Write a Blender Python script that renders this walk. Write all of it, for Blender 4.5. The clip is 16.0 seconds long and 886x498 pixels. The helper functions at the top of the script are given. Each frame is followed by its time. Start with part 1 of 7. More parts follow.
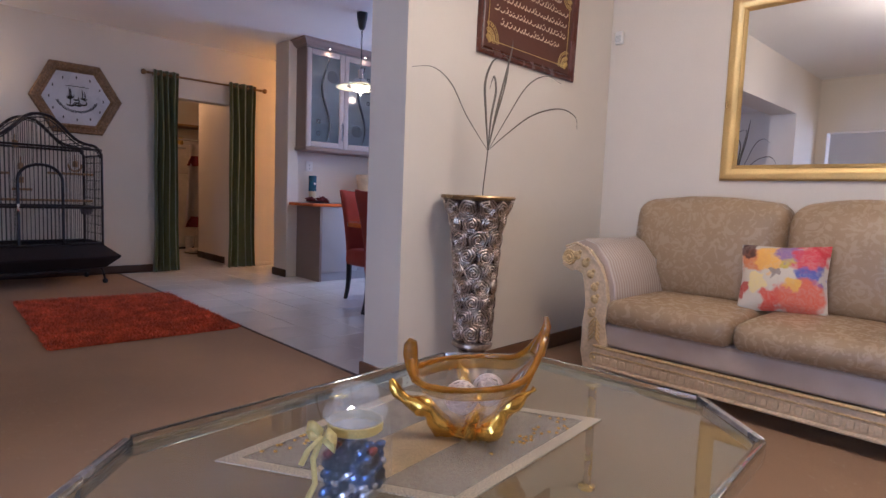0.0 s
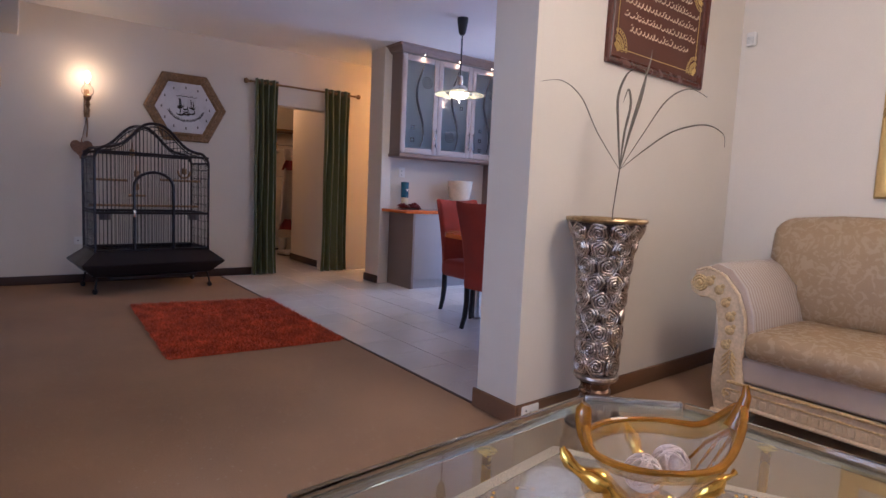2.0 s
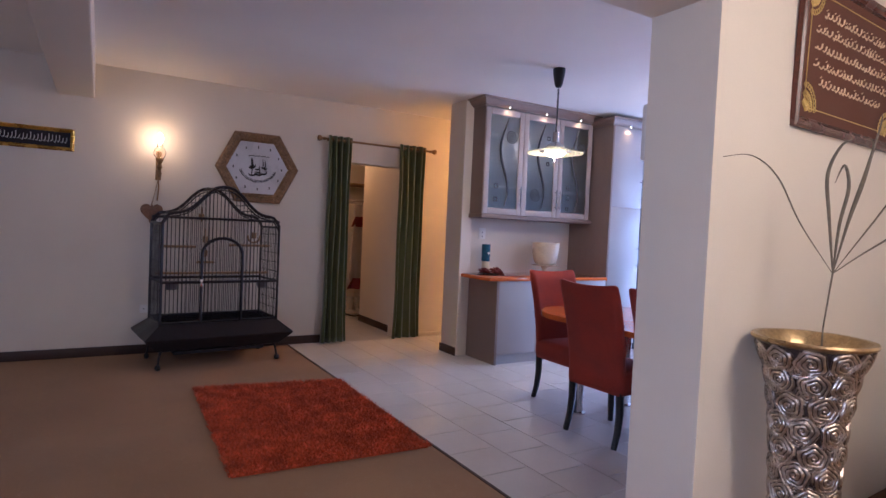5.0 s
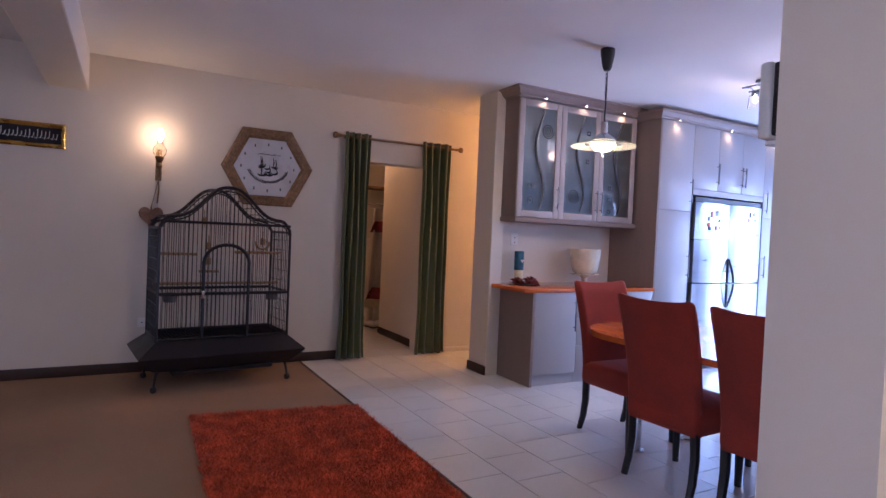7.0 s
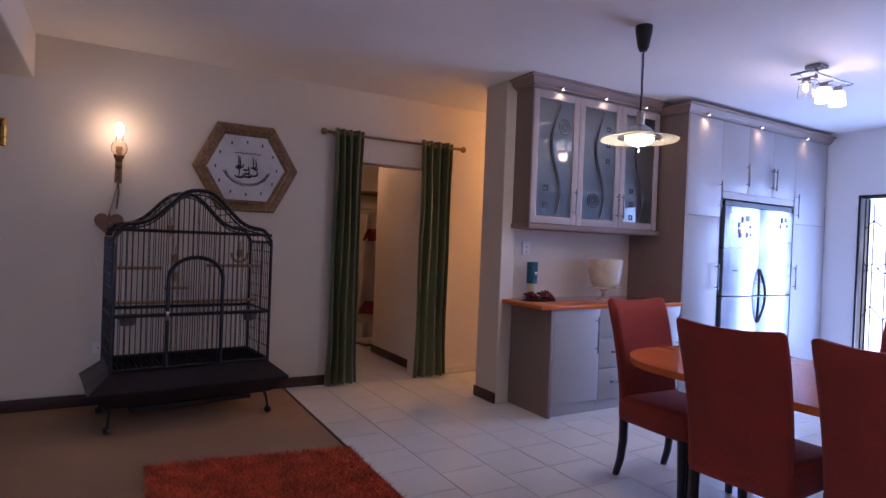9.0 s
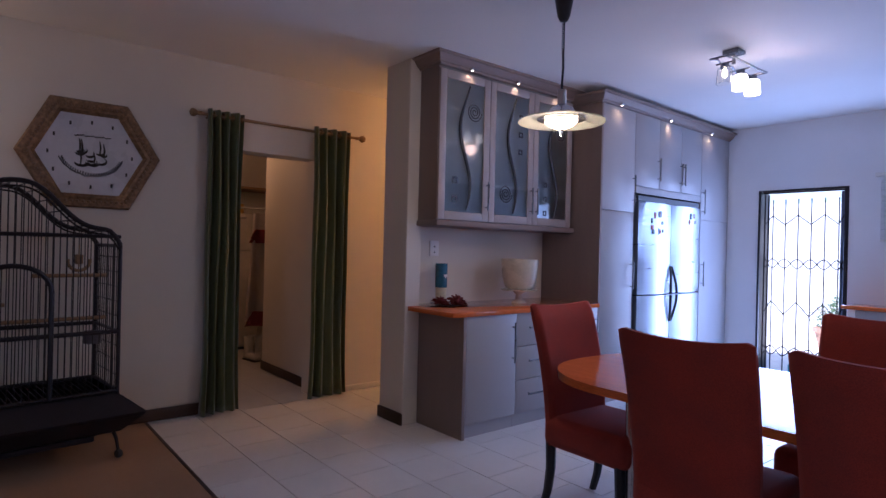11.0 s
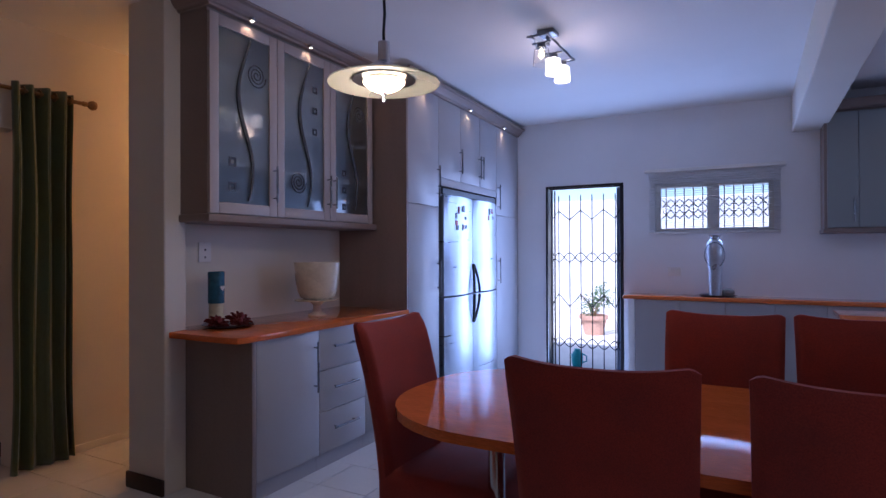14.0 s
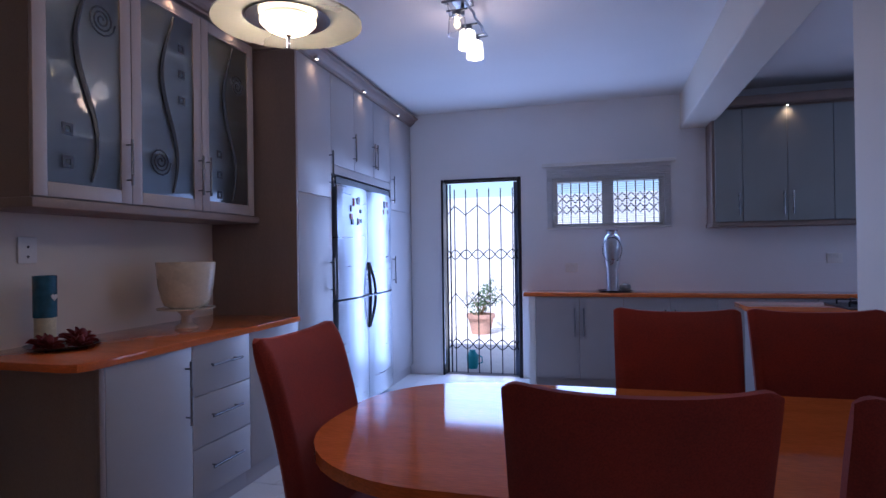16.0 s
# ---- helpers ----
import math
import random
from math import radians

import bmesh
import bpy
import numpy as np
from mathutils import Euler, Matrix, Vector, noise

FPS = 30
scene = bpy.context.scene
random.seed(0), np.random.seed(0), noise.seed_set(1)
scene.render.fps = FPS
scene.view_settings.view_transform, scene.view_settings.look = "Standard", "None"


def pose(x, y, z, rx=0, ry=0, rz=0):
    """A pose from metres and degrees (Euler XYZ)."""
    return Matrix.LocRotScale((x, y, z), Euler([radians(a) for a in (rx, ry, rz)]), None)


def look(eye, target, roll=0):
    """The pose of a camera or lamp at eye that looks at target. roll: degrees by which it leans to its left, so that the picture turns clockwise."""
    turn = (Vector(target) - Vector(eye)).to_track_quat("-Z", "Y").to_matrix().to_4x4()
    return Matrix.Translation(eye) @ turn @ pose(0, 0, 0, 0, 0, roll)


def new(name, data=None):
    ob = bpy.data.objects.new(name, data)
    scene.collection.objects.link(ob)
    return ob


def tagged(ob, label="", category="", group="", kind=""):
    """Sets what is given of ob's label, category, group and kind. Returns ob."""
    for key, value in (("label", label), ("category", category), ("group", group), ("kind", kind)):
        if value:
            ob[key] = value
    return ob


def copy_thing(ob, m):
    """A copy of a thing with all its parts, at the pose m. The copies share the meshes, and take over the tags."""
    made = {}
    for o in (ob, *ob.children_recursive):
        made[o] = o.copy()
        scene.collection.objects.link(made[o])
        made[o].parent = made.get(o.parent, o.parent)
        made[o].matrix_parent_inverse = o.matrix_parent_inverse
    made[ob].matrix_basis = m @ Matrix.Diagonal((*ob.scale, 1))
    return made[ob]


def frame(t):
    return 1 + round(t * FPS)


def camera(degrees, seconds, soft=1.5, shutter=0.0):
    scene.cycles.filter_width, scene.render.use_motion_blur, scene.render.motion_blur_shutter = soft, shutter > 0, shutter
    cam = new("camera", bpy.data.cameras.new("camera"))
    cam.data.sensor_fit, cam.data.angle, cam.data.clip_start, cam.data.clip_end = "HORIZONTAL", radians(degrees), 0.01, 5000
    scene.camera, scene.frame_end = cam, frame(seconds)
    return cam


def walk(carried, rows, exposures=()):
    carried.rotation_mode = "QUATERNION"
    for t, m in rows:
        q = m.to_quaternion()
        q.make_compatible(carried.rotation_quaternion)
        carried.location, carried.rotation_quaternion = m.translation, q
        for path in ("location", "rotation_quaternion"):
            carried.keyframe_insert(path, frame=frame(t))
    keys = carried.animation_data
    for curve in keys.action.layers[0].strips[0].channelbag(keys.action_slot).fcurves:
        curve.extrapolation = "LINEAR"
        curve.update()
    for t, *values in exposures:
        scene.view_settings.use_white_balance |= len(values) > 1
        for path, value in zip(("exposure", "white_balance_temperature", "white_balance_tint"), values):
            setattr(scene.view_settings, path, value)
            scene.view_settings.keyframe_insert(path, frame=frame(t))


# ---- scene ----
cam = camera(75.2, 16.0)
PATH = [
    (0, (0.648, 0.126, 1.002), (-0.791, 1.504, 0.825), 2.2),
    (0.5, (0.574, 0.101, 1.013), (-0.916, 1.422, 0.831), 2.3),
    (1, (0.504, 0.08, 1.025), (-1.036, 1.342, 0.84), 2.5),
    (1.5, (0.434, 0.066, 1.059), (-1.139, 1.285, 0.868), 2.5),
    (2, (0.366, 0.037, 1.107), (-1.23, 1.226, 0.91), 2.6),
    (2.5, (0.273, 0.022, 1.153), (-1.326, 1.209, 0.964), 2.6),
    (3, (0.156, 0.04, 1.218), (-1.451, 1.22, 1.071), 2.6),
    (3.5, (0.027, 0.078, 1.258), (-1.596, 1.242, 1.162), 2.6),
    (4, (-0.084, 0.096, 1.301), (-1.731, 1.228, 1.226), 2.6),
    (4.5, (-0.199, 0.113, 1.334), (-1.886, 1.186, 1.263), 2.6),
    (7, (-0.895, 0.397, 1.323), (-2.646, 1.363, 1.277), 2.5),
    (7.5, (-1.044, 0.427, 1.306), (-2.794, 1.395, 1.264), 2.3),
    (8, (-1.254, 0.488, 1.327), (-3.006, 1.451, 1.288), 2.3),
    (8.5, (-1.404, 0.542, 1.34), (-3.151, 1.514, 1.31), 2.3),
    (11, (-2.01, 0.963, 1.322), (-3.559, 2.228, 1.32), 1.4),
    (11.5, (-2.137, 1.025, 1.324), (-3.588, 2.402, 1.328), 1.0),
    (12, (-2.257, 1.128, 1.321), (-3.602, 2.608, 1.326), 0.8),
    (12.5, (-2.377, 1.257, 1.316), (-3.625, 2.819, 1.323), 0.5),
    (13, (-2.455, 1.359, 1.314), (-3.602, 2.998, 1.323), 0.3),
    (13.5, (-2.554, 1.391, 1.316), (-3.605, 3.093, 1.326), 0.0),
    (14, (-2.682, 1.422, 1.321), (-3.629, 3.183, 1.329), -0.2),
    (14.5, (-2.825, 1.472, 1.315), (-3.646, 3.296, 1.323), -0.4),
    (15, (-2.935, 1.557, 1.3), (-3.642, 3.428, 1.308), -0.4),
    (15.5, (-3.025, 1.679, 1.297), (-3.637, 3.583, 1.305), -0.6),
    (16, (-3.082, 1.786, 1.29), (-3.614, 3.713, 1.297), -0.8),
]
EXPOSURES = [(0.0, 1.74, 4960, 21), (3.5, 1.86, 5080, 22), (7.0, 1.76, 5130, 28), (8.5, 1.5, 5100, 30), (11.0, 0.88, 5030, 27), (13.5, 0.6, 5000, 26), (15.0, 0.44, 5030, 25), (16.0, 0.33, 5050, 24)]
walk(cam, [(t, look(eye, target, roll)) for t, eye, target, roll in PATH], EXPOSURES)


# ---- daylight and lamps ----
world = bpy.data.worlds.new("sky")
scene.world = world
world.use_nodes = True
sky = world.node_tree.nodes.new("ShaderNodeTexSky")
sky.sky_type, sky.sun_disc = "NISHITA", False
sky.sun_elevation, sky.sun_rotation = radians(55), radians(170)
world.node_tree.links.new(sky.outputs["Color"], world.node_tree.nodes["Background"].inputs["Color"])
world.node_tree.nodes["Background"].inputs["Strength"].default_value = 0.15


def lamp(name, kind, place, energy, color, size=0.05, aim=None, size_y=None, spot=100):
    d = bpy.data.lights.new(name, kind)
    d.energy, d.color = energy if kind == "SUN" else 0.5 * energy, color
    if kind == "AREA":
        d.size = size
        if size_y:
            d.shape, d.size_y = "RECTANGLE", size_y
    elif kind == "SUN":
        d.angle = radians(size)
    else:
        d.shadow_soft_size = size
        if kind == "SPOT":
            d.spot_size, d.spot_blend = radians(spot), 0.8
    ob = new(name, d)
    ob.matrix_basis = look(place, aim) if aim else Matrix.Translation(place)
    return ob


DAY, WARM, SOFT = (0.52, 0.68, 1.0), (1.0, 0.62, 0.28), (1.0, 0.78, 0.52)
lamp("sun", "SUN", (0, 0, 10), 5.0, (1.0, 0.95, 0.88), 0.5, (1.0, 5.6, 1.8))
lamp("door_daylight", "AREA", (-4.28, 7.58, 1.05), 36, DAY, 0.8, (-4.26, 0, 0.9), 1.9)
lamp("window_daylight", "AREA", (-3.05, 7.50, 1.75), 13, DAY, 0.95, (-3.05, 0, 0.9), 0.5)
# fill lamp added out of view on the east side to brighten the kitchen
lamp("kitchen_side_fill", "AREA", (0.9, 6.2, 1.6), 15, DAY, 1.2, (-3, 5.8, 1.2), 1.0)
lamp("south_daylight", "AREA", (0.5, -3.1, 1.3), 25, (0.70, 0.80, 1.0), 2.0, (-0.6, 3, 1.1), 1.8)
lamp("pendant_bulb", "POINT", (-4.06, 3.44, 1.965), 8.0, SOFT, 0.05)
lamp("spot_bulb", "POINT", (-3.83, 5.14, 2.40), 3.8, (1.0, 0.62, 0.38), 0.06)
lamp("sconce_bulb", "POINT", (-6.47, 0.62, 2.10), 1.6, WARM, 0.03)
lamp("corridor_bulb", "POINT", (-6.28, 5.2, 2.3), 31, (1.0, 0.48, 0.13), 0.08)
lamp("store_bulb", "POINT", (-8.2, 2.9, 2.3), 6, (1.0, 0.50, 0.18), 0.08)
lamp("living_bulb", "POINT", (0.10, 2.05, 2.42), 40, (1.0, 0.78, 0.50), 0.40)


# ---- small building tools ----
def mesh_of(bm, smooth=False):
    me = bpy.data.meshes.new("m")
    bmesh.ops.recalc_face_normals(bm, faces=bm.faces)
    bm.to_mesh(me)
    bm.free()
    if smooth:
        for p in me.polygons:
            p.use_smooth = True
        me.set_sharp_from_angle(angle=radians(38))
    return me


def part(name, bm, material, parent=None, label="", smooth=True, m=None):
    me = mesh_of(bm, smooth)
    me.materials.append(material)
    ob = new(name, me)
    ob.parent = parent
    if m is not None:
        ob.matrix_basis = m
    if label:
        ob["label"] = label
    return ob


ASKEW = Matrix.Translation((-4.98, 5.105, 0)) @ Matrix.Rotation(radians(1.2), 4, "Z") @ Matrix.Translation((4.98, -5.105, 0))   # the tall units stand a little out of square


def thing(name, label, category, m=None, group="", kind=""):
    ob = new(name)
    ob.empty_display_size = 0.1
    ob.matrix_basis = m if m is not None else Matrix()
    return tagged(ob, label, category, group, kind)


def solid(name, bm, material, label, category, group="", kind="", smooth=True, m=None):
    return tagged(part(name, bm, material, None, "", smooth, m), label, category, group, kind)


def join(*bms):
    out = bms[0]
    for b in bms[1:]:
        me = bpy.data.meshes.new("t")
        b.to_mesh(me)
        b.free()
        out.from_mesh(me)
        bpy.data.meshes.remove(me)
    return out


def moved(bm, m):
    bmesh.ops.transform(bm, matrix=m, verts=bm.verts)
    return bm


def box(x0, x1, y0, y1, z0, z1, bev=0.0, seg=2):
    bm = bmesh.new()
    bmesh.ops.create_cube(bm, size=1.0)
    for v in bm.verts:
        v.co = Vector(((x0 + x1) / 2 + v.co.x * (x1 - x0), (y0 + y1) / 2 + v.co.y * (y1 - y0), (z0 + z1) / 2 + v.co.z * (z1 - z0)))
    if bev > 0:
        bmesh.ops.bevel(bm, geom=bm.edges[:], offset=bev, segments=seg, profile=0.5, affect="EDGES")
    return bm


def lathe(profile, n=32):
    """profile: (radius, z) from bottom to top, turned round z."""
    bm = bmesh.new()
    rings = []
    for r, z in profile:
        if r < 1e-5:
            rings.append([bm.verts.new((0, 0, z))])
        else:
            rings.append([bm.verts.new((r * math.cos(2 * math.pi * i / n), r * math.sin(2 * math.pi * i / n), z)) for i in range(n)])
    for a, b in zip(rings, rings[1:]):
        for i in range(n):
            j = (i + 1) % n
            if len(a) == 1 and len(b) == 1:
                continue
            if len(a) == 1:
                bm.faces.new((a[0], b[j], b[i]))
            elif len(b) == 1:
                bm.faces.new((a[i], a[j], b[0]))
            else:
                bm.faces.new((a[i], a[j], b[j], b[i]))
    return bm


def tube(points, r, n=8, closed=False):
    """A round bar along points; r is one radius or one for each point."""
    pts = [Vector(p) for p in points]
    rs = r if isinstance(r, (list, tuple)) else [r] * len(pts)
    bm = bmesh.new()
    rings = []
    up = Vector((0, 0, 1))
    side = None
    count = len(pts)
    for k, p in enumerate(pts):
        a = pts[(k - 1) % count] if closed or k else pts[0]
        b = pts[(k + 1) % count] if closed or k < count - 1 else pts[-1]
        d = (b - a).normalized()
        if side is None:
            side = d.cross(up)
            if side.length < 0.05:
                side = d.cross(Vector((1, 0, 0)))
        side = side - d * side.dot(d)
        side.normalize()
        other = d.cross(side)
        rings.append([bm.verts.new(p + (side * math.cos(2 * math.pi * i / n) + other * math.sin(2 * math.pi * i / n)) * rs[k]) for i in range(n)])
    pairs = list(zip(rings, rings[1:])) + ([(rings[-1], rings[0])] if closed else [])
    for a, b in pairs:
        for i in range(n):
            j = (i + 1) % n
            bm.faces.new((a[i], a[j], b[j], b[i]))
    if not closed:
        bm.faces.new(rings[0][::-1])
        bm.faces.new(rings[-1])
    return bm


def prism(poly, z0, z1, bev=0.0, seg=2):
    """A flat outline (x, y) raised from z0 to z1."""
    bm = bmesh.new()
    lo = [bm.verts.new((x, y, z0)) for x, y in poly]
    hi = [bm.verts.new((x, y, z1)) for x, y in poly]
    n = len(poly)
    bm.faces.new(lo[::-1])
    bm.faces.new(hi)
    for i in range(n):
        j = (i + 1) % n
        bm.faces.new((lo[i], lo[j], hi[j], hi[i]))
    if bev > 0:
        edges = [e for e in bm.edges if abs(e.verts[0].co.z - e.verts[1].co.z) < 1e-6]
        bmesh.ops.bevel(bm, geom=edges, offset=bev, segments=seg, profile=0.5, affect="EDGES")
    return bm


def bars(segments, r, n=6):
    return join(*[tube((a, b), r, n) for a, b in segments])


XZ = Matrix(((1, 0, 0, 0), (0, 0, -1, 0), (0, 1, 0, 0), (0, 0, 0, 1)))   # outline drawn in x, z; depth towards -y
YZ = Matrix(((0, 0, 1, 0), (1, 0, 0, 0), (0, 1, 0, 0), (0, 0, 0, 1)))    # outline drawn in y, z; depth towards +x


# ---- materials ----
def material(name, color, rough=0.6, metal=0.0, grain=60.0, vary=0.12, patch=2.5, patch_vary=0.08, bump=0.1, bump_size=0.002, rough_vary=0.1, stretch=(1, 1, 1), island=0.0, spec=0.5, world_scale=False):
    """Painted, woven or worn surface: grain and large patches in colour, roughness and relief."""
    m = bpy.data.materials.new(name)
    m.use_nodes = True
    nt = m.node_tree
    b = nt.nodes["Principled BSDF"]
    b.inputs["Metallic"].default_value = metal
    b.inputs["Specular IOR Level"].default_value = spec
    tc = nt.nodes.new("ShaderNodeTexCoord")
    mp = nt.nodes.new("ShaderNodeMapping")
    mp.inputs["Scale"].default_value = stretch
    if world_scale:
        geo = nt.nodes.new("ShaderNodeNewGeometry")
        nt.links.new(geo.outputs["Position"], mp.inputs["Vector"])
    else:
        nt.links.new(tc.outputs["Object"], mp.inputs["Vector"])
    fine, big = nt.nodes.new("ShaderNodeTexNoise"), nt.nodes.new("ShaderNodeTexNoise")
    fine.inputs["Scale"].default_value, big.inputs["Scale"].default_value = grain, patch
    fine.inputs["Detail"].default_value, big.inputs["Detail"].default_value = 3.0, 4.0
    for n in (fine, big):
        nt.links.new(mp.outputs["Vector"], n.inputs["Vector"])

    def scaled(socket, amount):
        r = nt.nodes.new("ShaderNodeMapRange")
        r.inputs["From Min"].default_value, r.inputs["From Max"].default_value = 0.3, 0.7
        r.inputs["To Min"].default_value, r.inputs["To Max"].default_value = 1 - amount, 1 + amount
        nt.links.new(socket, r.inputs["Value"])
        return r.outputs["Result"]

    def times(a, c):
        n = nt.nodes.new("ShaderNodeMath")
        n.operation = "MULTIPLY"
        nt.links.new(a, n.inputs[0])
        nt.links.new(c, n.inputs[1])
        return n.outputs[0]

    value = times(scaled(fine.outputs["Fac"], vary), scaled(big.outputs["Fac"], patch_vary))
    if island > 0:
        info = nt.nodes.new("ShaderNodeObjectInfo")
        value = times(value, scaled(info.outputs["Random"], island))
    mix = nt.nodes.new("ShaderNodeMix")
    mix.data_type, mix.blend_type = "RGBA", "MULTIPLY"
    mix.inputs["Factor"].default_value = 1.0
    mix.inputs["A"].default_value = (*color, 1)
    nt.links.new(value, mix.inputs["B"])
    nt.links.new(mix.outputs["Result"], b.inputs["Base Color"])
    rr = nt.nodes.new("ShaderNodeMapRange")
    rr.inputs["From Min"].default_value, rr.inputs["From Max"].default_value = 0.3, 0.7
    rr.inputs["To Min"].default_value, rr.inputs["To Max"].default_value = max(0.02, rough - rough_vary), min(1, rough + rough_vary)
    nt.links.new(big.outputs["Fac"], rr.inputs["Value"])
    nt.links.new(rr.outputs["Result"], b.inputs["Roughness"])
    if bump > 0:
        bp = nt.nodes.new("ShaderNodeBump")
        bp.inputs["Strength"].default_value, bp.inputs["Distance"].default_value = bump, bump_size
        nt.links.new(fine.outputs["Fac"], bp.inputs["Height"])
        nt.links.new(bp.outputs["Normal"], b.inputs["Normal"])
    return m


def shader(m):
    return m.node_tree.nodes["Principled BSDF"]


def glow(name, color, strength):
    m = bpy.data.materials.new(name)
    m.use_nodes = True
    b = shader(m)
    b.inputs["Base Color"].default_value = (*color, 1)
    b.inputs["Emission Color"].default_value = (*color, 1)
    b.inputs["Emission Strength"].default_value = 0.5 * strength
    return m


def glass(name, color, rough=0.0, ior=1.45):
    m = bpy.data.materials.new(name)
    m.use_nodes = True
    b = shader(m)
    b.inputs["Base Color"].default_value = (*color, 1)
    b.inputs["Roughness"].default_value, b.inputs["IOR"].default_value = rough, ior
    b.inputs["Transmission Weight"].default_value = 1.0
    return m


WALL = material("wall_paint", (0.72, 0.66, 0.57), 0.62, grain=220, vary=0.02, patch=1.3, patch_vary=0.04, bump=0.22, bump_size=0.002)
CEIL = material("ceiling_paint", (0.80, 0.78, 0.75), 0.7, grain=160, vary=0.02, patch=0.9, patch_vary=0.04, bump=0.12)
CARPET = material("brown_carpet", (0.335, 0.205, 0.115), 0.95, grain=420, vary=0.35, patch=1.1, patch_vary=0.16, bump=0.6, bump_size=0.004)
fleck_nodes = CARPET.node_tree
where, spots, cut, tint = (fleck_nodes.nodes.new(k) for k in ("ShaderNodeTexCoord", "ShaderNodeTexVoronoi", "ShaderNodeMapRange", "ShaderNodeMix"))
spots.inputs["Scale"].default_value = 26.0
cut.inputs["From Min"].default_value, cut.inputs["From Max"].default_value = 0.16, 0.09
cut.inputs["To Max"].default_value = 0.45
tint.data_type = "RGBA"
tint.inputs["B"].default_value = (0.52, 0.40, 0.28, 1)
fleck_nodes.links.new(where.outputs["Object"], spots.inputs["Vector"])
fleck_nodes.links.new(spots.outputs["Distance"], cut.inputs["Value"])
fleck_nodes.links.new(cut.outputs["Result"], tint.inputs["Factor"])
fleck_nodes.links.new(shader(CARPET).inputs["Base Color"].links[0].from_socket, tint.inputs["A"])
fleck_nodes.links.new(tint.outputs["Result"], shader(CARPET).inputs["Base Color"])
GROUT = material("grey_grout", (0.30, 0.28, 0.27), 0.9, grain=200)
TILE = material("white_tile", (0.74, 0.72, 0.70), 0.17, grain=30, vary=0.015, patch=3, patch_vary=0.025, bump=0.0, rough_vary=0.02, island=0.018, world_scale=True)
SKIRT = material("brown_skirting", (0.17, 0.085, 0.04), 0.6, grain=90, vary=0.2, stretch=(1, 1, 6))
DARK_SKIRT = material("dark_skirting", (0.045, 0.022, 0.014), 0.55, grain=90, vary=0.2)
GREY_FRONT = material("grey_laminate", (0.36, 0.335, 0.33), 0.40, grain=300, vary=0.03, patch=2, patch_vary=0.03, bump=0.05)
TAUPE = material("taupe_laminate", (0.24, 0.175, 0.145), 0.5, grain=120, vary=0.10, patch=3, patch_vary=0.06, stretch=(4, 4, 0.6))
ORANGE = material("orange_cherry_top", (0.64, 0.150, 0.032), 0.055, grain=40, vary=0.16, patch=3, patch_vary=0.1, stretch=(0.6, 5, 5), bump=0.02, rough_vary=0.025)
RED = material("red_suede", (0.27, 0.030, 0.015), 0.85, grain=260, vary=0.2, patch=5, patch_vary=0.22, bump=0.3, bump_size=0.002)
shader(RED).inputs["Sheen Weight"].default_value = 0.25
shader(RED).inputs["Sheen Tint"].default_value = (0.9, 0.3, 0.25, 1)
BLACK_WOOD = material("black_wood", (0.012, 0.010, 0.010), 0.35, grain=80, vary=0.2)
CHROME = material("brushed_chrome", (0.62, 0.62, 0.63), 0.22, 1.0, grain=200, vary=0.05)
HANDLE = material("satin_steel", (0.24, 0.24, 0.25), 0.28, 1.0, grain=200, vary=0.08)
STEEL = material("stainless_steel", (0.47, 0.50, 0.54), 0.36, 1.0, grain=90, vary=0.05, patch=2.0, patch_vary=0.05, stretch=(1, 1, 14), bump=0.05, bump_size=0.001)
BLACK_METAL = material("black_iron", (0.02, 0.017, 0.02), 0.4, 0.4, grain=150, vary=0.2)
GOLD = material("gold_leaf", (0.72, 0.45, 0.10), 0.28, 0.9, grain=70, vary=0.2, patch=8, patch_vary=0.15, bump=0.3)
GREEN = material("green_satin", (0.072, 0.090, 0.028), 0.45, grain=300, vary=0.14, patch=4, patch_vary=0.16, stretch=(1, 1, 0.12), bump=0.15)
shader(GREEN).inputs["Sheen Weight"].default_value = 0.3
BRONZE = material("old_bronze", (0.28, 0.18, 0.09), 0.42, 0.8, grain=90, vary=0.3, bump=0.4, bump_size=0.003)
WHITE = material("white_plastic", (0.78, 0.76, 0.72), 0.4, grain=120, vary=0.03)
BACKDROP = material("sunlit_plaster", (0.8, 0.8, 0.78), 0.8)
PAVING = material("pale_paving", (0.62, 0.60, 0.56), 0.8, grain=50, vary=0.1)


# ---- the rooms ----
WX, KY, CZ = -6.62, 7.58, 2.73          # west wall face, kitchen wall face, ceiling
WT = 0.886                              # top of the worktops
CE, NY = 1.96, 3.98                     # carpet edge, north wall of the living room


def wall(name, x0, x1, y0, y1, z0=0.0, z1=CZ, mat=None, label="cream painted plaster wall", bev=0.0):
    return solid(name, box(x0, x1, y0, y1, z0, z1, bev, 2), mat or WALL, label, "wall", kind="structure", smooth=False)


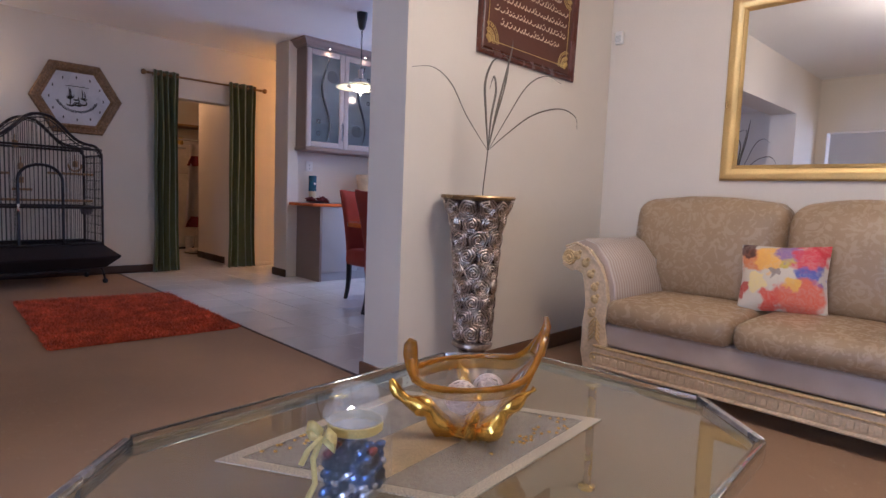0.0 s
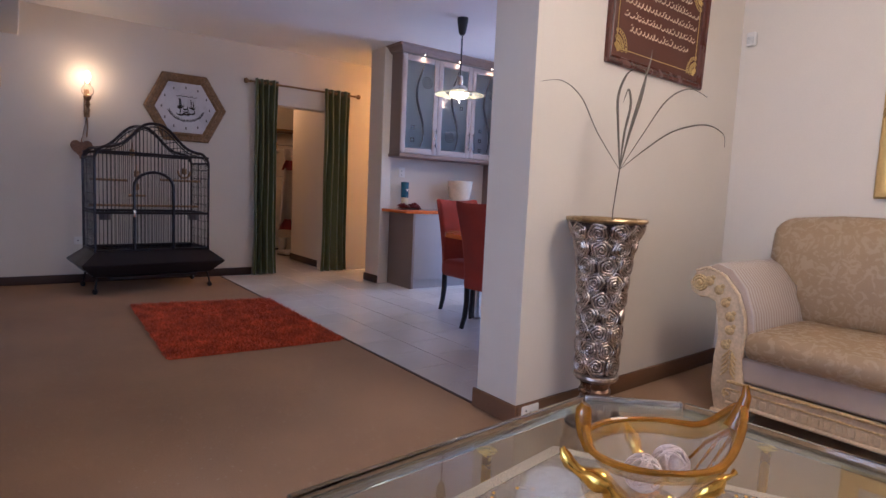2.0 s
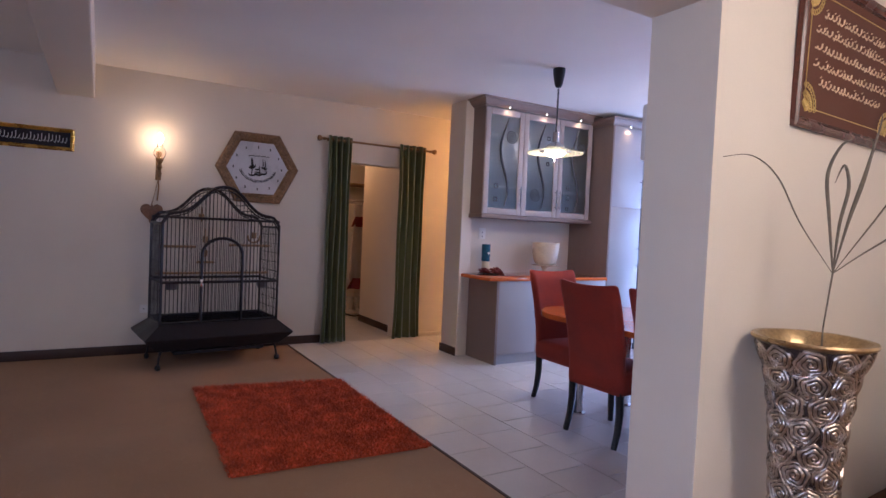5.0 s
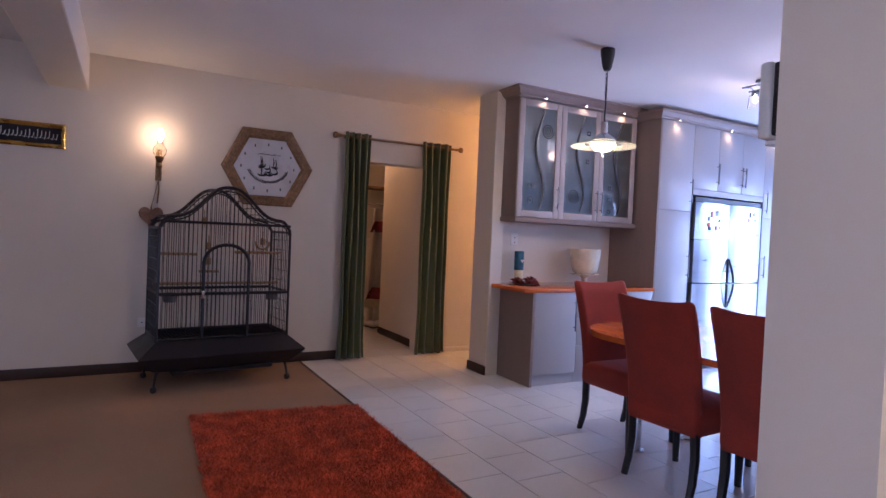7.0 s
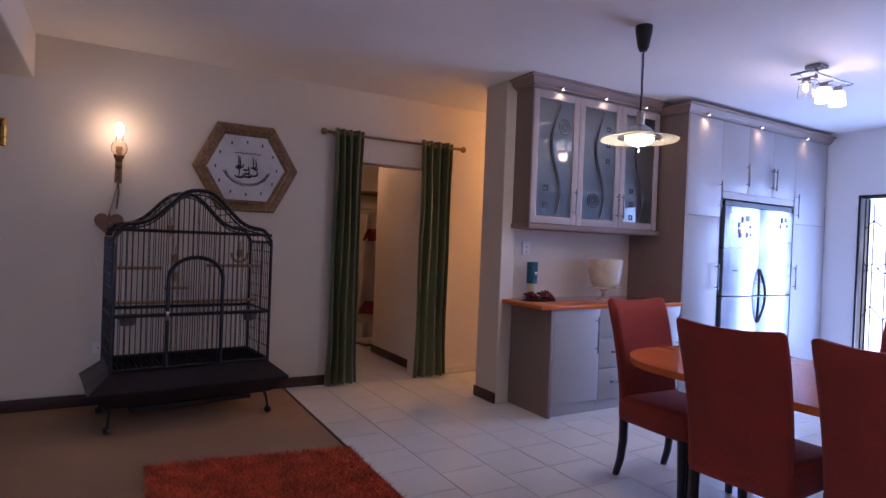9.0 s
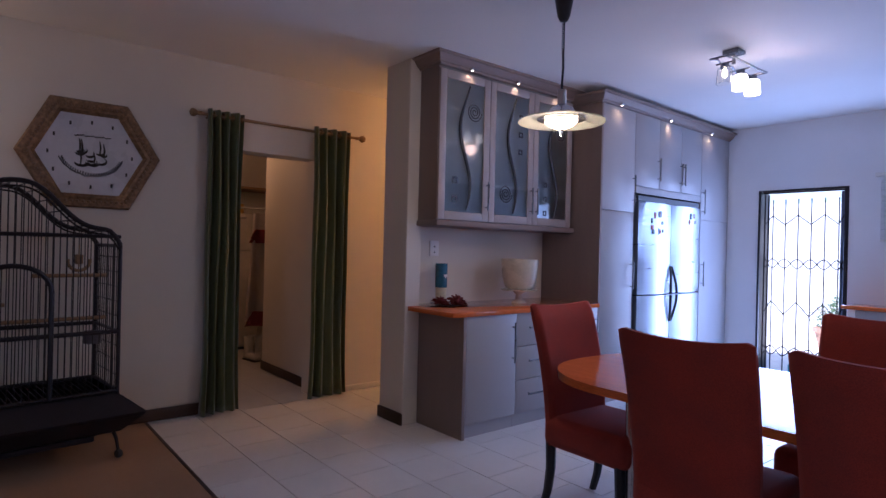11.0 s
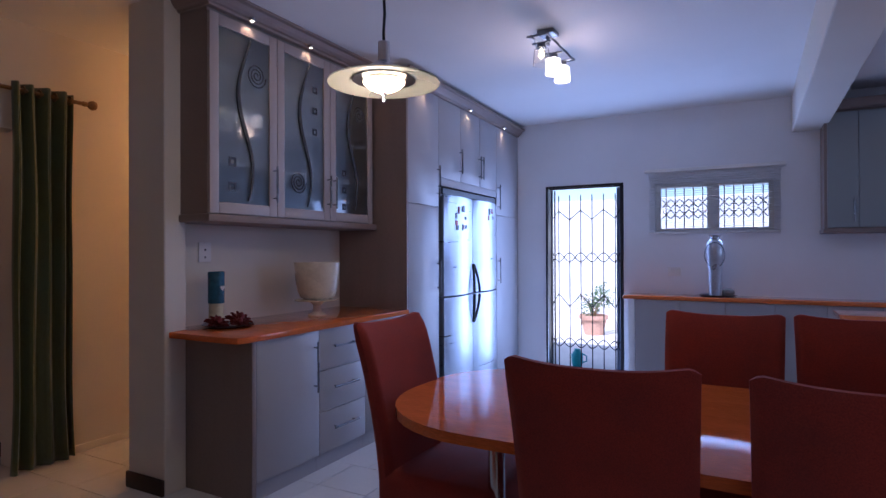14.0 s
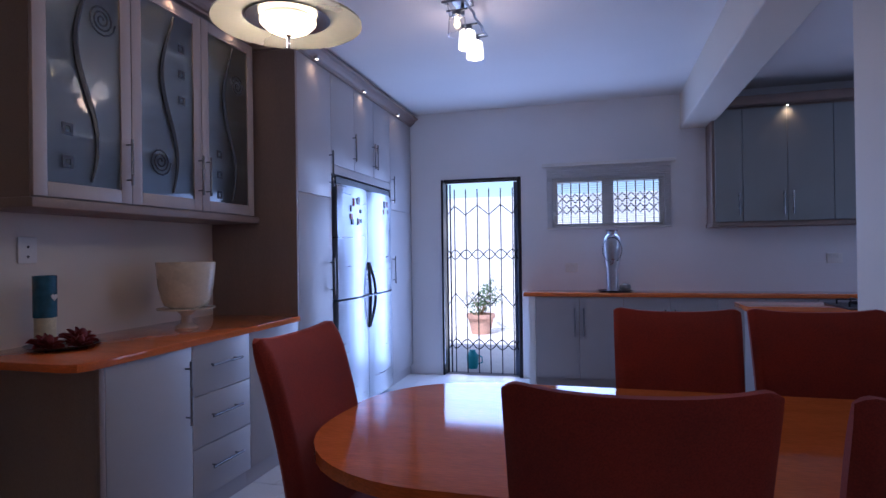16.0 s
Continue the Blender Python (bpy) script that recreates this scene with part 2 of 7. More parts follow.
# floors
solid("floor", box(-6.9, 3.3, -3.5, CE, -0.2, 0.0), CARPET, "brown speckled carpet floor of the sitting room", "floor", kind="structure", smooth=False)
solid("floor_living", box(-1.75, 3.3, CE, 4.1, -0.2, 0.0), CARPET, "brown speckled carpet floor", "floor", kind="structure", smooth=False)
tile_floor = solid("floor_kitchen", join(box(-6.9, -1.75, CE, 7.8, -0.2, -0.006), box(-1.75, 1.3, 4.1, 7.8, -0.2, -0.006), box(-10, -6.9, 2.0, 5.6, -0.2, -0.006)), GROUT, "white ceramic tile floor with thin dark joints", "floor", kind="structure", smooth=False)
solid("carpet_edge_trim", box(WX, -1.86, CE - 0.01, CE + 0.01, -0.004, 0.004, 0.002, 1), DARK_SKIRT, "thin dark metal strip between carpet and tiles", "trim", kind="structure")
# ceilings and beams
solid("ceiling", box(-10, 3.3, -3.5, 7.8, CZ, CZ + 0.25), CEIL, "white painted plaster ceiling", "ceiling", kind="structure", smooth=False)
wall("beam_sitting", WX, -1.85, -0.20, 0.09, 2.41, CZ, label="cream plastered ceiling beam", bev=0.01)
wall("opening_header", -1.85, -1.56, -0.14, 1.95, 2.18, CZ, label="cream plastered header above the wide opening")
wall("wall_opening_side", -1.85, -1.56, -1.22, -0.14)
wall("beam_kitchen", -2.36, -2.10, 2.60, KY, 2.40, CZ, label="white plastered kitchen ceiling beam", bev=0.01)
# west wall with a doorway
D0, D1, DT = 2.50, 3.28, 2.07
wall("wall_west", WX - 0.2, WX, -3.5, D0)
wall("wall_west_side", WX - 0.2, WX, D1, 7.6)
wall("wall_west_lintel", WX - 0.2, WX, D0, D1, DT, CZ)
# store room behind the doorway
wall("store_partition", -7.94, WX - 0.2, 3.36, 3.48)
wall("store_wall_south", -9.9, WX - 0.2, 2.1, 2.22)
wall("store_wall_west", -9.9, -9.75, 2.22, 5.5)
wall("store_wall_north", -9.75, -7.82, 5.3, 5.45)
wall("store_wall_east", -7.94, -7.82, 3.48, 5.3)
# corridor and kitchen
wall("nib_wall", -5.80, -5.485, 3.45, 3.585, bev=0.008)
wall("wall_cabinets", -5.90, -5.60, 3.585, KY)
wall("corridor_end", WX, -5.90, 6.2, 6.4)
KD0, KD1, KDT = -4.695, -3.86, 2.03
WN0, WN1, WNB, WNT = -3.55, -2.50, 1.505, 1.995
KITCHEN_WALL = material("white_kitchen_paint", (0.80, 0.80, 0.81), 0.55, grain=220, vary=0.02, patch=1.3, patch_vary=0.04, bump=0.15, bump_size=0.002)
for nm, a in (("wall_kitchen_a", (-5.6, KD0, 0, CZ)), ("wall_kitchen_over_door", (KD0, KD1, KDT, CZ)), ("wall_kitchen_b", (KD1, WN0, 0, CZ)), ("wall_kitchen_under_window", (WN0, WN1, 0, WNB)), ("wall_kitchen_over_window", (WN0, WN1, WNT, CZ)), ("wall_kitchen_c", (WN1, 1.0, 0, CZ))):
    wall(nm, a[0], a[1], KY, KY + 0.22, a[2], a[3], mat=KITCHEN_WALL, label="white painted kitchen wall")
# unseen east wall; the opening in it is added to let light in
wall("wall_kitchen_east_low", 1.0, 1.2, 4.3, 7.8, 0, 1.0)
wall("wall_kitchen_east_high", 1.0, 1.2, 4.3, 7.8, 2.2, CZ)
wall("wall_kitchen_east_a", 1.0, 1.2, 4.3, 5.5, 1.0, 2.2)
wall("wall_kitchen_east_b", 1.0, 1.2, 6.9, 7.8, 1.0, 2.2)
# wall between sitting side and dining side
STUB = [(-1.85, 1.95), (-1.56, 1.95), (-1.68, NY + 0.1), (-1.68, 4.82), (-1.96, 4.82)]      # the wall between, wider at its free end
solid("wall_stub", prism(STUB, 0.0, CZ), WALL, "cream painted plaster wall with a rounded free end", "wall", kind="structure", smooth=False)
wall("wall_mirror", -1.68, 3.1, NY, 4.35)
wall("wall_east", 3.1, 3.3, -3.5, 4.35)
wall("porch_header", -1.56, 3.1, -1.22, -1.05, 2.04, CZ, label="cream plastered header over the porch opening")
wall("porch_post", -1.56, -1.44, -1.22, -1.05, 0, 2.04, label="cream plastered pier beside the porch opening")
S0, S1, SB, ST = -0.6, 1.6, 0.25, 2.15
wall("wall_south_a", WX, S0, -3.5, -3.25)
wall("wall_south_b", S1, 3.1, -3.5, -3.25)
wall("wall_south_low", S0, S1, -3.5, -3.25, 0, SB)
wall("wall_south_high", S0, S1, -3.5, -3.25, ST, CZ)


# skirtings
def skirting(x0, x1, y0, y1, mat=SKIRT, h=0.09):
    solid("baseboard", box(x0, x1, y0, y1, 0.0, h, 0.006, 2), mat, "dark brown wooden skirting board along the wall", "skirting", kind="structure")


T = 0.018
skirting(WX, WX + T, -3.25, D0, DARK_SKIRT)
skirting(WX, WX + T, D1 + 0.25, 4.0, WALL, 0.05)
skirting(-5.80 - 0.002, -5.485 + 0.002, 3.45 - T, 3.45, DARK_SKIRT)
skirting(-1.85 - T, -1.56 + T, 1.95 - T, 1.95, SKIRT, 0.10)
solid("baseboard", prism([(-1.56, 1.952), (-1.56 + T, 1.95), (-1.675 + T, NY), (-1.675, NY)], 0.0, 0.10, 0.006), SKIRT, "brown wooden skirting board below the framed calligraphy", "skirting", kind="structure")
skirting(-1.675 + T, 3.1, NY - T, NY, SKIRT, 0.10)
skirting(-7.94, WX - 0.2, 3.36 - T, 3.36, DARK_SKIRT)
# outside
solid("ground", box(-60, 60, KY + 0.22, 80, -0.25, -0.05), PAVING, "pale paved yard outside the kitchen door", "ground", kind="structure", smooth=False)
solid("ground_south", box(-60, 60, -80, -3.5, -0.25, -0.05), PAVING, "pale paved yard", "ground", kind="structure", smooth=False)
solid("garden_wall", box(-12, 6, 11.5, 11.7, -0.05, 2.2, 0.01, 1), BACKDROP, "white plastered garden wall in daylight", "wall", kind="structure", smooth=False)


# ---- dining table and chairs ----
def rounded(x0, x1, y0, y1, rl, rr, n=10):
    """Outline with corner radius rl at the x0 end and rr at the x1 end."""
    pts = []
    for cx, cy, a0, r in ((x1 - rr, y0 + rr, -90, rr), (x1 - rr, y1 - rr, 0, rr), (x0 + rl, y1 - rl, 90, rl), (x0 + rl, y0 + rl, 180, rl)):
        for k in range(n + 1):
            a = radians(a0 + 90 * k / n)
            pts.append((cx + r * math.cos(a), cy + r * math.sin(a)))
    return pts


def dining_chair():
    ob = thing("dining_chair", "dark red suede dining chair with tall back and black legs", "chair", group="chairs round the table")
    seat = box(-0.235, 0.235, -0.24, 0.25, 0.33, 0.485, 0.045, 4)
    for v in seat.verts:
        if v.co.z > 0.44:
            v.co.z += 0.02 * max(0.0, 1 - (v.co.x / 0.235) ** 2) * max(0.0, 1 - (v.co.y / 0.25) ** 2)
    part("seat", seat, RED, ob)
    back = bmesh.new()
    nx, nz = 36, 18
    grid = {}
    for side in (0, 1):
        for i in range(nx + 1):
            for k in range(nz + 1):
                u, w = i / nx * 2 - 1, k / nz
                half = 0.225 + 0.016 * w
                top = 1.028 + 0.022 * abs(u) ** 2.5 - 0.018 * max(0.0, (abs(u) - 0.86) / 0.14) ** 2
                z = 0.34 + (top - 0.34) * w
                y = -0.20 - 0.015 * w - 0.115 * w ** 2 - 0.02 * (1 - u * u) * w
                edge = min(1.0, (1 - abs(u)) * 8 + 0.35) * min(1.0, (1 - w) * 9 + 0.35)
                thick = 0.034 * edge
                grid[side, i, k] = back.verts.new((u * half, y + (thick if side else -thick), z))
    for side in (0, 1):
        for i in range(nx):
            for k in range(nz):
                back.faces.new([grid[side, a, c] for a, c in ((i, k), (i + 1, k), (i + 1, k + 1), (i, k + 1))])
    for i in range(nx):
        for k in (0, nz):
            back.faces.new([grid[s, a, k] for s, a in ((0, i), (0, i + 1), (1, i + 1), (1, i))])
    for k in range(nz):
        for i in (0, nx):
            back.faces.new([grid[s, i, c] for s, c in ((0, k), (0, k + 1), (1, k + 1), (1, k))])
    part("backrest", back, RED, ob)
    for sx in (-1, 1):
        part("leg", tube([(sx * 0.20, -0.205, 0.36), (sx * 0.203, -0.20, 0.22), (sx * 0.205, -0.215, 0.1), (sx * 0.207, -0.245, 0.0)], [0.027, 0.025, 0.022, 0.019], 8), BLACK_WOOD, ob)
        part("leg", tube([(sx * 0.20, 0.205, 0.36), (sx * 0.20, 0.21, 0.18), (sx * 0.20, 0.21, 0.0)], [0.027, 0.024, 0.019], 8), BLACK_WOOD, ob)
    return ob


chair = dining_chair()
chair.matrix_basis = pose(-3.045, 3.20, 0, 0, 0, 3)
for x, y, turn in ((-2.46, 3.21, 2), (-2.81, 3.96, 178), (-2.28, 4.0, 181), (-3.71, 3.46, -91)):
    copy_thing(chair, pose(x, y, 0, 0, 0, turn))

table = thing("dining_table", "glossy orange cherry dining table with rounded end and chrome legs", "dining table")
part("tabletop", prism(rounded(-3.935, -2.04, 3.03, 4.11, 0.45, 0.03), 0.715, 0.75, 0.006), ORANGE, table)
for x, y in ((-3.48, 3.30), (-3.48, 3.80), (-2.2, 3.30), (-2.2, 3.80)):
    part("leg", join(lathe([(0.0, 0.0), (0.05, 0.0), (0.05, 0.012), (0.03, 0.016), (0.03, 0.70), (0.06, 0.705), (0.06, 0.715), (0, 0.715)], 20)), CHROME, table, m=Matrix.Translation((x, y, 0)))


# ---- kitchen units along the west side ----
FX, WALLX = -4.99, -5.60


def handle_bar(parent, x, y, z, length, upright=True, axis="x"):
    """A chrome bar on two short posts, in front of a face that looks along +x (or -y)."""
    d = Vector((0, 0, 1)) if upright else (Vector((0, 1, 0)) if axis == "x" else Vector((1, 0, 0)))
    out = Vector((0.032, 0, 0)) if axis == "x" else Vector((0, -0.032, 0))
    c = Vector((x, y, z))
    bm = tube((c + out - d * length / 2, c + out + d * length / 2), 0.0068, 10)
    for s in (-0.38, 0.38):
        bm = join(bm, tube((c + d * length * s, c + out + d * length * s), 0.0045, 8))
    return part("handle", bm, HANDLE, parent, "satin steel bar handle")


def front(parent, name, y0, y1, z0, z1, x=FX, mat=None):
    return part(name, box(x, x + 0.018, y0 + 0.002, y1 - 0.002, z0 + 0.002, z1 - 0.002, 0.0025, 2), mat or GREY_FRONT, parent)


def base_unit(y0, y1, drawers):
    u = thing("base_cabinet", "grey laminate base cabinet with chrome handles below orange worktop", "cabinet", group="cabinets under the side worktop")
    part("body", box(WALLX, FX, y0, y1, 0.10, WT - 0.034), TAUPE, u, smooth=False)
    part("plinth", box(WALLX, FX - 0.01, y0, y1, 0.0, 0.10, 0.002, 1), GREY_FRONT, u)
    if drawers:
        for k in range(3):
            z0 = 0.10 + 0.2507 * k
            d = front(u, "drawer", y0, y1, z0, z0 + 0.2507)
            handle_bar(d, FX + 0.018, (y0 + y1) / 2, z0 + 0.14, 0.24, False)
    else:
        d = front(u, "door", y0, y1, 0.10, WT - 0.034)
        handle_bar(d, FX + 0.018, y1 - 0.045, 0.64, 0.30)
    return u


end = thing("cabinet_end_panel", "taupe laminate end panel of the base cabinets", "panel")
part("panel", box(WALLX, FX, 3.585, 3.612, 0.0, WT - 0.034, 0.002, 1), TAUPE, end)
part("edge_strip", box(FX, FX + 0.019, 3.583, 3.612, 0.0, WT - 0.034, 0.003, 2), TAUPE, end, "rounded front edging")
base_unit(3.612, 4.11, False)
base_unit(4.11, 4.575, True)
base_unit(4.575, 5.105, False)
solid("worktop", prism([(-5.60, 3.59), (-5.482, 3.59), (-5.482, 3.475), (-5.02, 3.475), (-4.975, 3.49), (-4.955, 3.535), (-4.955, 5.105), (-5.60, 5.105)], WT - 0.034, WT, 0.005), ORANGE, "glossy orange wooden worktop on the grey base cabinets", "worktop")

# glazed wall cabinet
WCF, WY0, WY1 = -5.27, 3.55, 5.06
PANE = glass("frosted_glass", (0.52, 0.58, 0.60), 0.38, 1.3)
shader(PANE).inputs["Coat Weight"].default_value = 0.8
shader(PANE).inputs["Coat Roughness"].default_value = 0.03
ETCH = material("dark_etching", (0.06, 0.065, 0.075), 0.5)
INSIDE = material("pale_cabinet_inside", (0.20, 0.19, 0.185), 0.6)
wc = thing("wall_cabinet", "grey wall cabinet with three frosted glass doors and crown moulding", "wall cabinet")
part("side", box(WALLX, WCF, WY0, WY0 + 0.02, 1.53, 2.65), TAUPE, wc, smooth=False)
part("side", box(WALLX, WCF, WY1 - 0.02, WY1, 1.53, 2.65), TAUPE, wc, smooth=False)
part("back", box(WALLX + 0.002, WALLX + 0.015, WY0 + 0.02, WY1 - 0.02, 1.55, 2.63), INSIDE, wc, smooth=False)
part("bottom", box(WALLX, WCF, WY0 + 0.02, WY1 - 0.02, 1.53, 1.555), INSIDE, wc, smooth=False)
part("top", box(WALLX, WCF, WY0 + 0.02, WY1 - 0.02, 2.63, 2.65), INSIDE, wc, smooth=False)
for z in (1.82, 2.10, 2.36):
    part("shelf", box(WALLX + 0.02, WCF - 0.02, WY0 + 0.021, WY1 - 0.021, z, z + 0.016, 0.002, 1), WHITE, wc)
part("pelmet", join(box(WALLX, WCF + 0.03, WY0 - 0.012, WY1 + 0.045, 1.487, 1.53, 0.008, 2)), TAUPE, wc)


def swirl(cy, cz, x, turns=3.0, r=0.074):
    pts = []
    for k in range(41):
        a = turns * 2 * math.pi * k / 40
        q = r * (0.12 + 0.88 * k / 40)
        pts.append((x, cy + q * math.cos(a), cz + q * math.sin(a)))
    return tube(pts, 0.0042, 5)


def wave(y, x, z0, z1, flip):
    pts = []
    for k in range(25):
        w = k / 24
        pts.append((x, y + flip * 0.055 * math.sin(w * 2.1 * math.pi + 0.4), z0 + (z1 - z0) * w))
    return tube(pts, [0.006 + 0.009 * math.sin(math.pi * k / 24) for k in range(25)], 6)


def square_ring(y, z, x, s=0.026):
    bm = box(x - 0.002, x + 0.002, y - s, y + s, z - s, z - s * 0.45)
    for b in (box(x - 0.002, x + 0.002, y - s, y + s, z + s * 0.45, z + s), box(x - 0.002, x + 0.002, y - s, y - s * 0.45, z - s * 0.45, z + s * 0.45), box(x - 0.002, x + 0.002, y + s * 0.45, y + s, z - s * 0.45, z + s * 0.45)):
        bm = join(bm, b)
    return bm


DW = (WY1 - WY0) / 3
BEIGE_FRONT = material("beige_grey_laminate", (0.40, 0.335, 0.305), 0.42, grain=300, vary=0.03, patch=2, patch_vary=0.03, bump=0.05)
for k in range(3):
    y0, y1 = WY0 + DW * k + 0.002, WY0 + DW * (k + 1) - 0.002
    z0, z1, f = 1.535, 2.63, 0.062
    frame_bm = box(WCF, WCF + 0.02, y0, y0 + f, z0, z1, 0.003, 2)
    for b in (box(WCF, WCF + 0.02, y1 - f, y1, z0, z1, 0.003, 2), box(WCF, WCF + 0.02, y0 + f, y1 - f, z0, z0 + f, 0.003, 2), box(WCF, WCF + 0.02, y0 + f, y1 - f, z1 - f, z1, 0.003, 2)):
        frame_bm = join(frame_bm, b)
    door = part("door", frame_bm, BEIGE_FRONT, wc)
    pane = part("pane", box(WCF + 0.007, WCF + 0.012, y0 + f, y1 - f, z0 + f, z1 - f), PANE, door, "frosted glass pane", smooth=False)
    pane.visible_shadow = False
    xe = WCF + 0.0135
    yc = (y0 + y1) / 2
    part("etching", wave(yc + 0.005, xe, z0 + f + 0.02, z1 - f - 0.02, 1), ETCH, door, "dark etched wavy line")
    if k == 0:
        part("etching", swirl(yc + 0.09, 2.36, xe), ETCH, door)
        for z in (1.83, 1.69):
            part("etching", square_ring(yc - 0.09, z, xe), ETCH, door)
    elif k == 1:
        part("etching", swirl(yc - 0.06, 1.77, xe), ETCH, door)
        for z in (2.40, 2.26, 2.12):
            part("etching", square_ring(yc + 0.10, z, xe, 0.022), ETCH, door)
    else:
        part("etching", swirl(yc + 0.09, 2.33, xe, 2.5, 0.066), ETCH, door)
        for z in (1.88, 1.76, 1.64):
            part("etching", square_ring(yc - 0.09, z, xe, 0.022), ETCH, door)
    handle_bar(door, WCF + 0.02, (y1 - 0.03) if k < 2 else (y0 + 0.03), 1.73, 0.22)


def crown(profile, x_front, y0, y1, x_back, z0, returned=True):
    """Moulding whose (out, up) profile runs along y at x_front and returns along the y0 end."""
    bm = bmesh.new()
    rows = []
    for o, u in profile:
        ring = [bm.verts.new((x_back, y0 - (o if returned else 0), z0 + u)), bm.verts.new((x_front + o, y0 - (o if returned else 0), z0 + u)), bm.verts.new((x_front + o, y1, z0 + u)), bm.verts.new((x_back, y1, z0 + u))]
        rows.append(ring)
    for a, b in zip(rows, rows[1:]):
        for i in range(4):
            j = (i + 1) % 4
            bm.faces.new((a[i], a[j], b[j], b[i]))
    bm.faces.new(rows[0][::-1])
    bm.faces.new(rows[-1])
    return bm


CROWN = [(0.0, 0.0), (0.012, 0.0), (0.016, 0.012), (0.03, 0.018), (0.045, 0.035), (0.06, 0.06), (0.082, 0.066), (0.085, 0.078)]
part("crown_moulding", crown(CROWN, WCF + 0.025, WY0 - 0.005, 5.11, WALLX, 2.65), TAUPE, wc, smooth=False)

# tall units round the fridge
tall = thing("tall_cabinet", "grey floor-to-ceiling cabinet unit with chrome handles round the fridge", "tall cabinet", ASKEW)
part("side_panel", box(WALLX, FX + 0.018, 5.105, 5.127, 0.0, 2.61, 0.002, 1), TAUPE, tall, "taupe laminate side panel")
T1, T2, T3 = 5.63, 6.92, KY - 0.004
for y0, y1, z0 in ((5.127, T1, 0.10), (T1, T2, 1.93), (T2, T3, 0.10)):
    part("body", box(WALLX, FX, y0, y1, z0, 2.61), TAUPE, tall, smooth=False)
part("plinth", box(WALLX, FX - 0.01, 5.127, T1, 0, 0.10), GREY_FRONT, tall, smooth=False)
part("plinth", box(WALLX, FX - 0.01, T2, T3, 0, 0.10), GREY_FRONT, tall, smooth=False)
part("niche_rail", box(FX, FX + 0.016, T1, T2, 1.875, 1.94, 0.002, 1), GREY_FRONT, tall)
TW = (T2 - T1) / 3
for y0, y1, z0, z1, hy, hz, hl in ((5.127, T1, 0.10, 1.69, T1 - 0.035, 1.12, 0.26), (5.127, T1, 1.69, 2.61, T1 - 0.035, 1.90, 0.26), (T1, T1 + TW, 1.94, 2.61, T1 + TW - 0.03, 2.12, 0.22), (T1 + TW, T1 + 2 * TW, 1.94, 2.61, T1 + 2 * TW - 0.03, 2.12, 0.22), (T1 + 2 * TW, T2, 1.94, 2.61, T1 + 2 * TW + 0.03, 2.12, 0.22), (T2, T3, 0.10, 1.69, T2 + 0.035, 1.12, 0.26), (T2, T3, 1.69, 2.61, T2 + 0.035, 1.88, 0.26)):
    handle_bar(front(tall, "door", y0, y1, z0, z1), FX + 0.018, hy, hz, hl)
part("crown_moulding", crown(CROWN, FX + 0.02, 5.10, KY - 0.003, WALLX, 2.61), TAUPE, tall, smooth=False)

# small lights under the mouldings
SPOTGLOW = glow("warm_spot_glow", (1.0, 0.75, 0.45), 15)


def downlight(x, y, z, aim, energy=1.0):
    ob = thing("cabinet_downlight", "small chrome downlight glowing warm under the cabinet moulding", "downlight", Matrix.Translation((x, y, z)), "downlights over the cabinets")
    part("ring", lathe([(0.0, 0.012), (0.016, 0.012), (0.019, 0.006), (0.019, -0.004), (0.014, -0.008), (0.012, -0.002), (0.0, -0.002)], 20), CHROME, ob)
    part("bulb", lathe([(0.0, -0.012), (0.008, -0.008), (0.011, -0.002), (0.0, 0.0)], 14), SPOTGLOW, ob, "glowing bulb")
    lamp("downlight_lamp", "SPOT", (x, y, z - 0.02), energy, WARM, 0.012, (x + aim[0], y + aim[1], z - 0.5), spot=120)


for y in (3.82, 4.32, 4.83):
    downlight(-5.215, y, 2.658, (-0.08, 0))
for x, y in ((-4.938, 5.34), (-4.956, 6.20), (-4.974, 7.06)):
    downlight(x, y, 2.617, (-0.06, 0))

# fridge
SEAL = material("black_plastic", (0.015, 0.016, 0.018), 0.4)
fridge = thing("fridge_freezer", "wide stainless steel four-door fridge freezer with black bow handles", "fridge", ASKEW)
F0, F1 = 5.66, 6.895
FM = (F0 + F1) / 2
part("body", box(WALLX + 0.01, -5.0, F0, F1, 0.02, 1.865, 0.01, 2), SEAL, fridge)
for y0, y1 in ((F0 + 0.025, FM - 0.004), (FM + 0.004, F1 - 0.025)):
    for z0, z1 in ((0.06, 0.925), (0.94, 1.80)):
        n = 12
        outline = [(-5.0, y0), (-4.955, y0)] + [(-4.955 + 0.034 * math.sin(math.pi * i / n), y0 + (y1 - y0) * i / n) for i in range(1, n)] + [(-4.955, y1), (-5.0, y1)]
        part("door", prism(outline, z0, z1, 0.004), STEEL, fridge)
for z0, z1 in ((0.665, 0.925), (0.94, 1.20)):
    for side in (-1, 1):
        pts = []
        for k in range(13):
            z = z0 + (z1 - z0) * k / 12
            a = math.cos(math.pi / 2 * (z - 0.9325) / 0.2675)
            pts.append((-4.945 + 0.035 * a, FM + side * (0.006 + 0.052 * a), z))
        part("handle", tube(pts, 0.0125, 8), SEAL, fridge, "black bow handle")
part("vent", box(-4.99, -4.965, F0 + 0.03, F1 - 0.03, 1.805, 1.86, 0.004, 1), SEAL, fridge)
MAGNETS = [material("magnet_dark", (0.03, 0.03, 0.035), 0.5), material("magnet_grey", (0.22, 0.22, 0.23), 0.5), material("magnet_red", (0.35, 0.05, 0.04), 0.5)]
rnd = random.Random(3)
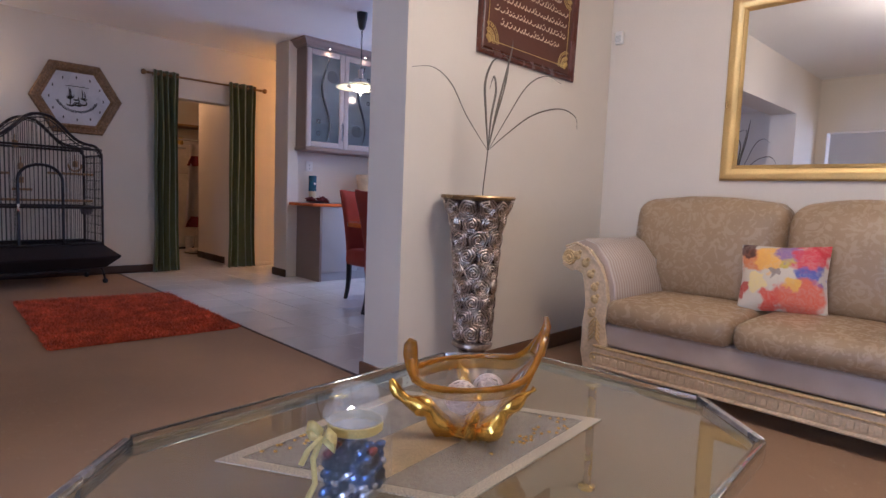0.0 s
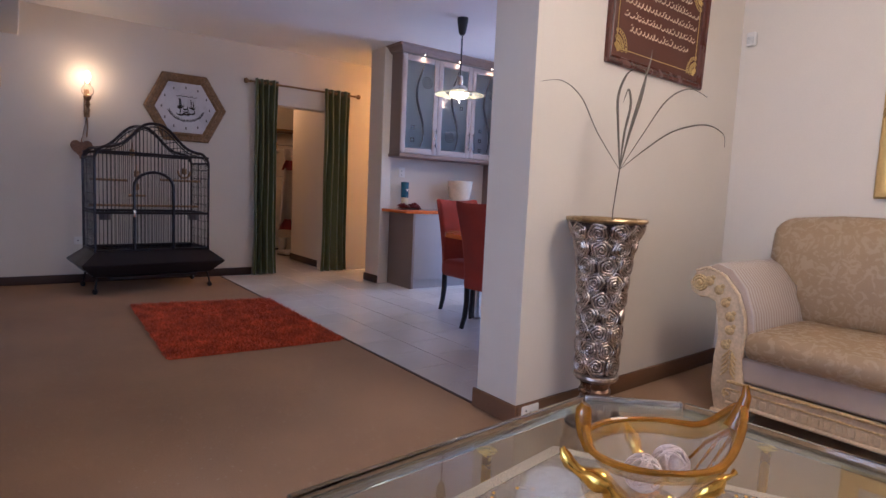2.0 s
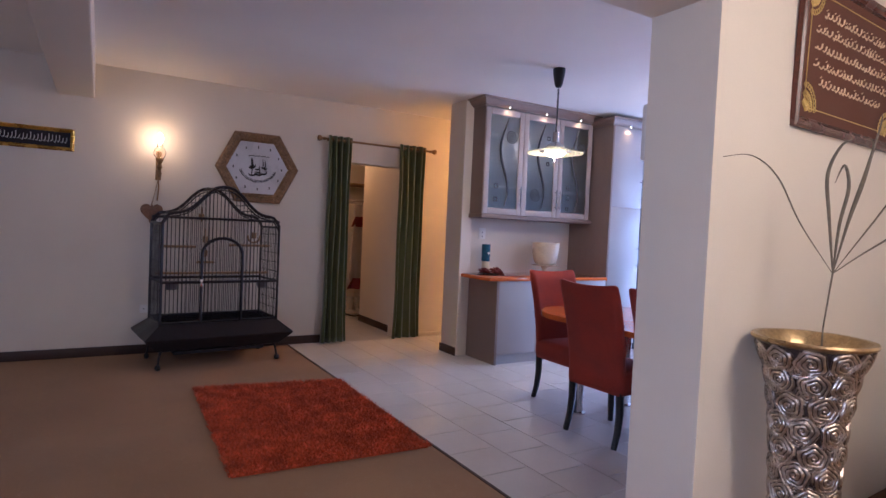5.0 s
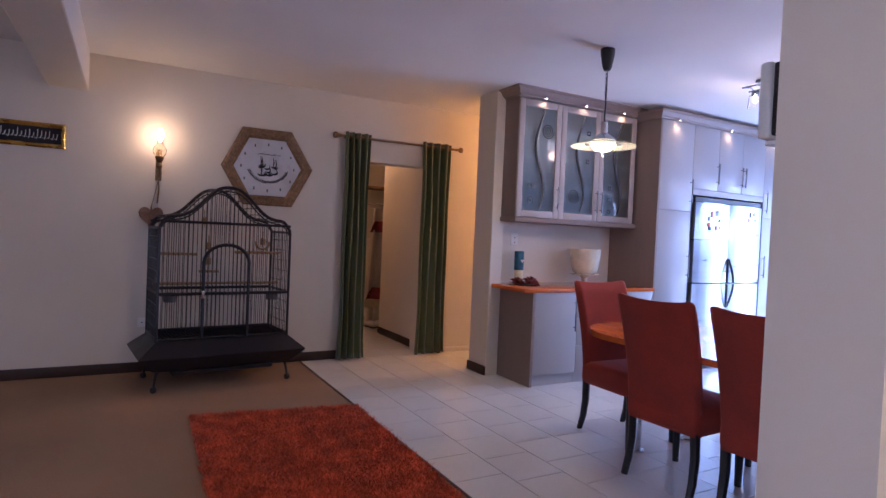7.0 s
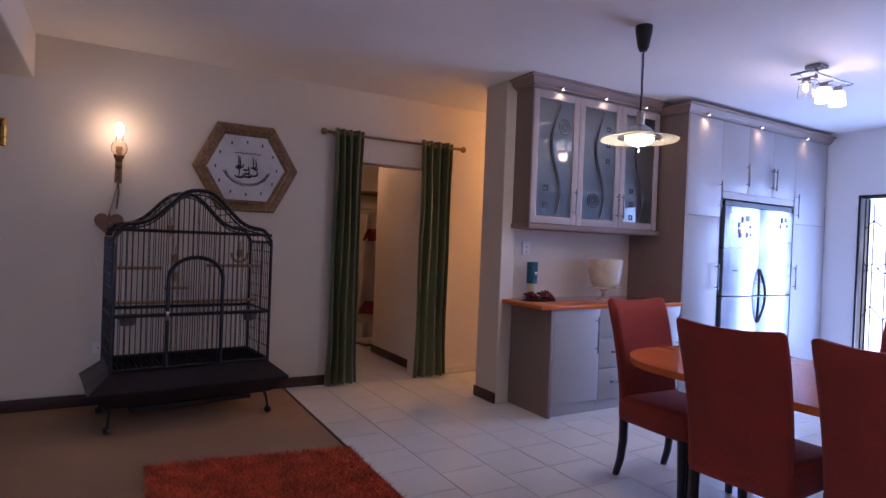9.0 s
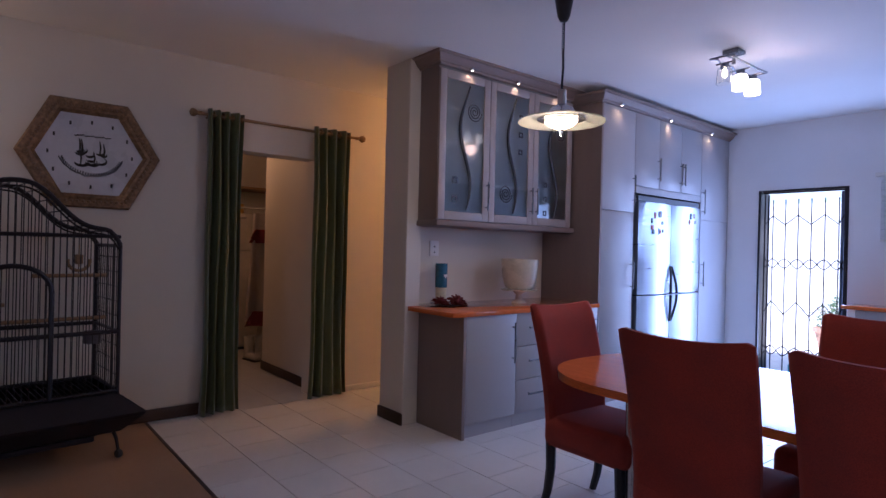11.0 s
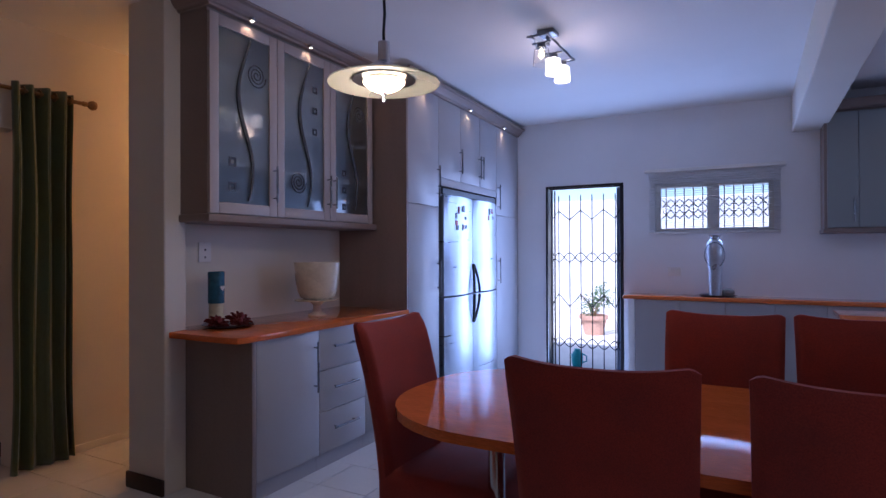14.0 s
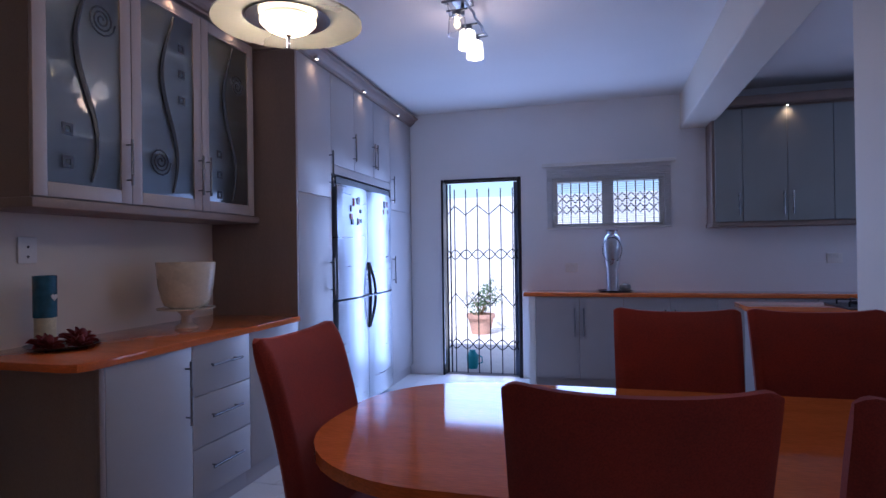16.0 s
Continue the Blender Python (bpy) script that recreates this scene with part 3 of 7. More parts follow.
for k in range(15):
    y = rnd.uniform(5.80, 6.10) if k < 10 else rnd.uniform(6.44, 6.72)
    z = rnd.uniform(1.52, 1.72) if k < 10 else rnd.uniform(1.60, 1.72)
    w, hgt = rnd.uniform(0.010, 0.022), rnd.uniform(0.012, 0.032)
    q = (y - (F0 + 0.025 if k < 10 else FM + 0.004)) / (FM - F0 - 0.029)
    x = -4.955 + 0.034 * math.sin(math.pi * q)
    solid("fridge_magnet", box(x - 0.004, x + 0.005, y - w, y + w, z - hgt, z + hgt, 0.002, 1), MAGNETS[k % 3], "small flat magnet stuck on the steel fridge door", "magnet", "magnets on the fridge", m=ASKEW)

# ---- far counter, wall cabinet and hob counter ----
BF = KY - 0.37


def far_unit(x0, x1, hx):
    u = thing("base_cabinet", "grey laminate base cabinet below the orange window counter", "cabinet", group="cabinets under the window counter")
    part("body", box(x0, x1, BF + 0.018, KY, 0.1, WT - 0.034), TAUPE, u, smooth=False)
    part("plinth", box(x0, x1, BF + 0.04, KY, 0.0, 0.1), GREY_FRONT, u, smooth=False)
    d = part("door", box(x0 + 0.002, x1 - 0.002, BF, BF + 0.018, 0.10, WT - 0.037, 0.002, 1), GREY_FRONT, u)
    handle_bar(d, hx, BF, 0.62, 0.26, True, "y")


edges = [-3.69, -3.29, -2.90, -2.51, -2.13, -1.75, -1.36, -0.97, -0.58, -0.19, 0.2, 0.6, 0.99]
for k in range(len(edges) - 1):
    far_unit(edges[k], edges[k + 1], edges[k + 1] - 0.04 if k % 2 == 0 else edges[k] + 0.04)
solid("counter_end_panel", box(-3.75, -3.692, BF + 0.002, KY, 0.0, WT - 0.034, 0.002, 1), WHITE, "white end panel beside the kitchen doorway", "panel")
solid("worktop", box(-3.80, 0.99, BF - 0.02, KY, WT - 0.032, WT, 0.005, 2), ORANGE, "long orange wooden counter under the kitchen window", "worktop")
GREEN_GREY = material("green_grey_laminate", (0.27, 0.285, 0.275), 0.42, grain=300, vary=0.04, patch=2, patch_vary=0.04, bump=0.05)
wcb = thing("wall_cabinet", "grey-green wall cabinet with plain doors over the far counter", "wall cabinet")
part("body", box(-2.14, 0.98, KY - 0.30, KY, 1.50, 2.50), TAUPE, wcb, smooth=False)
part("pelmet", box(-2.15, 0.98, KY - 0.33, KY, 1.465, 1.50, 0.005, 1), TAUPE, wcb)
for k, (x0, x1) in enumerate(((-2.12, -1.90), (-1.90, -1.555), (-1.555, -1.21), (-1.21, -0.86), (-0.86, -0.51), (-0.51, -0.16), (-0.16, 0.2), (0.2, 0.58), (0.58, 0.97))):
    d = part("door", box(x0 + 0.002, x1 - 0.002, KY - 0.32, KY - 0.30, 1.51, 2.48, 0.002, 1), GREEN_GREY, wcb)
    handle_bar(d, (x1 - 0.035) if k % 2 == 1 or k == 0 else (x0 + 0.035), KY - 0.32, 1.66, 0.20, True, "y")
part("crown_moulding", box(-2.17, 0.98, KY - 0.38, KY, 2.50, 2.58, 0.012, 2), TAUPE, wcb)
downlight(-1.555, KY - 0.345, 2.488, (0, 0.06), 1.4)
hob = thing("hob_counter", "kitchen island counter with orange top and grey panels", "counter")
part("panel", box(-2.14, 0.95, 5.70, 6.16, 0.0, 0.870), GREY_FRONT, hob, smooth=False)
part("top", box(-2.19, 0.99, 5.62, 6.24, 0.870, 0.905, 0.006, 2), ORANGE, hob)
gas = thing("gas_hob", "black gas hob with iron pan supports on the island counter", "hob", Matrix.Translation((0.28, -0.08, 0.015)))
part("plate", box(-1.95, -1.38, 5.80, 6.22, 0.89, 0.90, 0.004, 1), SEAL, gas)
for x in (-1.80, -1.53):
    for y in (5.91, 6.11):
        part("burner", lathe([(0.0, 0.915), (0.03, 0.915), (0.04, 0.905), (0.045, 0.90)], 18), BLACK_METAL, gas, m=Matrix.Translation((x, y, 0)))
        part("pan_support", bars([((x - 0.11, y, 0.93), (x + 0.11, y, 0.93)), ((x, y - 0.09, 0.93), (x, y + 0.09, 0.93)), ((x - 0.11, y, 0.90), (x - 0.11, y, 0.93)), ((x + 0.11, y, 0.90), (x + 0.11, y, 0.93)), ((x, y - 0.09, 0.90), (x, y - 0.09, 0.93)), ((x, y + 0.09, 0.90), (x, y + 0.09, 0.93))], 0.006), BLACK_METAL, gas)

# ---- kitchen doorway, gate and window ----
DOORFRAME = material("blue_grey_door", (0.10, 0.13, 0.20), 0.4)
df = thing("door_1", "dark steel frame of the kitchen doorway", "door frame", kind="structure")
part("jamb", box(KD0, KD0 + 0.022, KY - 0.01, KY + 0.20, 0, KDT, 0.003, 1), BLACK_METAL, df)
part("jamb", box(KD1 - 0.035, KD1, KY - 0.01, KY + 0.20, 0, KDT, 0.003, 1), BLACK_METAL, df)
part("head", box(KD0 + 0.035, KD1 - 0.035, KY - 0.01, KY + 0.20, KDT - 0.02, KDT, 0.003, 1), BLACK_METAL, df)
part("door_leaf", box(KD1 - 0.085, KD1 - 0.04, KY + 0.06, KY + 0.80, 0.01, KDT - 0.04, 0.004, 1), DOORFRAME, df, "blue-grey door standing open outwards")
gate = thing("security_gate", "black iron trellis security gate drawn across the doorway", "gate")
gy = KY + 0.05
gx = [KD0 + 0.13 + 0.122 * k for k in range(6)]
for x in gx:
    part("upright_bar", box(x - 0.0055, x + 0.0055, gy - 0.003, gy + 0.003, 0.02, 1.93, 0.001, 1), BLACK_METAL, gate)
for x in (KD0 + 0.05, KD0 + 0.085):
    part("upright_bar", box(x - 0.007, x + 0.007, gy - 0.008, gy + 0.008, 0.02, 1.985, 0.001, 1), BLACK_METAL, gate)
for zc, a in ((1.71, 0.05), (0.78, 0.07)):
    for k in range(-1, 6):
        x0 = gx[k] if k >= 0 else KD0 + 0.05
        x1 = gx[k + 1] if k < 5 else KD1 - 0.04
        s = 1 if k % 2 else -1
        part("zigzag_link", tube(((x0, gy - 0.008, zc - s * a), (x1, gy - 0.008, zc + s * a)), 0.0056, 6), BLACK_METAL, gate)
for zc in (1.25, 0.32):
    for k in range(-1, 6):
        x0 = gx[k] if k >= 0 else KD0 + 0.05
        x1 = gx[k + 1] if k < 5 else KD1 - 0.04
        for s in (-1, 1):
            pts = [(x0 + (x1 - x0) * j / 8, gy - 0.008, zc + s * 0.048 * math.cos(math.pi * j / 8) ) for j in range(9)]
            part("trellis_link", tube(pts, 0.0056, 5), BLACK_METAL, gate)
part("track", box(KD0 + 0.035, KD1 - 0.035, gy - 0.02, gy + 0.02, 1.995, 2.008, 0.002, 1), BLACK_METAL, gate)

win = thing("window_1", "white framed kitchen window with two panes and burglar bars", "window", kind="structure")
for a in ((WN0, WN0 + 0.045, WNB, WNT), (WN1 - 0.045, WN1, WNB, WNT), (WN0 + 0.045, WN1 - 0.045, WNB, WNB + 0.04), (WN0 + 0.045, WN1 - 0.045, WNT - 0.04, WNT), (-3.075, -2.965, WNB + 0.04, WNT - 0.04)):
    part("window_frame", box(a[0], a[1], KY + 0.08, KY + 0.13, a[2], a[3], 0.003, 1), WHITE, win)
CLEAR = glass("clear_glass", (0.95, 0.97, 0.97), 0.0, 1.45)
for x0, x1 in ((WN0 + 0.045, -3.075), (-2.965, WN1 - 0.045)):
    p = part("pane", box(x0, x1, KY + 0.10, KY + 0.105, WNB + 0.04, WNT - 0.04), CLEAR, win, smooth=False)
    p.visible_shadow = False
    n = 5
    w = (x1 - x0) / n
    for k in range(n):
        x = x0 + w * (k + 0.5)
        part("burglar_bar", tube(((x, KY + 0.16, WNB), (x, KY + 0.16, WNT)), 0.0065, 6), BLACK_METAL, win)
    for zc in (1.80, 1.69):
        for k in range(n):
            for s in (-1, 1):
                part("burglar_bar", tube(((x0 + w * k, KY + 0.155, zc + s * 0.045), (x0 + w * (k + 1), KY + 0.155, zc - s * 0.045)), 0.0065, 6), BLACK_METAL, win)
SLAT = material("white_blind_slat", (0.80, 0.80, 0.80), 0.45, grain=40, vary=0.02)
slat_nodes = SLAT.node_tree
thin, blend = slat_nodes.nodes.new("ShaderNodeBsdfTranslucent"), slat_nodes.nodes.new("ShaderNodeMixShader")
thin.inputs["Color"].default_value = (0.80, 0.82, 0.86, 1)
blend.inputs["Fac"].default_value = 0.5
slat_nodes.links.new(shader(SLAT).outputs["BSDF"], blend.inputs[1])
slat_nodes.links.new(thin.outputs["BSDF"], blend.inputs[2])
slat_nodes.links.new(blend.outputs["Shader"], slat_nodes.nodes["Material Output"].inputs["Surface"])
blind = thing("venetian_blind", "white venetian blind with open slats over the kitchen window", "blind")
part("head_rail", box(-3.645, -2.405, KY - 0.05, KY - 0.012, 2.10, 2.135, 0.004, 1), WHITE, blind)
part("bottom_rail", box(-3.60, -2.45, KY - 0.045, KY - 0.015, 1.487, 1.503, 0.004, 1), WHITE, blind)
slat_mesh = None
for k in range(26):
    z = 1.512 + 0.022 * k
    if slat_mesh is None:
        ob = part("slat", prism([(-3.60, -0.012), (-2.45, -0.012), (-2.45, 0.012), (-3.60, 0.012)], -0.0006, 0.0006), SLAT, blind, smooth=False)
        slat_mesh = ob.data
    else:
        ob = new("slat", slat_mesh)
        ob.parent = blind
    ob.matrix_basis = pose(0, KY - 0.03, z, -6, 0, 0)
for x in (-3.45, -3.02, -2.6):
    part("cord", tube(((x, KY - 0.03, 1.50), (x, KY - 0.03, 2.09)), 0.0012, 5), WHITE, blind)


# ---- lamps over the table and in the kitchen ----
OPAL = material("frosted_lamp_glass", (0.55, 0.52, 0.38), 0.30, grain=40, vary=0.03)
shader(OPAL).inputs["Transmission Weight"].default_value = 0.55
BULB = glow("warm_bulb", (1.0, 0.80, 0.42), 7)
pend = thing("pendant_lamp", "rise-and-fall pendant lamp with frosted glass disc and glowing bowl", "pendant lamp", Matrix.Translation((-4.04, 3.43, 0)))
part("ceiling_cup", lathe([(0.0, CZ), (0.052, CZ), (0.050, 2.69), (0.034, 2.60), (0.022, 2.575), (0.0, 2.57)], 24), SEAL, pend)
coil = [(0.0065 * math.cos(k * 0.9), 0.0065 * math.sin(k * 0.9), 2.565 - 0.16 * k / 110) for k in range(111)]
part("coiled_cord", tube(coil, 0.0032, 5), SEAL, pend)
part("cord", tube([(0, 0, 2.41), (0.004, 0, 2.32), (-0.003, 0.002, 2.24), (0, 0, 2.19)], 0.0062, 8), SEAL, pend)
part("neck", lathe([(0.0, 2.20), (0.024, 2.20), (0.026, 2.12), (0.06, 2.10), (0.085, 2.07), (0.08, 2.065), (0.0, 2.09)], 28), CHROME, pend)
disc = part("glass_disc", lathe([(0.062, 2.066), (0.12, 2.055), (0.20, 2.038), (0.234, 2.030), (0.234, 2.024), (0.198, 2.031), (0.12, 2.047), (0.062, 2.057), (0.062, 2.066)], 56), OPAL, pend, "frosted glass disc")
part("ring", lathe([(0.085, 2.050), (0.132, 2.043), (0.132, 2.038), (0.085, 2.044), (0.085, 2.050)], 48), CHROME, pend)
bowl_l = part("lit_bowl", lathe([(0.0, 1.988), (0.04, 1.994), (0.07, 2.008), (0.088, 2.026), (0.088, 2.034), (0.0, 2.034)], 40), BULB, pend, "glowing glass bowl")
part("finial", lathe([(0.0, 1.945), (0.005, 1.95), (0.004, 1.975), (0.012, 1.986), (0.0, 1.988)], 14), CHROME, pend)
bowl_l.visible_shadow = False
disc.visible_shadow = False

SHADE = glow("lit_shade_glass", (1.0, 0.90, 0.74), 5)
CLEARSHADE = glass("clear_shade_glass", (1.0, 0.97, 0.92), 0.12, 1.3)
sp = thing("ceiling_spotlight", "dark steel ceiling light with wavy bars and three glass shades", "ceiling light", pose(-3.83, 4.99, 0.03, 0, 0, 88))
part("base", join(box(-0.055, 0.055, -0.055, 0.055, 2.672, 2.70, 0.004, 1), tube(((0, 0, 2.672), (0, 0, 2.61)), 0.012, 10)), HANDLE, sp)
for s_ in (-1, 1):
    part("bar", tube([(-0.20, s_ * 0.06, 2.61), (-0.12, s_ * 0.05, 2.625), (-0.02, s_ * 0.07, 2.605), (0.08, s_ * 0.05, 2.62), (0.18, s_ * 0.07, 2.60), (0.28, s_ * 0.05, 2.615), (0.36, s_ * 0.06, 2.61)], 0.007, 8), HANDLE, sp)
for x in (-0.20, 0.36):
    part("bar", tube([(x, -0.06, 2.61), (x, 0.06, 2.61)], 0.007, 8), HANDLE, sp)
for x, lit in ((-0.12, False), (0.10, True), (0.28, True)):
    z = 2.555
    part("socket", join(lathe([(0.0, z + 0.03), (0.026, z + 0.03), (0.03, z), (0.0, z)], 18), tube(((0, -0.06, z + 0.035), (0, 0.06, z + 0.035)), 0.006, 6)), HANDLE, sp, m=Matrix.Translation((x, 0, 0)))
    sh = part("shade", lathe([(0.028, z + 0.002), (0.046, z - 0.01), (0.054, z - 0.105), (0.050, z - 0.105), (0.042, z - 0.012), (0.028, z - 0.004), (0.028, z + 0.002)], 24), SHADE if lit else CLEARSHADE, sp, "glowing glass shade" if lit else "clear glass shade", m=Matrix.Translation((x, 0, 0)))
    sh.visible_shadow = False
    part("bulb", lathe([(0.0, z - 0.07), (0.018, z - 0.05), (0.012, z - 0.01), (0.0, z)], 14), BULB, sp, m=Matrix.Translation((x, 0, 0)))

# air conditioner on the dining side of the stub wall
ac = thing("wall_air_conditioner", "cream wall-mounted air conditioner with dark end grille on dining wall", "air conditioner")
part("casing", box(-2.005, -1.965, 2.10, 2.95, 1.665, 1.90, 0.012, 3), WHITE, ac)
part("body", box(-1.965, -1.852, 2.11, 2.94, 1.672, 1.895, 0.006, 2), SEAL, ac, "dark body with end grille")
for k in range(9):
    part("grille_slat", box(-1.955, -1.865, 2.102, 2.11, 1.69 + 0.022 * k, 1.70 + 0.022 * k, 0.001, 1), DARK_SKIRT, ac)
part("air_flap", box(-2.008, -1.97, 2.15, 2.90, 1.65, 1.665, 0.003, 1), WHITE, ac)

# ---- sitting room: sofa, mirror, picture, tall vase ----
def two_tone(name, a, b, scale, rough, kind="damask"):
    """Woven cloth in two shades: scattered leafy figures, stripes or cells of many colours."""
    m = material(name, a, rough, grain=500, vary=0.1, bump=0.25, bump_size=0.001)
    nt = m.node_tree
    sh = shader(m)
    tc = nt.nodes.new("ShaderNodeTexCoord")
    mix = nt.nodes.new("ShaderNodeMix")
    mix.data_type = "RGBA"
    old = sh.inputs["Base Color"].links[0].from_socket
    ramp = nt.nodes.new("ShaderNodeValToRGB")
    if kind == "damask":
        n1 = nt.nodes.new("ShaderNodeTexNoise")
        n1.inputs["Scale"].default_value, n1.inputs["Detail"].default_value, n1.inputs["Distortion"].default_value = scale, 2.0, 2.2
        nt.links.new(tc.outputs["Object"], n1.inputs["Vector"])
        nt.links.new(n1.outputs["Fac"], ramp.inputs["Fac"])
        ramp.color_ramp.elements[0].position, ramp.color_ramp.elements[1].position = 0.52, 0.55
    else:
        w = nt.nodes.new("ShaderNodeTexWave")
        w.bands_direction = "Y"
        w.inputs["Scale"].default_value, w.inputs["Distortion"].default_value = scale, 0.3
        nt.links.new(tc.outputs["Object"], w.inputs["Vector"])
        nt.links.new(w.outputs["Fac"], ramp.inputs["Fac"])
        ramp.color_ramp.elements[0].position, ramp.color_ramp.elements[1].position = 0.35, 0.65
    nt.links.new(ramp.outputs["Color"], mix.inputs["Factor"])
    nt.links.new(old, mix.inputs["A"])
    mix.inputs["B"].default_value = (*b, 1)
    nt.links.new(mix.outputs["Result"], sh.inputs["Base Color"])
    rr = nt.nodes.new("ShaderNodeMapRange")
    rr.inputs["To Min"].default_value, rr.inputs["To Max"].default_value = rough, rough - 0.17
    nt.links.new(ramp.outputs["Color"], rr.inputs["Value"])
    nt.links.new(rr.outputs["Result"], sh.inputs["Roughness"])
    return m


DAMASK = two_tone("champagne_damask", (0.345, 0.24, 0.135), (0.40, 0.295, 0.185), 16.0, 0.48)
STRIPE = two_tone("striped_satin", (0.44, 0.35, 0.28), (0.54, 0.47, 0.42), 11.0, 0.45, "stripe")
CARVED = material("cream_carved_wood", (0.64, 0.50, 0.32), 0.45, grain=60, vary=0.12, patch=6, patch_vary=0.12, bump=0.3)
GILT = material("gilt_carving", (0.58, 0.42, 0.20), 0.4, 0.3, grain=80, vary=0.25, bump=0.5, bump_size=0.003)


def cushion(x0, x1, y0, y1, z0, z1, puff=0.03, bev=0.05):
    bm = box(x0, x1, y0, y1, z0, z1, bev, 4)
    bmesh.ops.subdivide_edges(bm, edges=[e for e in bm.edges if e.calc_length() > 0.12], cuts=5, use_grid_fill=True)
    cx, cy, cz = (x0 + x1) / 2, (y0 + y1) / 2, (z0 + z1) / 2
    for v in bm.verts:
        u, w, q = (v.co.x - cx) / (x1 - x0) * 2, (v.co.y - cy) / (y1 - y0) * 2, (v.co.z - cz) / (z1 - z0) * 2
        v.co.z += puff * max(0, 1 - u * u) * max(0, 1 - w * w) * (1 if q > 0 else -0.2)
        v.co.y += -puff * max(0, 1 - u * u) * max(0, 1 - q * q) * (1 if w < 0 else 0)
        v.co += Vector((noise.noise(v.co * 5), noise.noise(v.co * 5 + Vector((7, 0, 0))), noise.noise(v.co * 6 + Vector((0, 9, 0))))) * 0.006
    return bm


SX0, SX1, SY = -1.02, 1.02, 3.0
sofa = thing("sofa", "champagne damask sofa with carved cream arms and gilt rail", "sofa")
part("seat_frame", box(SX0 - 0.02, SX1 + 0.02, SY + 0.02, 3.95, 0.20, 0.335, 0.02, 3), STRIPE, sofa, "striped satin seat frame")
part("carved_rail", box(SX0 - 0.06, SX1 + 0.06, SY - 0.01, SY + 0.02, 0.075, 0.20, 0.004, 2), CARVED, sofa, "cream carved wooden rail")
part("rail_bead", tube([(SX0 - 0.05 + 2.14 * k / 60, SY - 0.016 + 0.003 * (k % 2), 0.198) for k in range(61)], [0.008 + 0.003 * (k % 2) for k in range(61)], 6), GILT, sofa)
part("rail_bead", tube([(SX0 - 0.05, SY - 0.014, 0.085), (SX1 + 0.05, SY - 0.014, 0.085)], 0.010, 8), CARVED, sofa)
part("rail_bead", tube([(SX0 - 0.05, SY - 0.014, 0.158), (SX1 + 0.05, SY - 0.014, 0.158)], 0.005, 8), GILT, sofa)
dent = None
for k in range(44):
    x = SX0 - 0.01 + 0.0475 * k
    if dent is None:
        ob = part("dentil", box(-0.015, 0.015, -0.008, 0.0, 0.105, 0.145, 0.003, 1), CARVED, sofa)
        dent = ob.data
    else:
        ob = new("dentil", dent)
        ob.parent = sofa
    ob.matrix_basis = Matrix.Translation((x, SY - 0.009, 0))
w = (SX1 - SX0) / 3
for k in range(3):
    part("seat_cushion", cushion(SX0 + w * k + 0.003, SX0 + w * (k + 1) - 0.003, SY - 0.02, 3.68, 0.33, 0.47, 0.025), DAMASK, sofa)
    x0, x1 = SX0 + w * k + (-0.22 if k == 0 else 0.003), SX0 + w * (k + 1) + (0.22 if k == 2 else -0.003)
    bk = cushion(x0, x1, 3.62, 3.90, 0.44, 1.03, 0.05, 0.09)
    for v in bk.verts:
        if k == 0 and v.co.z < 0.78:
            v.co.x = max(v.co.x, SX0 - 0.02 - 0.20 * max(0, (v.co.z - 0.70)) / 0.08)
        if k == 2 and v.co.z < 0.78:
            v.co.x = min(v.co.x, SX1 + 0.02 + 0.20 * max(0, (v.co.z - 0.70)) / 0.08)
        v.co.y += 0.10 * (v.co.z - 0.45)
    part("back_cushion", bk, DAMASK, sofa)
part("back_frame", box(SX0 - 0.18, SX1 + 0.18, 3.87, 3.965, 0.20, 0.95, 0.04, 3), DAMASK, sofa)
ARM = [(0.0, 0.0), (0.15, 0.0), (0.155, 0.10), (0.13, 0.22), (0.11, 0.33), (0.115, 0.45), (0.10, 0.55), (0.06, 0.65), (-0.02, 0.74), (-0.10, 0.765), (-0.17, 0.735), (-0.20, 0.68), (-0.185, 0.63), (-0.13, 0.605), (-0.08, 0.62), (-0.04, 0.60), (-0.02, 0.52), (-0.015, 0.42), (-0.03, 0.30), (-0.035, 0.15)]


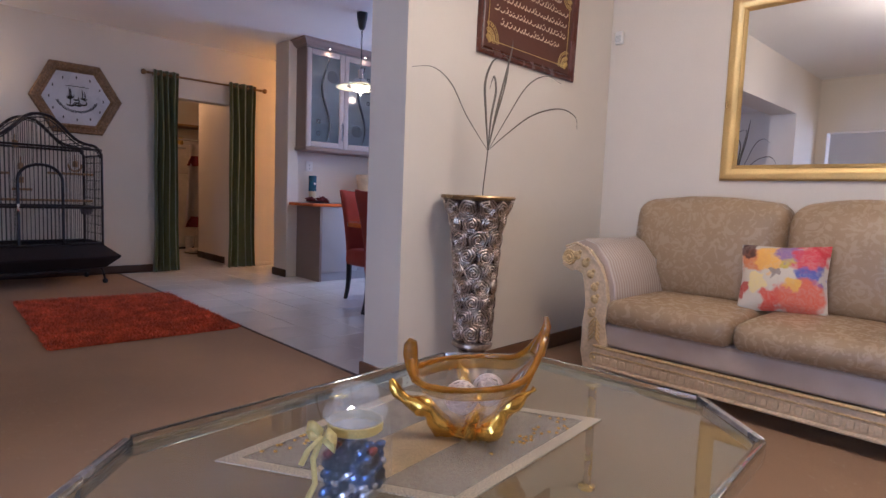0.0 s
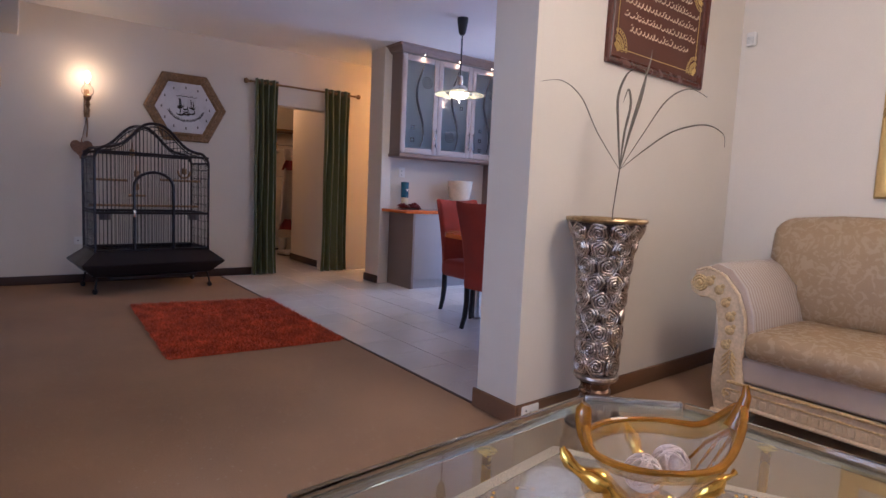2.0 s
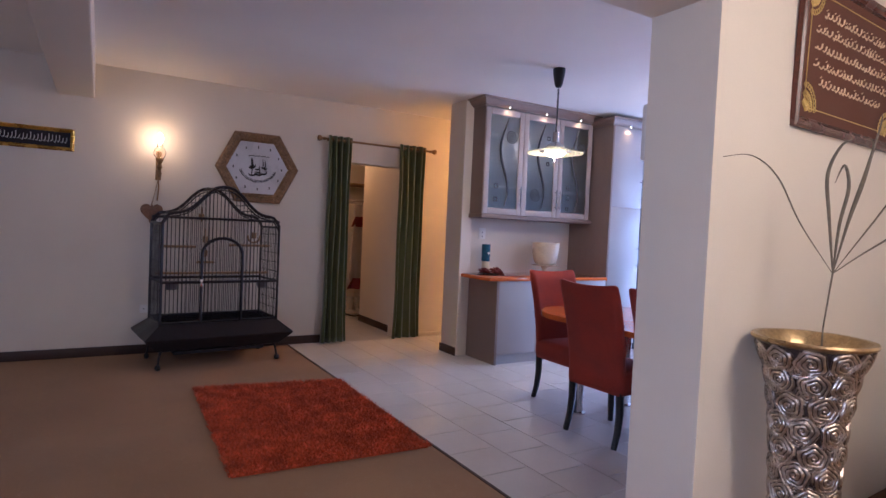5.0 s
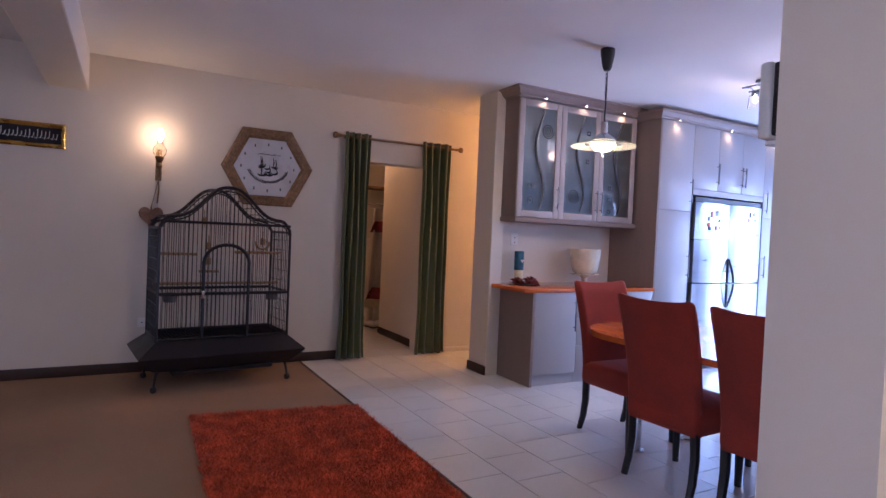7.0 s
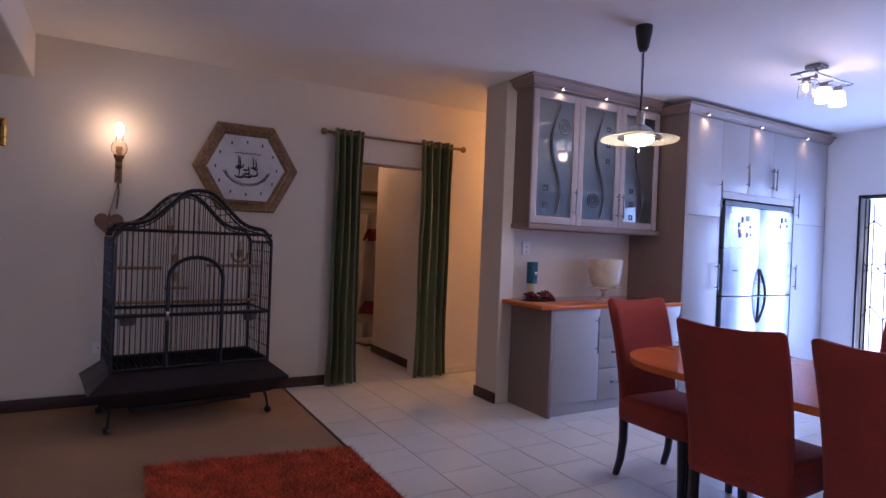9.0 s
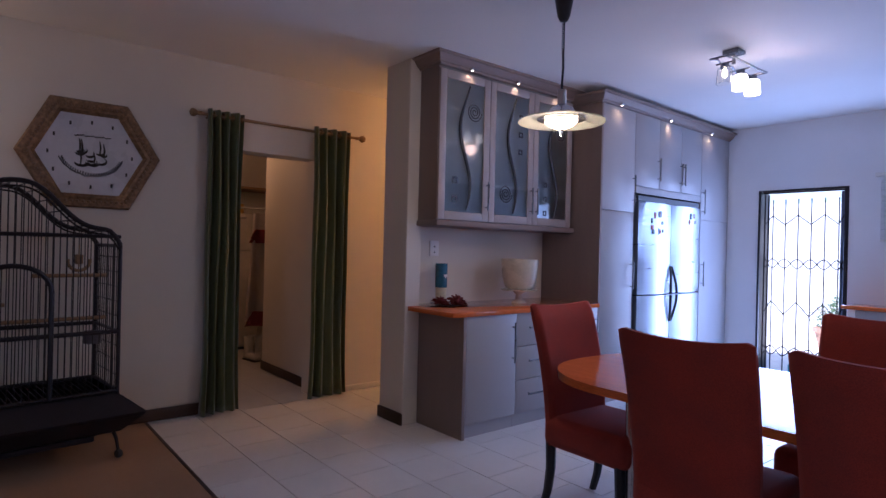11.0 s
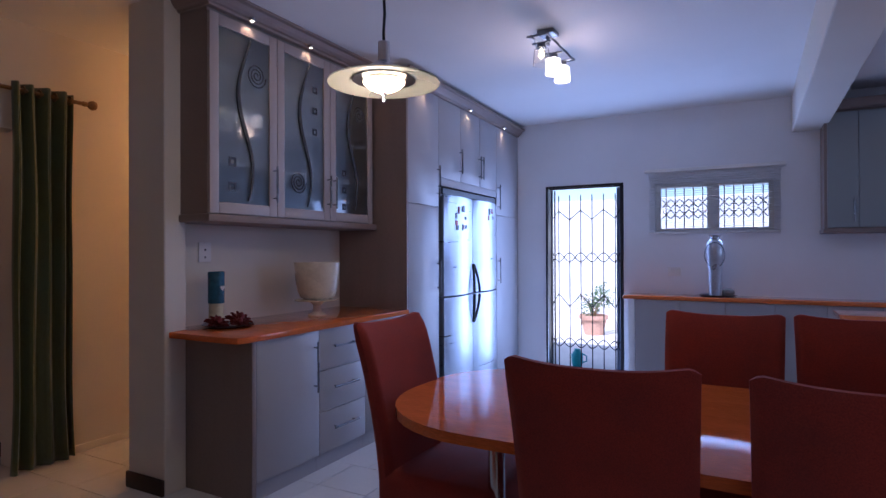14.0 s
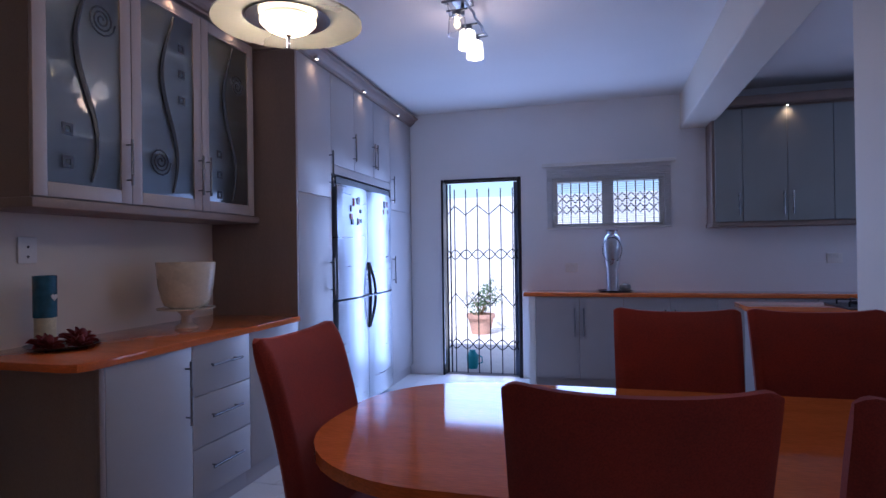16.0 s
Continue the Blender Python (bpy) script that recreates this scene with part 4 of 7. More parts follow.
def arm(side):
    ax = SX0 - 0.115 if side < 0 else SX1 + 0.115
    flip = 1 if side < 0 else -1
    pad = [(ax + flip * (u + 0.02 if u < 0.09 else u + 0.03), z + (0.03 if z > 0.6 else 0.0)) for u, z in ARM if z > 0.05]
    body = prism(pad, 0, 0.86, 0.012, 2)
    part("arm", moved(body, Matrix.Translation((0, 3.92, 0)) @ XZ), STRIPE, sofa, "striped satin rolled arm")
    face = prism([(ax + flip * u, z) for u, z in ARM], 0, 0.05, 0.008, 2)
    fr = part("arm_front", moved(face, Matrix.Translation((0, SY + 0.055, 0)) @ XZ), CARVED, sofa, "carved cream wooden arm front")
    yf = SY - 0.002
    part("rosette", moved(join(lathe([(0.0, 0.016), (0.012, 0.016), (0.018, 0.008), (0.028, 0.012), (0.034, 0.006), (0.040, 0.010), (0.046, 0.0), (0.0, 0.0)], 24)), pose(ax - flip * 0.135, yf, 0.685, 90)), GILT, fr)
    part("rosette", moved(lathe([(0.0, 0.012), (0.010, 0.012), (0.014, 0.005), (0.026, 0.009), (0.032, 0.0), (0.0, 0.0)], 16), pose(ax + flip * 0.065, yf, 0.13, 90)), GILT, fr)
    line = [(0.03, 0.38), (0.045, 0.46), (0.04, 0.53), (0.01, 0.60), (-0.03, 0.66), (-0.085, 0.70)]
    for k, (u, z) in enumerate(line):
        part("leaf_carving", moved(join(lathe([(0.0, 0.012), (0.012, 0.011), (0.020, 0.006), (0.026, 0.0), (0.0, 0.0)], 12), moved(lathe([(0.0, 0.009), (0.008, 0.007), (0.013, 0.0), (0.0, 0.0)], 10), Matrix.Translation((0.018, 0.022, 0)))), pose(ax + flip * u, yf, z, 90, 0, 0)), GILT, fr)
    for k in range(5):
        z = 0.215 + 0.024 * k
        part("leaf_carving", tube([(ax + flip * 0.02, yf - 0.002, z), (ax + flip * 0.045, yf - 0.008, z + 0.028), (ax + flip * 0.058, yf - 0.004, z + 0.05)], [0.003, 0.007, 0.003], 6), GILT, fr)
        part("leaf_carving", tube([(ax + flip * 0.095, yf - 0.002, z), (ax + flip * 0.075, yf - 0.008, z + 0.028), (ax + flip * 0.064, yf - 0.004, z + 0.05)], [0.003, 0.007, 0.003], 6), GILT, fr)
    rope = [(ax + flip * u, yf + 0.003, z) for u, z in ((0.118, 0.33), (0.122, 0.45), (0.108, 0.55), (0.07, 0.65), (-0.015, 0.745), (-0.10, 0.772), (-0.172, 0.742))]
    fine = []
    for a, b in zip(rope, rope[1:]):
        for j in range(8):
            fine.append(Vector(a).lerp(Vector(b), j / 8))
    part("rope_edge", tube(fine, [0.006 + 0.004 * (k % 2) for k in range(len(fine))], 6), CARVED, fr)
    part("foot", box(ax - 0.02, ax + 0.17, SY - 0.005, SY + 0.10, 0.0, 0.03, 0.006, 2) if side < 0 else box(ax - 0.17, ax + 0.02, SY - 0.005, SY + 0.10, 0.0, 0.03, 0.006, 2), CARVED, sofa)


arm(-1)
arm(1)
for x in (SX0, SX1 - 0.06):
    part("foot", box(x, x + 0.06, 3.84, 3.92, 0.0, 0.21, 0.005, 1), CARVED, sofa)

# floral cushion
FLORAL = material("floral_print_cloth", (0.60, 0.54, 0.45), 0.7, grain=400, vary=0.06)
nt = FLORAL.node_tree
tcn, wob, warp, streak = (nt.nodes.new(k) for k in ("ShaderNodeTexCoord", "ShaderNodeTexNoise", "ShaderNodeVectorMath", "ShaderNodeTexNoise"))
wob.inputs["Scale"].default_value, wob.inputs["Detail"].default_value = 15.0, 2.0
streak.inputs["Scale"].default_value, streak.inputs["Distortion"].default_value = 34.0, 1.5
warp.operation = "MULTIPLY_ADD"
warp.inputs[1].default_value = (0.13, 0.13, 0.13)
nt.links.new(tcn.outputs["Object"], wob.inputs["Vector"])
nt.links.new(tcn.outputs["Object"], streak.inputs["Vector"])
nt.links.new(wob.outputs["Color"], warp.inputs[0])
nt.links.new(tcn.outputs["Object"], warp.inputs[2])
ink = shader(FLORAL).inputs["Base Color"].links[0].from_socket
# each printed flower: across, up, radius, colour
for fx, fz, fr, fc in ((-0.15, 0.10, 0.075, (0.62, 0.20, 0.06)), (-0.17, 0.17, 0.045, (0.10, 0.04, 0.03)), (-0.06, 0.10, 0.070, (0.78, 0.42, 0.07)), (0.02, 0.08, 0.035, (0.55, 0.42, 0.06)),
                       (0.03, 0.155, 0.060, (0.27, 0.16, 0.38)), (0.13, 0.115, 0.080, (0.62, 0.06, 0.08)), (0.20, 0.17, 0.045, (0.55, 0.03, 0.04)), (0.14, 0.01, 0.060, (0.11, 0.13, 0.45)),
                       (-0.05, -0.13, 0.062, (0.66, 0.09, 0.05)), (0.10, -0.12, 0.105, (0.70, 0.15, 0.08)), (0.05, -0.04, 0.040, (0.80, 0.48, 0.08)), (-0.20, -0.07, 0.040, (0.45, 0.05, 0.03)), (-0.12, -0.04, 0.045, (0.76, 0.62, 0.28)), (-0.03, 0.02, 0.022, (0.28, 0.22, 0.20))):
    dist, edge, petal, amount, mixn = (nt.nodes.new(k) for k in ("ShaderNodeVectorMath", "ShaderNodeMapRange", "ShaderNodeMapRange", "ShaderNodeMath", "ShaderNodeMix"))
    dist.operation = "DISTANCE"
    dist.inputs[1].default_value = (fx + 0.065, 0.0, fz + 0.065)
    flat = nt.nodes.new("ShaderNodeVectorMath")
    flat.operation = "MULTIPLY"
    flat.inputs[1].default_value = (1, 0, 1)
    nt.links.new(warp.outputs["Vector"], flat.inputs[0])
    nt.links.new(flat.outputs["Vector"], dist.inputs[0])
    edge.inputs["From Min"].default_value, edge.inputs["From Max"].default_value = fr * 1.22, fr * 0.92
    nt.links.new(dist.outputs["Value"], edge.inputs["Value"])
    petal.inputs["From Min"].default_value, petal.inputs["From Max"].default_value = 0.35, 0.65
    petal.inputs["To Min"].default_value, petal.inputs["To Max"].default_value = 0.8, 1.0
    nt.links.new(streak.outputs["Fac"], petal.inputs["Value"])
    amount.operation = "MULTIPLY"
    nt.links.new(edge.outputs["Result"], amount.inputs[0])
    nt.links.new(petal.outputs["Result"], amount.inputs[1])
    mixn.data_type = "RGBA"
    mixn.inputs["B"].default_value = (*fc, 1)
    nt.links.new(amount.outputs[0], mixn.inputs["Factor"])
    nt.links.new(ink, mixn.inputs["A"])
    ink = mixn.outputs["Result"]
nt.links.new(ink, shader(FLORAL).inputs["Base Color"])
pil = bmesh.new()
N = 16
g = {}
for s in (-1, 1):
    for i in range(N + 1):
        for k in range(N + 1):
            u, v = i / N * 2 - 1, k / N * 2 - 1
            pinch = 1 - 0.07 * (1 - abs(u * v))
            t = 0.075 * ((1 - u * u) * (1 - v * v)) ** 0.45
            g[s, i, k] = pil.verts.new((u * 0.225 * pinch, s * t, v * 0.20 * pinch)) if not (s == 1 and (i in (0, N) or k in (0, N))) else g[-1, i, k]
for s in (-1, 1):
    for i in range(N):
        for k in range(N):
            pil.faces.new([g[s, a, b] for a, b in ((i, k), (i + 1, k), (i + 1, k + 1), (i, k + 1))])
solid("scatter_cushion", pil, FLORAL, "square cushion with red, orange and violet flower print", "cushion", m=pose(-0.28, 3.49, 0.645, -18, -3, 8) @ Matrix.Scale(0.92, 4))

# wall mirror
MIRROR = material("mirror_glass", (0.92, 0.93, 0.93), 0.012, 1.0, vary=0.0, patch_vary=0.0, bump=0.0, rough_vary=0.0)
MX0, MX1, MZ0, MZ1 = -0.825, 0.72, 1.18, 2.31
mir = thing("wall_mirror", "large wall mirror in a wide satin gold frame", "mirror")


def frame_ring(cx0, cx1, cz0, cz1, prof, back, to_world):
    """A mitred frame: prof gives (inset, height) steps from the outer edge inwards."""
    bm = bmesh.new()
    rows = []
    for i, hgt in prof:
        rows.append([bm.verts.new((x, z, hgt)) for x, z in ((cx0 + i, cz0 + i), (cx1 - i, cz0 + i), (cx1 - i, cz1 - i), (cx0 + i, cz1 - i))])
    for a, b in zip(rows, rows[1:]):
        for i in range(4):
            j = (i + 1) % 4
            bm.faces.new((a[i], a[j], b[j], b[i]))
    return moved(bm, to_world)


MP = [(0.0, 0.0), (0.0, 0.022), (0.012, 0.034), (0.03, 0.036), (0.05, 0.026), (0.072, 0.020), (0.08, 0.024), (0.09, 0.018), (0.098, 0.008), (0.10, 0.0)]
part("frame", frame_ring(MX0, MX1, MZ0, MZ1, MP, 0, Matrix.Translation((0, NY, 0)) @ XZ), material("satin_gold_frame", (0.66, 0.46, 0.17), 0.36, 0.75, grain=120, vary=0.06, patch=5, patch_vary=0.08, bump=0.12), mir, "wide satin gold frame")
part("glass", box(MX0 + 0.095, MX1 - 0.095, NY - 0.010, NY - 0.003, MZ0 + 0.095, MZ1 - 0.095), MIRROR, mir, "mirror glass", smooth=False)

# framed calligraphy on the stub wall
FRAMEWOOD = material("dark_red_wood_frame", (0.085, 0.022, 0.012), 0.25, grain=60, vary=0.25, stretch=(1, 6, 1))
PANEL = material("brown_felt_panel", (0.115, 0.042, 0.024), 0.8, grain=300, vary=0.15)
GOLDTHREAD = material("gold_thread", (0.58, 0.42, 0.14), 0.45, 0.5, grain=200, vary=0.2)
PALETHREAD = material("pale_gold_writing", (0.66, 0.50, 0.32), 0.6, 0.1, grain=200, vary=0.2)
pic = thing("framed_calligraphy", "dark red wooden frame with gold lettering on a brown panel", "picture", pose(-1.613, 2.955, 2.12, 0, 1.5, 3.3))
PW, PH = 0.497, 0.315
YZP = Matrix(((0, 0, 1, 0), (1, 0, 0, 0), (0, 1, 0, 0), (0, 0, 0, 1)))
part("frame", frame_ring(-PW, PW, -PH, PH, [(0.0, 0.0), (0.0, 0.022), (0.008, 0.03), (0.024, 0.026), (0.036, 0.014), (0.042, 0.018), (0.048, 0.006)], 0, YZP), FRAMEWOOD, pic)
part("panel", box(0.003, 0.008, -PW + 0.04, PW - 0.04, -PH + 0.04, PH - 0.04), PANEL, pic, smooth=False)
bx, by = PW - 0.085, PH - 0.085
part("border", join(*[box(0.0085, 0.011, *a) for a in ((-bx, bx, by - 0.004, by), (-bx, bx, -by, -by + 0.004), (-bx, -bx + 0.004, -by, by), (bx - 0.004, bx, -by, by))]), GOLDTHREAD, pic, smooth=False)
for sy in (-1, 1):
    for sz in (-1, 1):
        orn = None
        for k in range(9):
            a = math.pi / 2 * k / 8
            for r, q in ((0.06, 0.014), (0.10, 0.011), (0.02, 0.016)):
                pts = [(0.011, sy * (bx - r * math.cos(a) * 0.9 + q * math.cos(j)), sz * (by - r * math.sin(a) * 0.9 + q * math.sin(j))) for j in (0, 1.2, 2.4, 3.6, 4.8)]
                b = tube(pts, 0.0022, 4, True)
                orn = join(orn, b) if orn else b
        part("corner_ornament", orn, GOLDTHREAD, pic)
rnd = random.Random(11)
for row in range(5):
    z = 0.15 - 0.068 * row
    span = 0.30 if row in (0, 4) else 0.36
    y = -span
    words = None
    while y < span:
        step = rnd.uniform(0.022, 0.05)
        hgt = rnd.uniform(0.008, 0.026)
        b = tube([(0.010, y, z), (0.0105, y + step * 0.35, z - rnd.uniform(0, 0.008)), (0.0105, y + step * 0.7, z + hgt * 0.3), (0.010, y + step * 0.8, z + hgt)], 0.0040, 4)
        words = join(words, b) if words else b
        if rnd.random() < 0.5:
            words = join(words, tube([(0.010, y + step * 0.3, z + hgt + 0.006), (0.010, y + step * 0.5, z + hgt + 0.010)], 0.0032, 4))
        y += step
    part("writing", words, PALETHREAD, pic, "pale gold line of script")

# motion sensor in the corner and double socket at the skirting
sen = thing("wall_sensor", "small white alarm sensor high on the wall by the corner", "sensor", pose(-1.60, NY, 2.20, 0, 0, 0))
part("case", box(-0.03, 0.03, -0.035, 0.0, -0.045, 0.045, 0.010, 3), WHITE, sen)
part("lens", box(-0.022, 0.022, -0.040, -0.034, -0.03, 0.012, 0.006, 2), material("milky_lens", (0.6, 0.6, 0.58), 0.3), sen)
sk = thing("floor_socket", "white plug socket with dark holes on the skirting board", "socket", pose(-1.55, 2.02, 0.03, 0, 0, 3.3))
part("plate", box(0.0, 0.012, -0.045, 0.075, -0.008, 0.062, 0.004, 2), WHITE, sk)
for y, z in ((-0.02, 0.04), (-0.02, 0.014), (0.012, 0.027)):
    part("hole", tube(((0.011, y, z), (0.0135, y, z)), 0.005, 10), SEAL, sk)

# tall rose vase with a dry grass stem
SILVER = material("antique_silver", (0.45, 0.39, 0.34), 0.34, 1.0, grain=60, vary=0.25, patch=9, patch_vary=0.2, bump=0.25, bump_size=0.002)
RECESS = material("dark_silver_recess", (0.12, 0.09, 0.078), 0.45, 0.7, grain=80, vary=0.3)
vase = thing("floor_vase", "tall antique silver floor vase covered with raised roses", "vase", Matrix.Translation((-1.375, 2.30, 0)) @ Matrix.Diagonal((0.965, 0.965, 0.992, 1)))


def vase_r(z):
    pts = [(0.27, 0.100), (0.40, 0.104), (0.60, 0.112), (0.76, 0.124), (0.88, 0.142), (0.95, 0.163), (1.01, 0.188)]
    if z <= pts[0][0]:
        return pts[0][1]
    for (z0, r0), (z1, r1) in zip(pts, pts[1:]):
        if z <= z1:
            return r0 + (r1 - r0) * (z - z0) / (z1 - z0)
    return pts[-1][1]


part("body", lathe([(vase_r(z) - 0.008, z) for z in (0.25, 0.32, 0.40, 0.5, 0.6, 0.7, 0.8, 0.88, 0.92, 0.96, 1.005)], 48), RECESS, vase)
part("rim", moved(lathe([(0.150, 0.96), (0.180, 0.985), (0.196, 0.992), (0.200, 1.0), (0.196, 1.008), (0.182, 1.006), (0.172, 0.995), (0.14, 0.96), (0.12, 0.88), (0.0, 0.85)], 48), Matrix.Translation((0, 0, 0.02))), material("old_brass_rim", (0.40, 0.29, 0.15), 0.32, 0.9, grain=60, vary=0.2), vase, "old brass rim")
part("collar", lathe([(0.09, 0.232), (0.104, 0.238), (0.112, 0.25), (0.110, 0.262), (0.102, 0.268), (0.09, 0.27)], 48), SILVER, vase, "plain silver ring below the roses")
part("foot", lathe([(0.0, 0.0), (0.140, 0.0), (0.143, 0.016), (0.132, 0.028), (0.136, 0.05), (0.118, 0.095), (0.090, 0.12), (0.074, 0.135), (0.070, 0.155), (0.080, 0.170), (0.080, 0.182), (0.070, 0.194), (0.076, 0.22), (0.096, 0.236), (0.0, 0.24)], 40), material("dark_bronze_foot", (0.20, 0.125, 0.08), 0.30, 0.85, grain=50, vary=0.3), vase, "dark bronze foot")
rnd = random.Random(5)


def rose(size):
    """A rose in relief: petals wound in a spiral, with a darker second material in the grooves."""
    bm = bmesh.new()
    NRR, NTH = 26, 36
    grid, crest = {}, {}
    for i in range(NRR + 1):
        r = 0.04 + 0.96 * i / NRR
        for k in range(NTH):
            a = 2 * math.pi * k / NTH
            rim = 1 + 0.06 * math.cos(5 * a)
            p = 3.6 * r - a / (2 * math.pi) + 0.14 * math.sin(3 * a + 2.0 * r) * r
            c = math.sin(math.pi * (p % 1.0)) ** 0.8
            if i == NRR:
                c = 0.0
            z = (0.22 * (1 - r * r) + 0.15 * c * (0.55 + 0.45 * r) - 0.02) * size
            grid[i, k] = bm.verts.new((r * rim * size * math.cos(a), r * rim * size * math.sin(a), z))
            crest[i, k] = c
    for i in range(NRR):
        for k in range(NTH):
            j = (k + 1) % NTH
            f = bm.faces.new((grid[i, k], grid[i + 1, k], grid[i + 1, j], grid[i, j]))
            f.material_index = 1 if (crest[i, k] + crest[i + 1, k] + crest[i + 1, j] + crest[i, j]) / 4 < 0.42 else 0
    bm.faces.new([grid[0, k] for k in range(NTH)])
    return bm


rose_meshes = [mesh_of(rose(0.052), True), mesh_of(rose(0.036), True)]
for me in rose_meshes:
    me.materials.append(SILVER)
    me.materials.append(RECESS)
row = 0
z = 0.315
while z < 0.985:
    r = vase_r(z)
    n = max(7, round(2 * math.pi * r / 0.100))
    for k in range(2 * n):
        small = k % 2
        a = 2 * math.pi * (k / 2 + 0.5 * (row % 2)) / n + rnd.uniform(-0.05, 0.05)
        zz = z + (0.043 if small else 0) + rnd.uniform(-0.006, 0.006)
        if zz > 0.985:
            continue
        rr = vase_r(zz) - 0.006
        slope = (vase_r(zz + 0.02) - vase_r(zz - 0.02)) / 0.04
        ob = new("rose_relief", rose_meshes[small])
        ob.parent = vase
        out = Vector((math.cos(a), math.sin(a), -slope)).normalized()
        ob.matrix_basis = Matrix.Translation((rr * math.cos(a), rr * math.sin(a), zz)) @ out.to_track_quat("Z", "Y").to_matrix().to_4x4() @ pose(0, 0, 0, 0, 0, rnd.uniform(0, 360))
    row += 1
    z += 0.0815

GRASS = material("dry_grey_grass", (0.14, 0.12, 0.09), 0.7, grain=100, vary=0.25)
stem = thing("grass_stem", "dry grey ornamental grass stem standing in the vase", "plant", Matrix.Translation((-1.345, 2.30, 0.035)) @ Matrix.Diagonal((0.86, 0.86, 0.97, 1)))
part("stem", tube([(0, 0, 0.86), (0.0, 0.0, 1.05), (0.02, 0.005, 1.25)], [0.0035, 0.003, 0.0035], 6), GRASS, stem)


def blade(points, width):
    """A thin folded blade along a smooth line."""
    P = [Vector(p) for p in points]
    fine = []
    for k in range(len(P) - 1):
        p0, p1, p2, p3 = P[max(0, k - 1)], P[k], P[k + 1], P[min(len(P) - 1, k + 2)]
        for j in range(6):
            t = j / 6
            fine.append(0.5 * ((2 * p1) + (p2 - p0) * t + (2 * p0 - 5 * p1 + 4 * p2 - p3) * t * t + (3 * p1 - p0 - 3 * p2 + p3) * t ** 3))
    fine.append(P[-1])
    n = len(fine)
    bm = tube(fine, [max(0.0014, width * math.sin(math.pi * (0.12 + 0.86 * k / (n - 1)))) for k in range(n)], 5)
    return bm


B = (0.02, 0.005, 1.25)
for pts, wd in (([B, (-0.06, -0.10, 1.42), (-0.11, -0.19, 1.58), (-0.16, -0.29, 1.65), (-0.21, -0.40, 1.64)], 0.0032),
                ([B, (-0.005, 0.0, 1.45), (-0.02, 0.0, 1.60), (0.02, 0.01, 1.70), (0.07, 0.02, 1.72)], 0.0075),
                ([B, (0.03, 0.01, 1.42), (0.05, 0.02, 1.55), (0.03, 0.02, 1.63), (0.0, 0.02, 1.57)], 0.0070),
                ([B, (0.06, 0.02, 1.45), (0.10, 0.03, 1.60), (0.13, 0.05, 1.75), (0.135, 0.05, 1.80)], 0.0060),
                ([B, (0.05, 0.03, 1.42), (0.09, 0.05, 1.58), (0.11, 0.05, 1.70), (0.08, 0.03, 1.72)], 0.0050),
                ([B, (0.12, 0.05, 1.42), (0.21, 0.10, 1.57), (0.30, 0.15, 1.62), (0.38, 0.19, 1.58)], 0.0035),
                ([B, (0.12, 0.06, 1.34), (0.24, 0.13, 1.43), (0.37, 0.20, 1.46), (0.45, 0.24, 1.42), (0.46, 0.25, 1.36)], 0.0040)):
    part("blade", blade(pts, wd), GRASS, stem)

# ---- glass coffee table and what stands on it ----
TG = glass("table_glass", (0.80, 0.90, 0.86), 0.0, 1.5)
a5 = math.tan(radians(5))
TABLE = [(-0.825, 0.524), (-0.925, 1.67), (-0.70, 1.925), (-0.08, 1.98), (0.17, 1.766), (0.27, 0.62), (0.05, 0.35), (-0.58, 0.30)]
TZ = 0.385
ct = thing("coffee_table", "octagonal glass coffee table with silver rim bars and gold legs", "coffee table")
gl = part("glass_top", prism(TABLE, TZ - 0.012, TZ, 0.0015, 1), TG, ct, "clear glass top", smooth=False)
gl.visible_shadow = False
RIM = material("silver_rim", (0.50, 0.50, 0.52), 0.25, 0.9, grain=50, vary=0.15)
cx, cy = -0.33, 1.14
for k in range(8):
    p, q = Vector((*TABLE[k], 0)), Vector((*TABLE[(k + 1) % 8], 0))
    d = (q - p).normalized()
    nrm = Vector((-d.y, d.x, 0))
    if nrm.dot(Vector((cx, cy, 0)) - p) > 0:
        nrm = -nrm
    L = (q - p).length
    bar = box(0.0, L, 0.001, 0.022, TZ - 0.045, TZ + 0.014, 0.005, 2)
    m = Matrix(((d.x, nrm.x, 0, p.x), (d.y, nrm.y, 0, p.y), (0, 0, 1, 0), (0, 0, 0, 1)))
    part("rim", moved(bar, m), RIM if k in (3, 7, 5, 1) else glass("rim_glass", (0.72, 0.80, 0.80), 0.05, 1.5), ct, "bevelled rim bar")
for k in (0, 2, 4, 6):
    p = Vector((*TABLE[k], 0)).lerp(Vector((*TABLE[(k + 1) % 8], 0)), 0.5)
    inner = p.lerp(Vector((cx, cy, 0)), 0.12)
    part("leg", lathe([(0.0, 0.0), (0.03, 0.0), (0.03, 0.01), (0.014, 0.016), (0.014, TZ - 0.02), (0.03, TZ - 0.014), (0.0, TZ - 0.012)], 16), GOLD, ct, "slim gold leg", m=Matrix.Translation(inner))

# lace table runner
LACE = material("silver_organza", (0.42, 0.38, 0.33), 0.5, grain=300, vary=0.25, bump=0.4)
shader(LACE).inputs["Alpha"].default_value = 0.42
TRIM = material("gold_silver_trim", (0.50, 0.44, 0.34), 0.4, 0.3, grain=260, vary=0.5, bump=0.8, bump_size=0.003)
C0, C1, C2, C3 = Vector((-0.606, 0.635, 0)), Vector((-0.717, 1.277, 0)), Vector((-0.18, 1.574, 0)), Vector((-0.11, 0.93, 0))
run = thing("table_runner", "sheer silver table runner with beaded gold border on the glass", "table runner", Matrix.Translation((0, 0, TZ)))


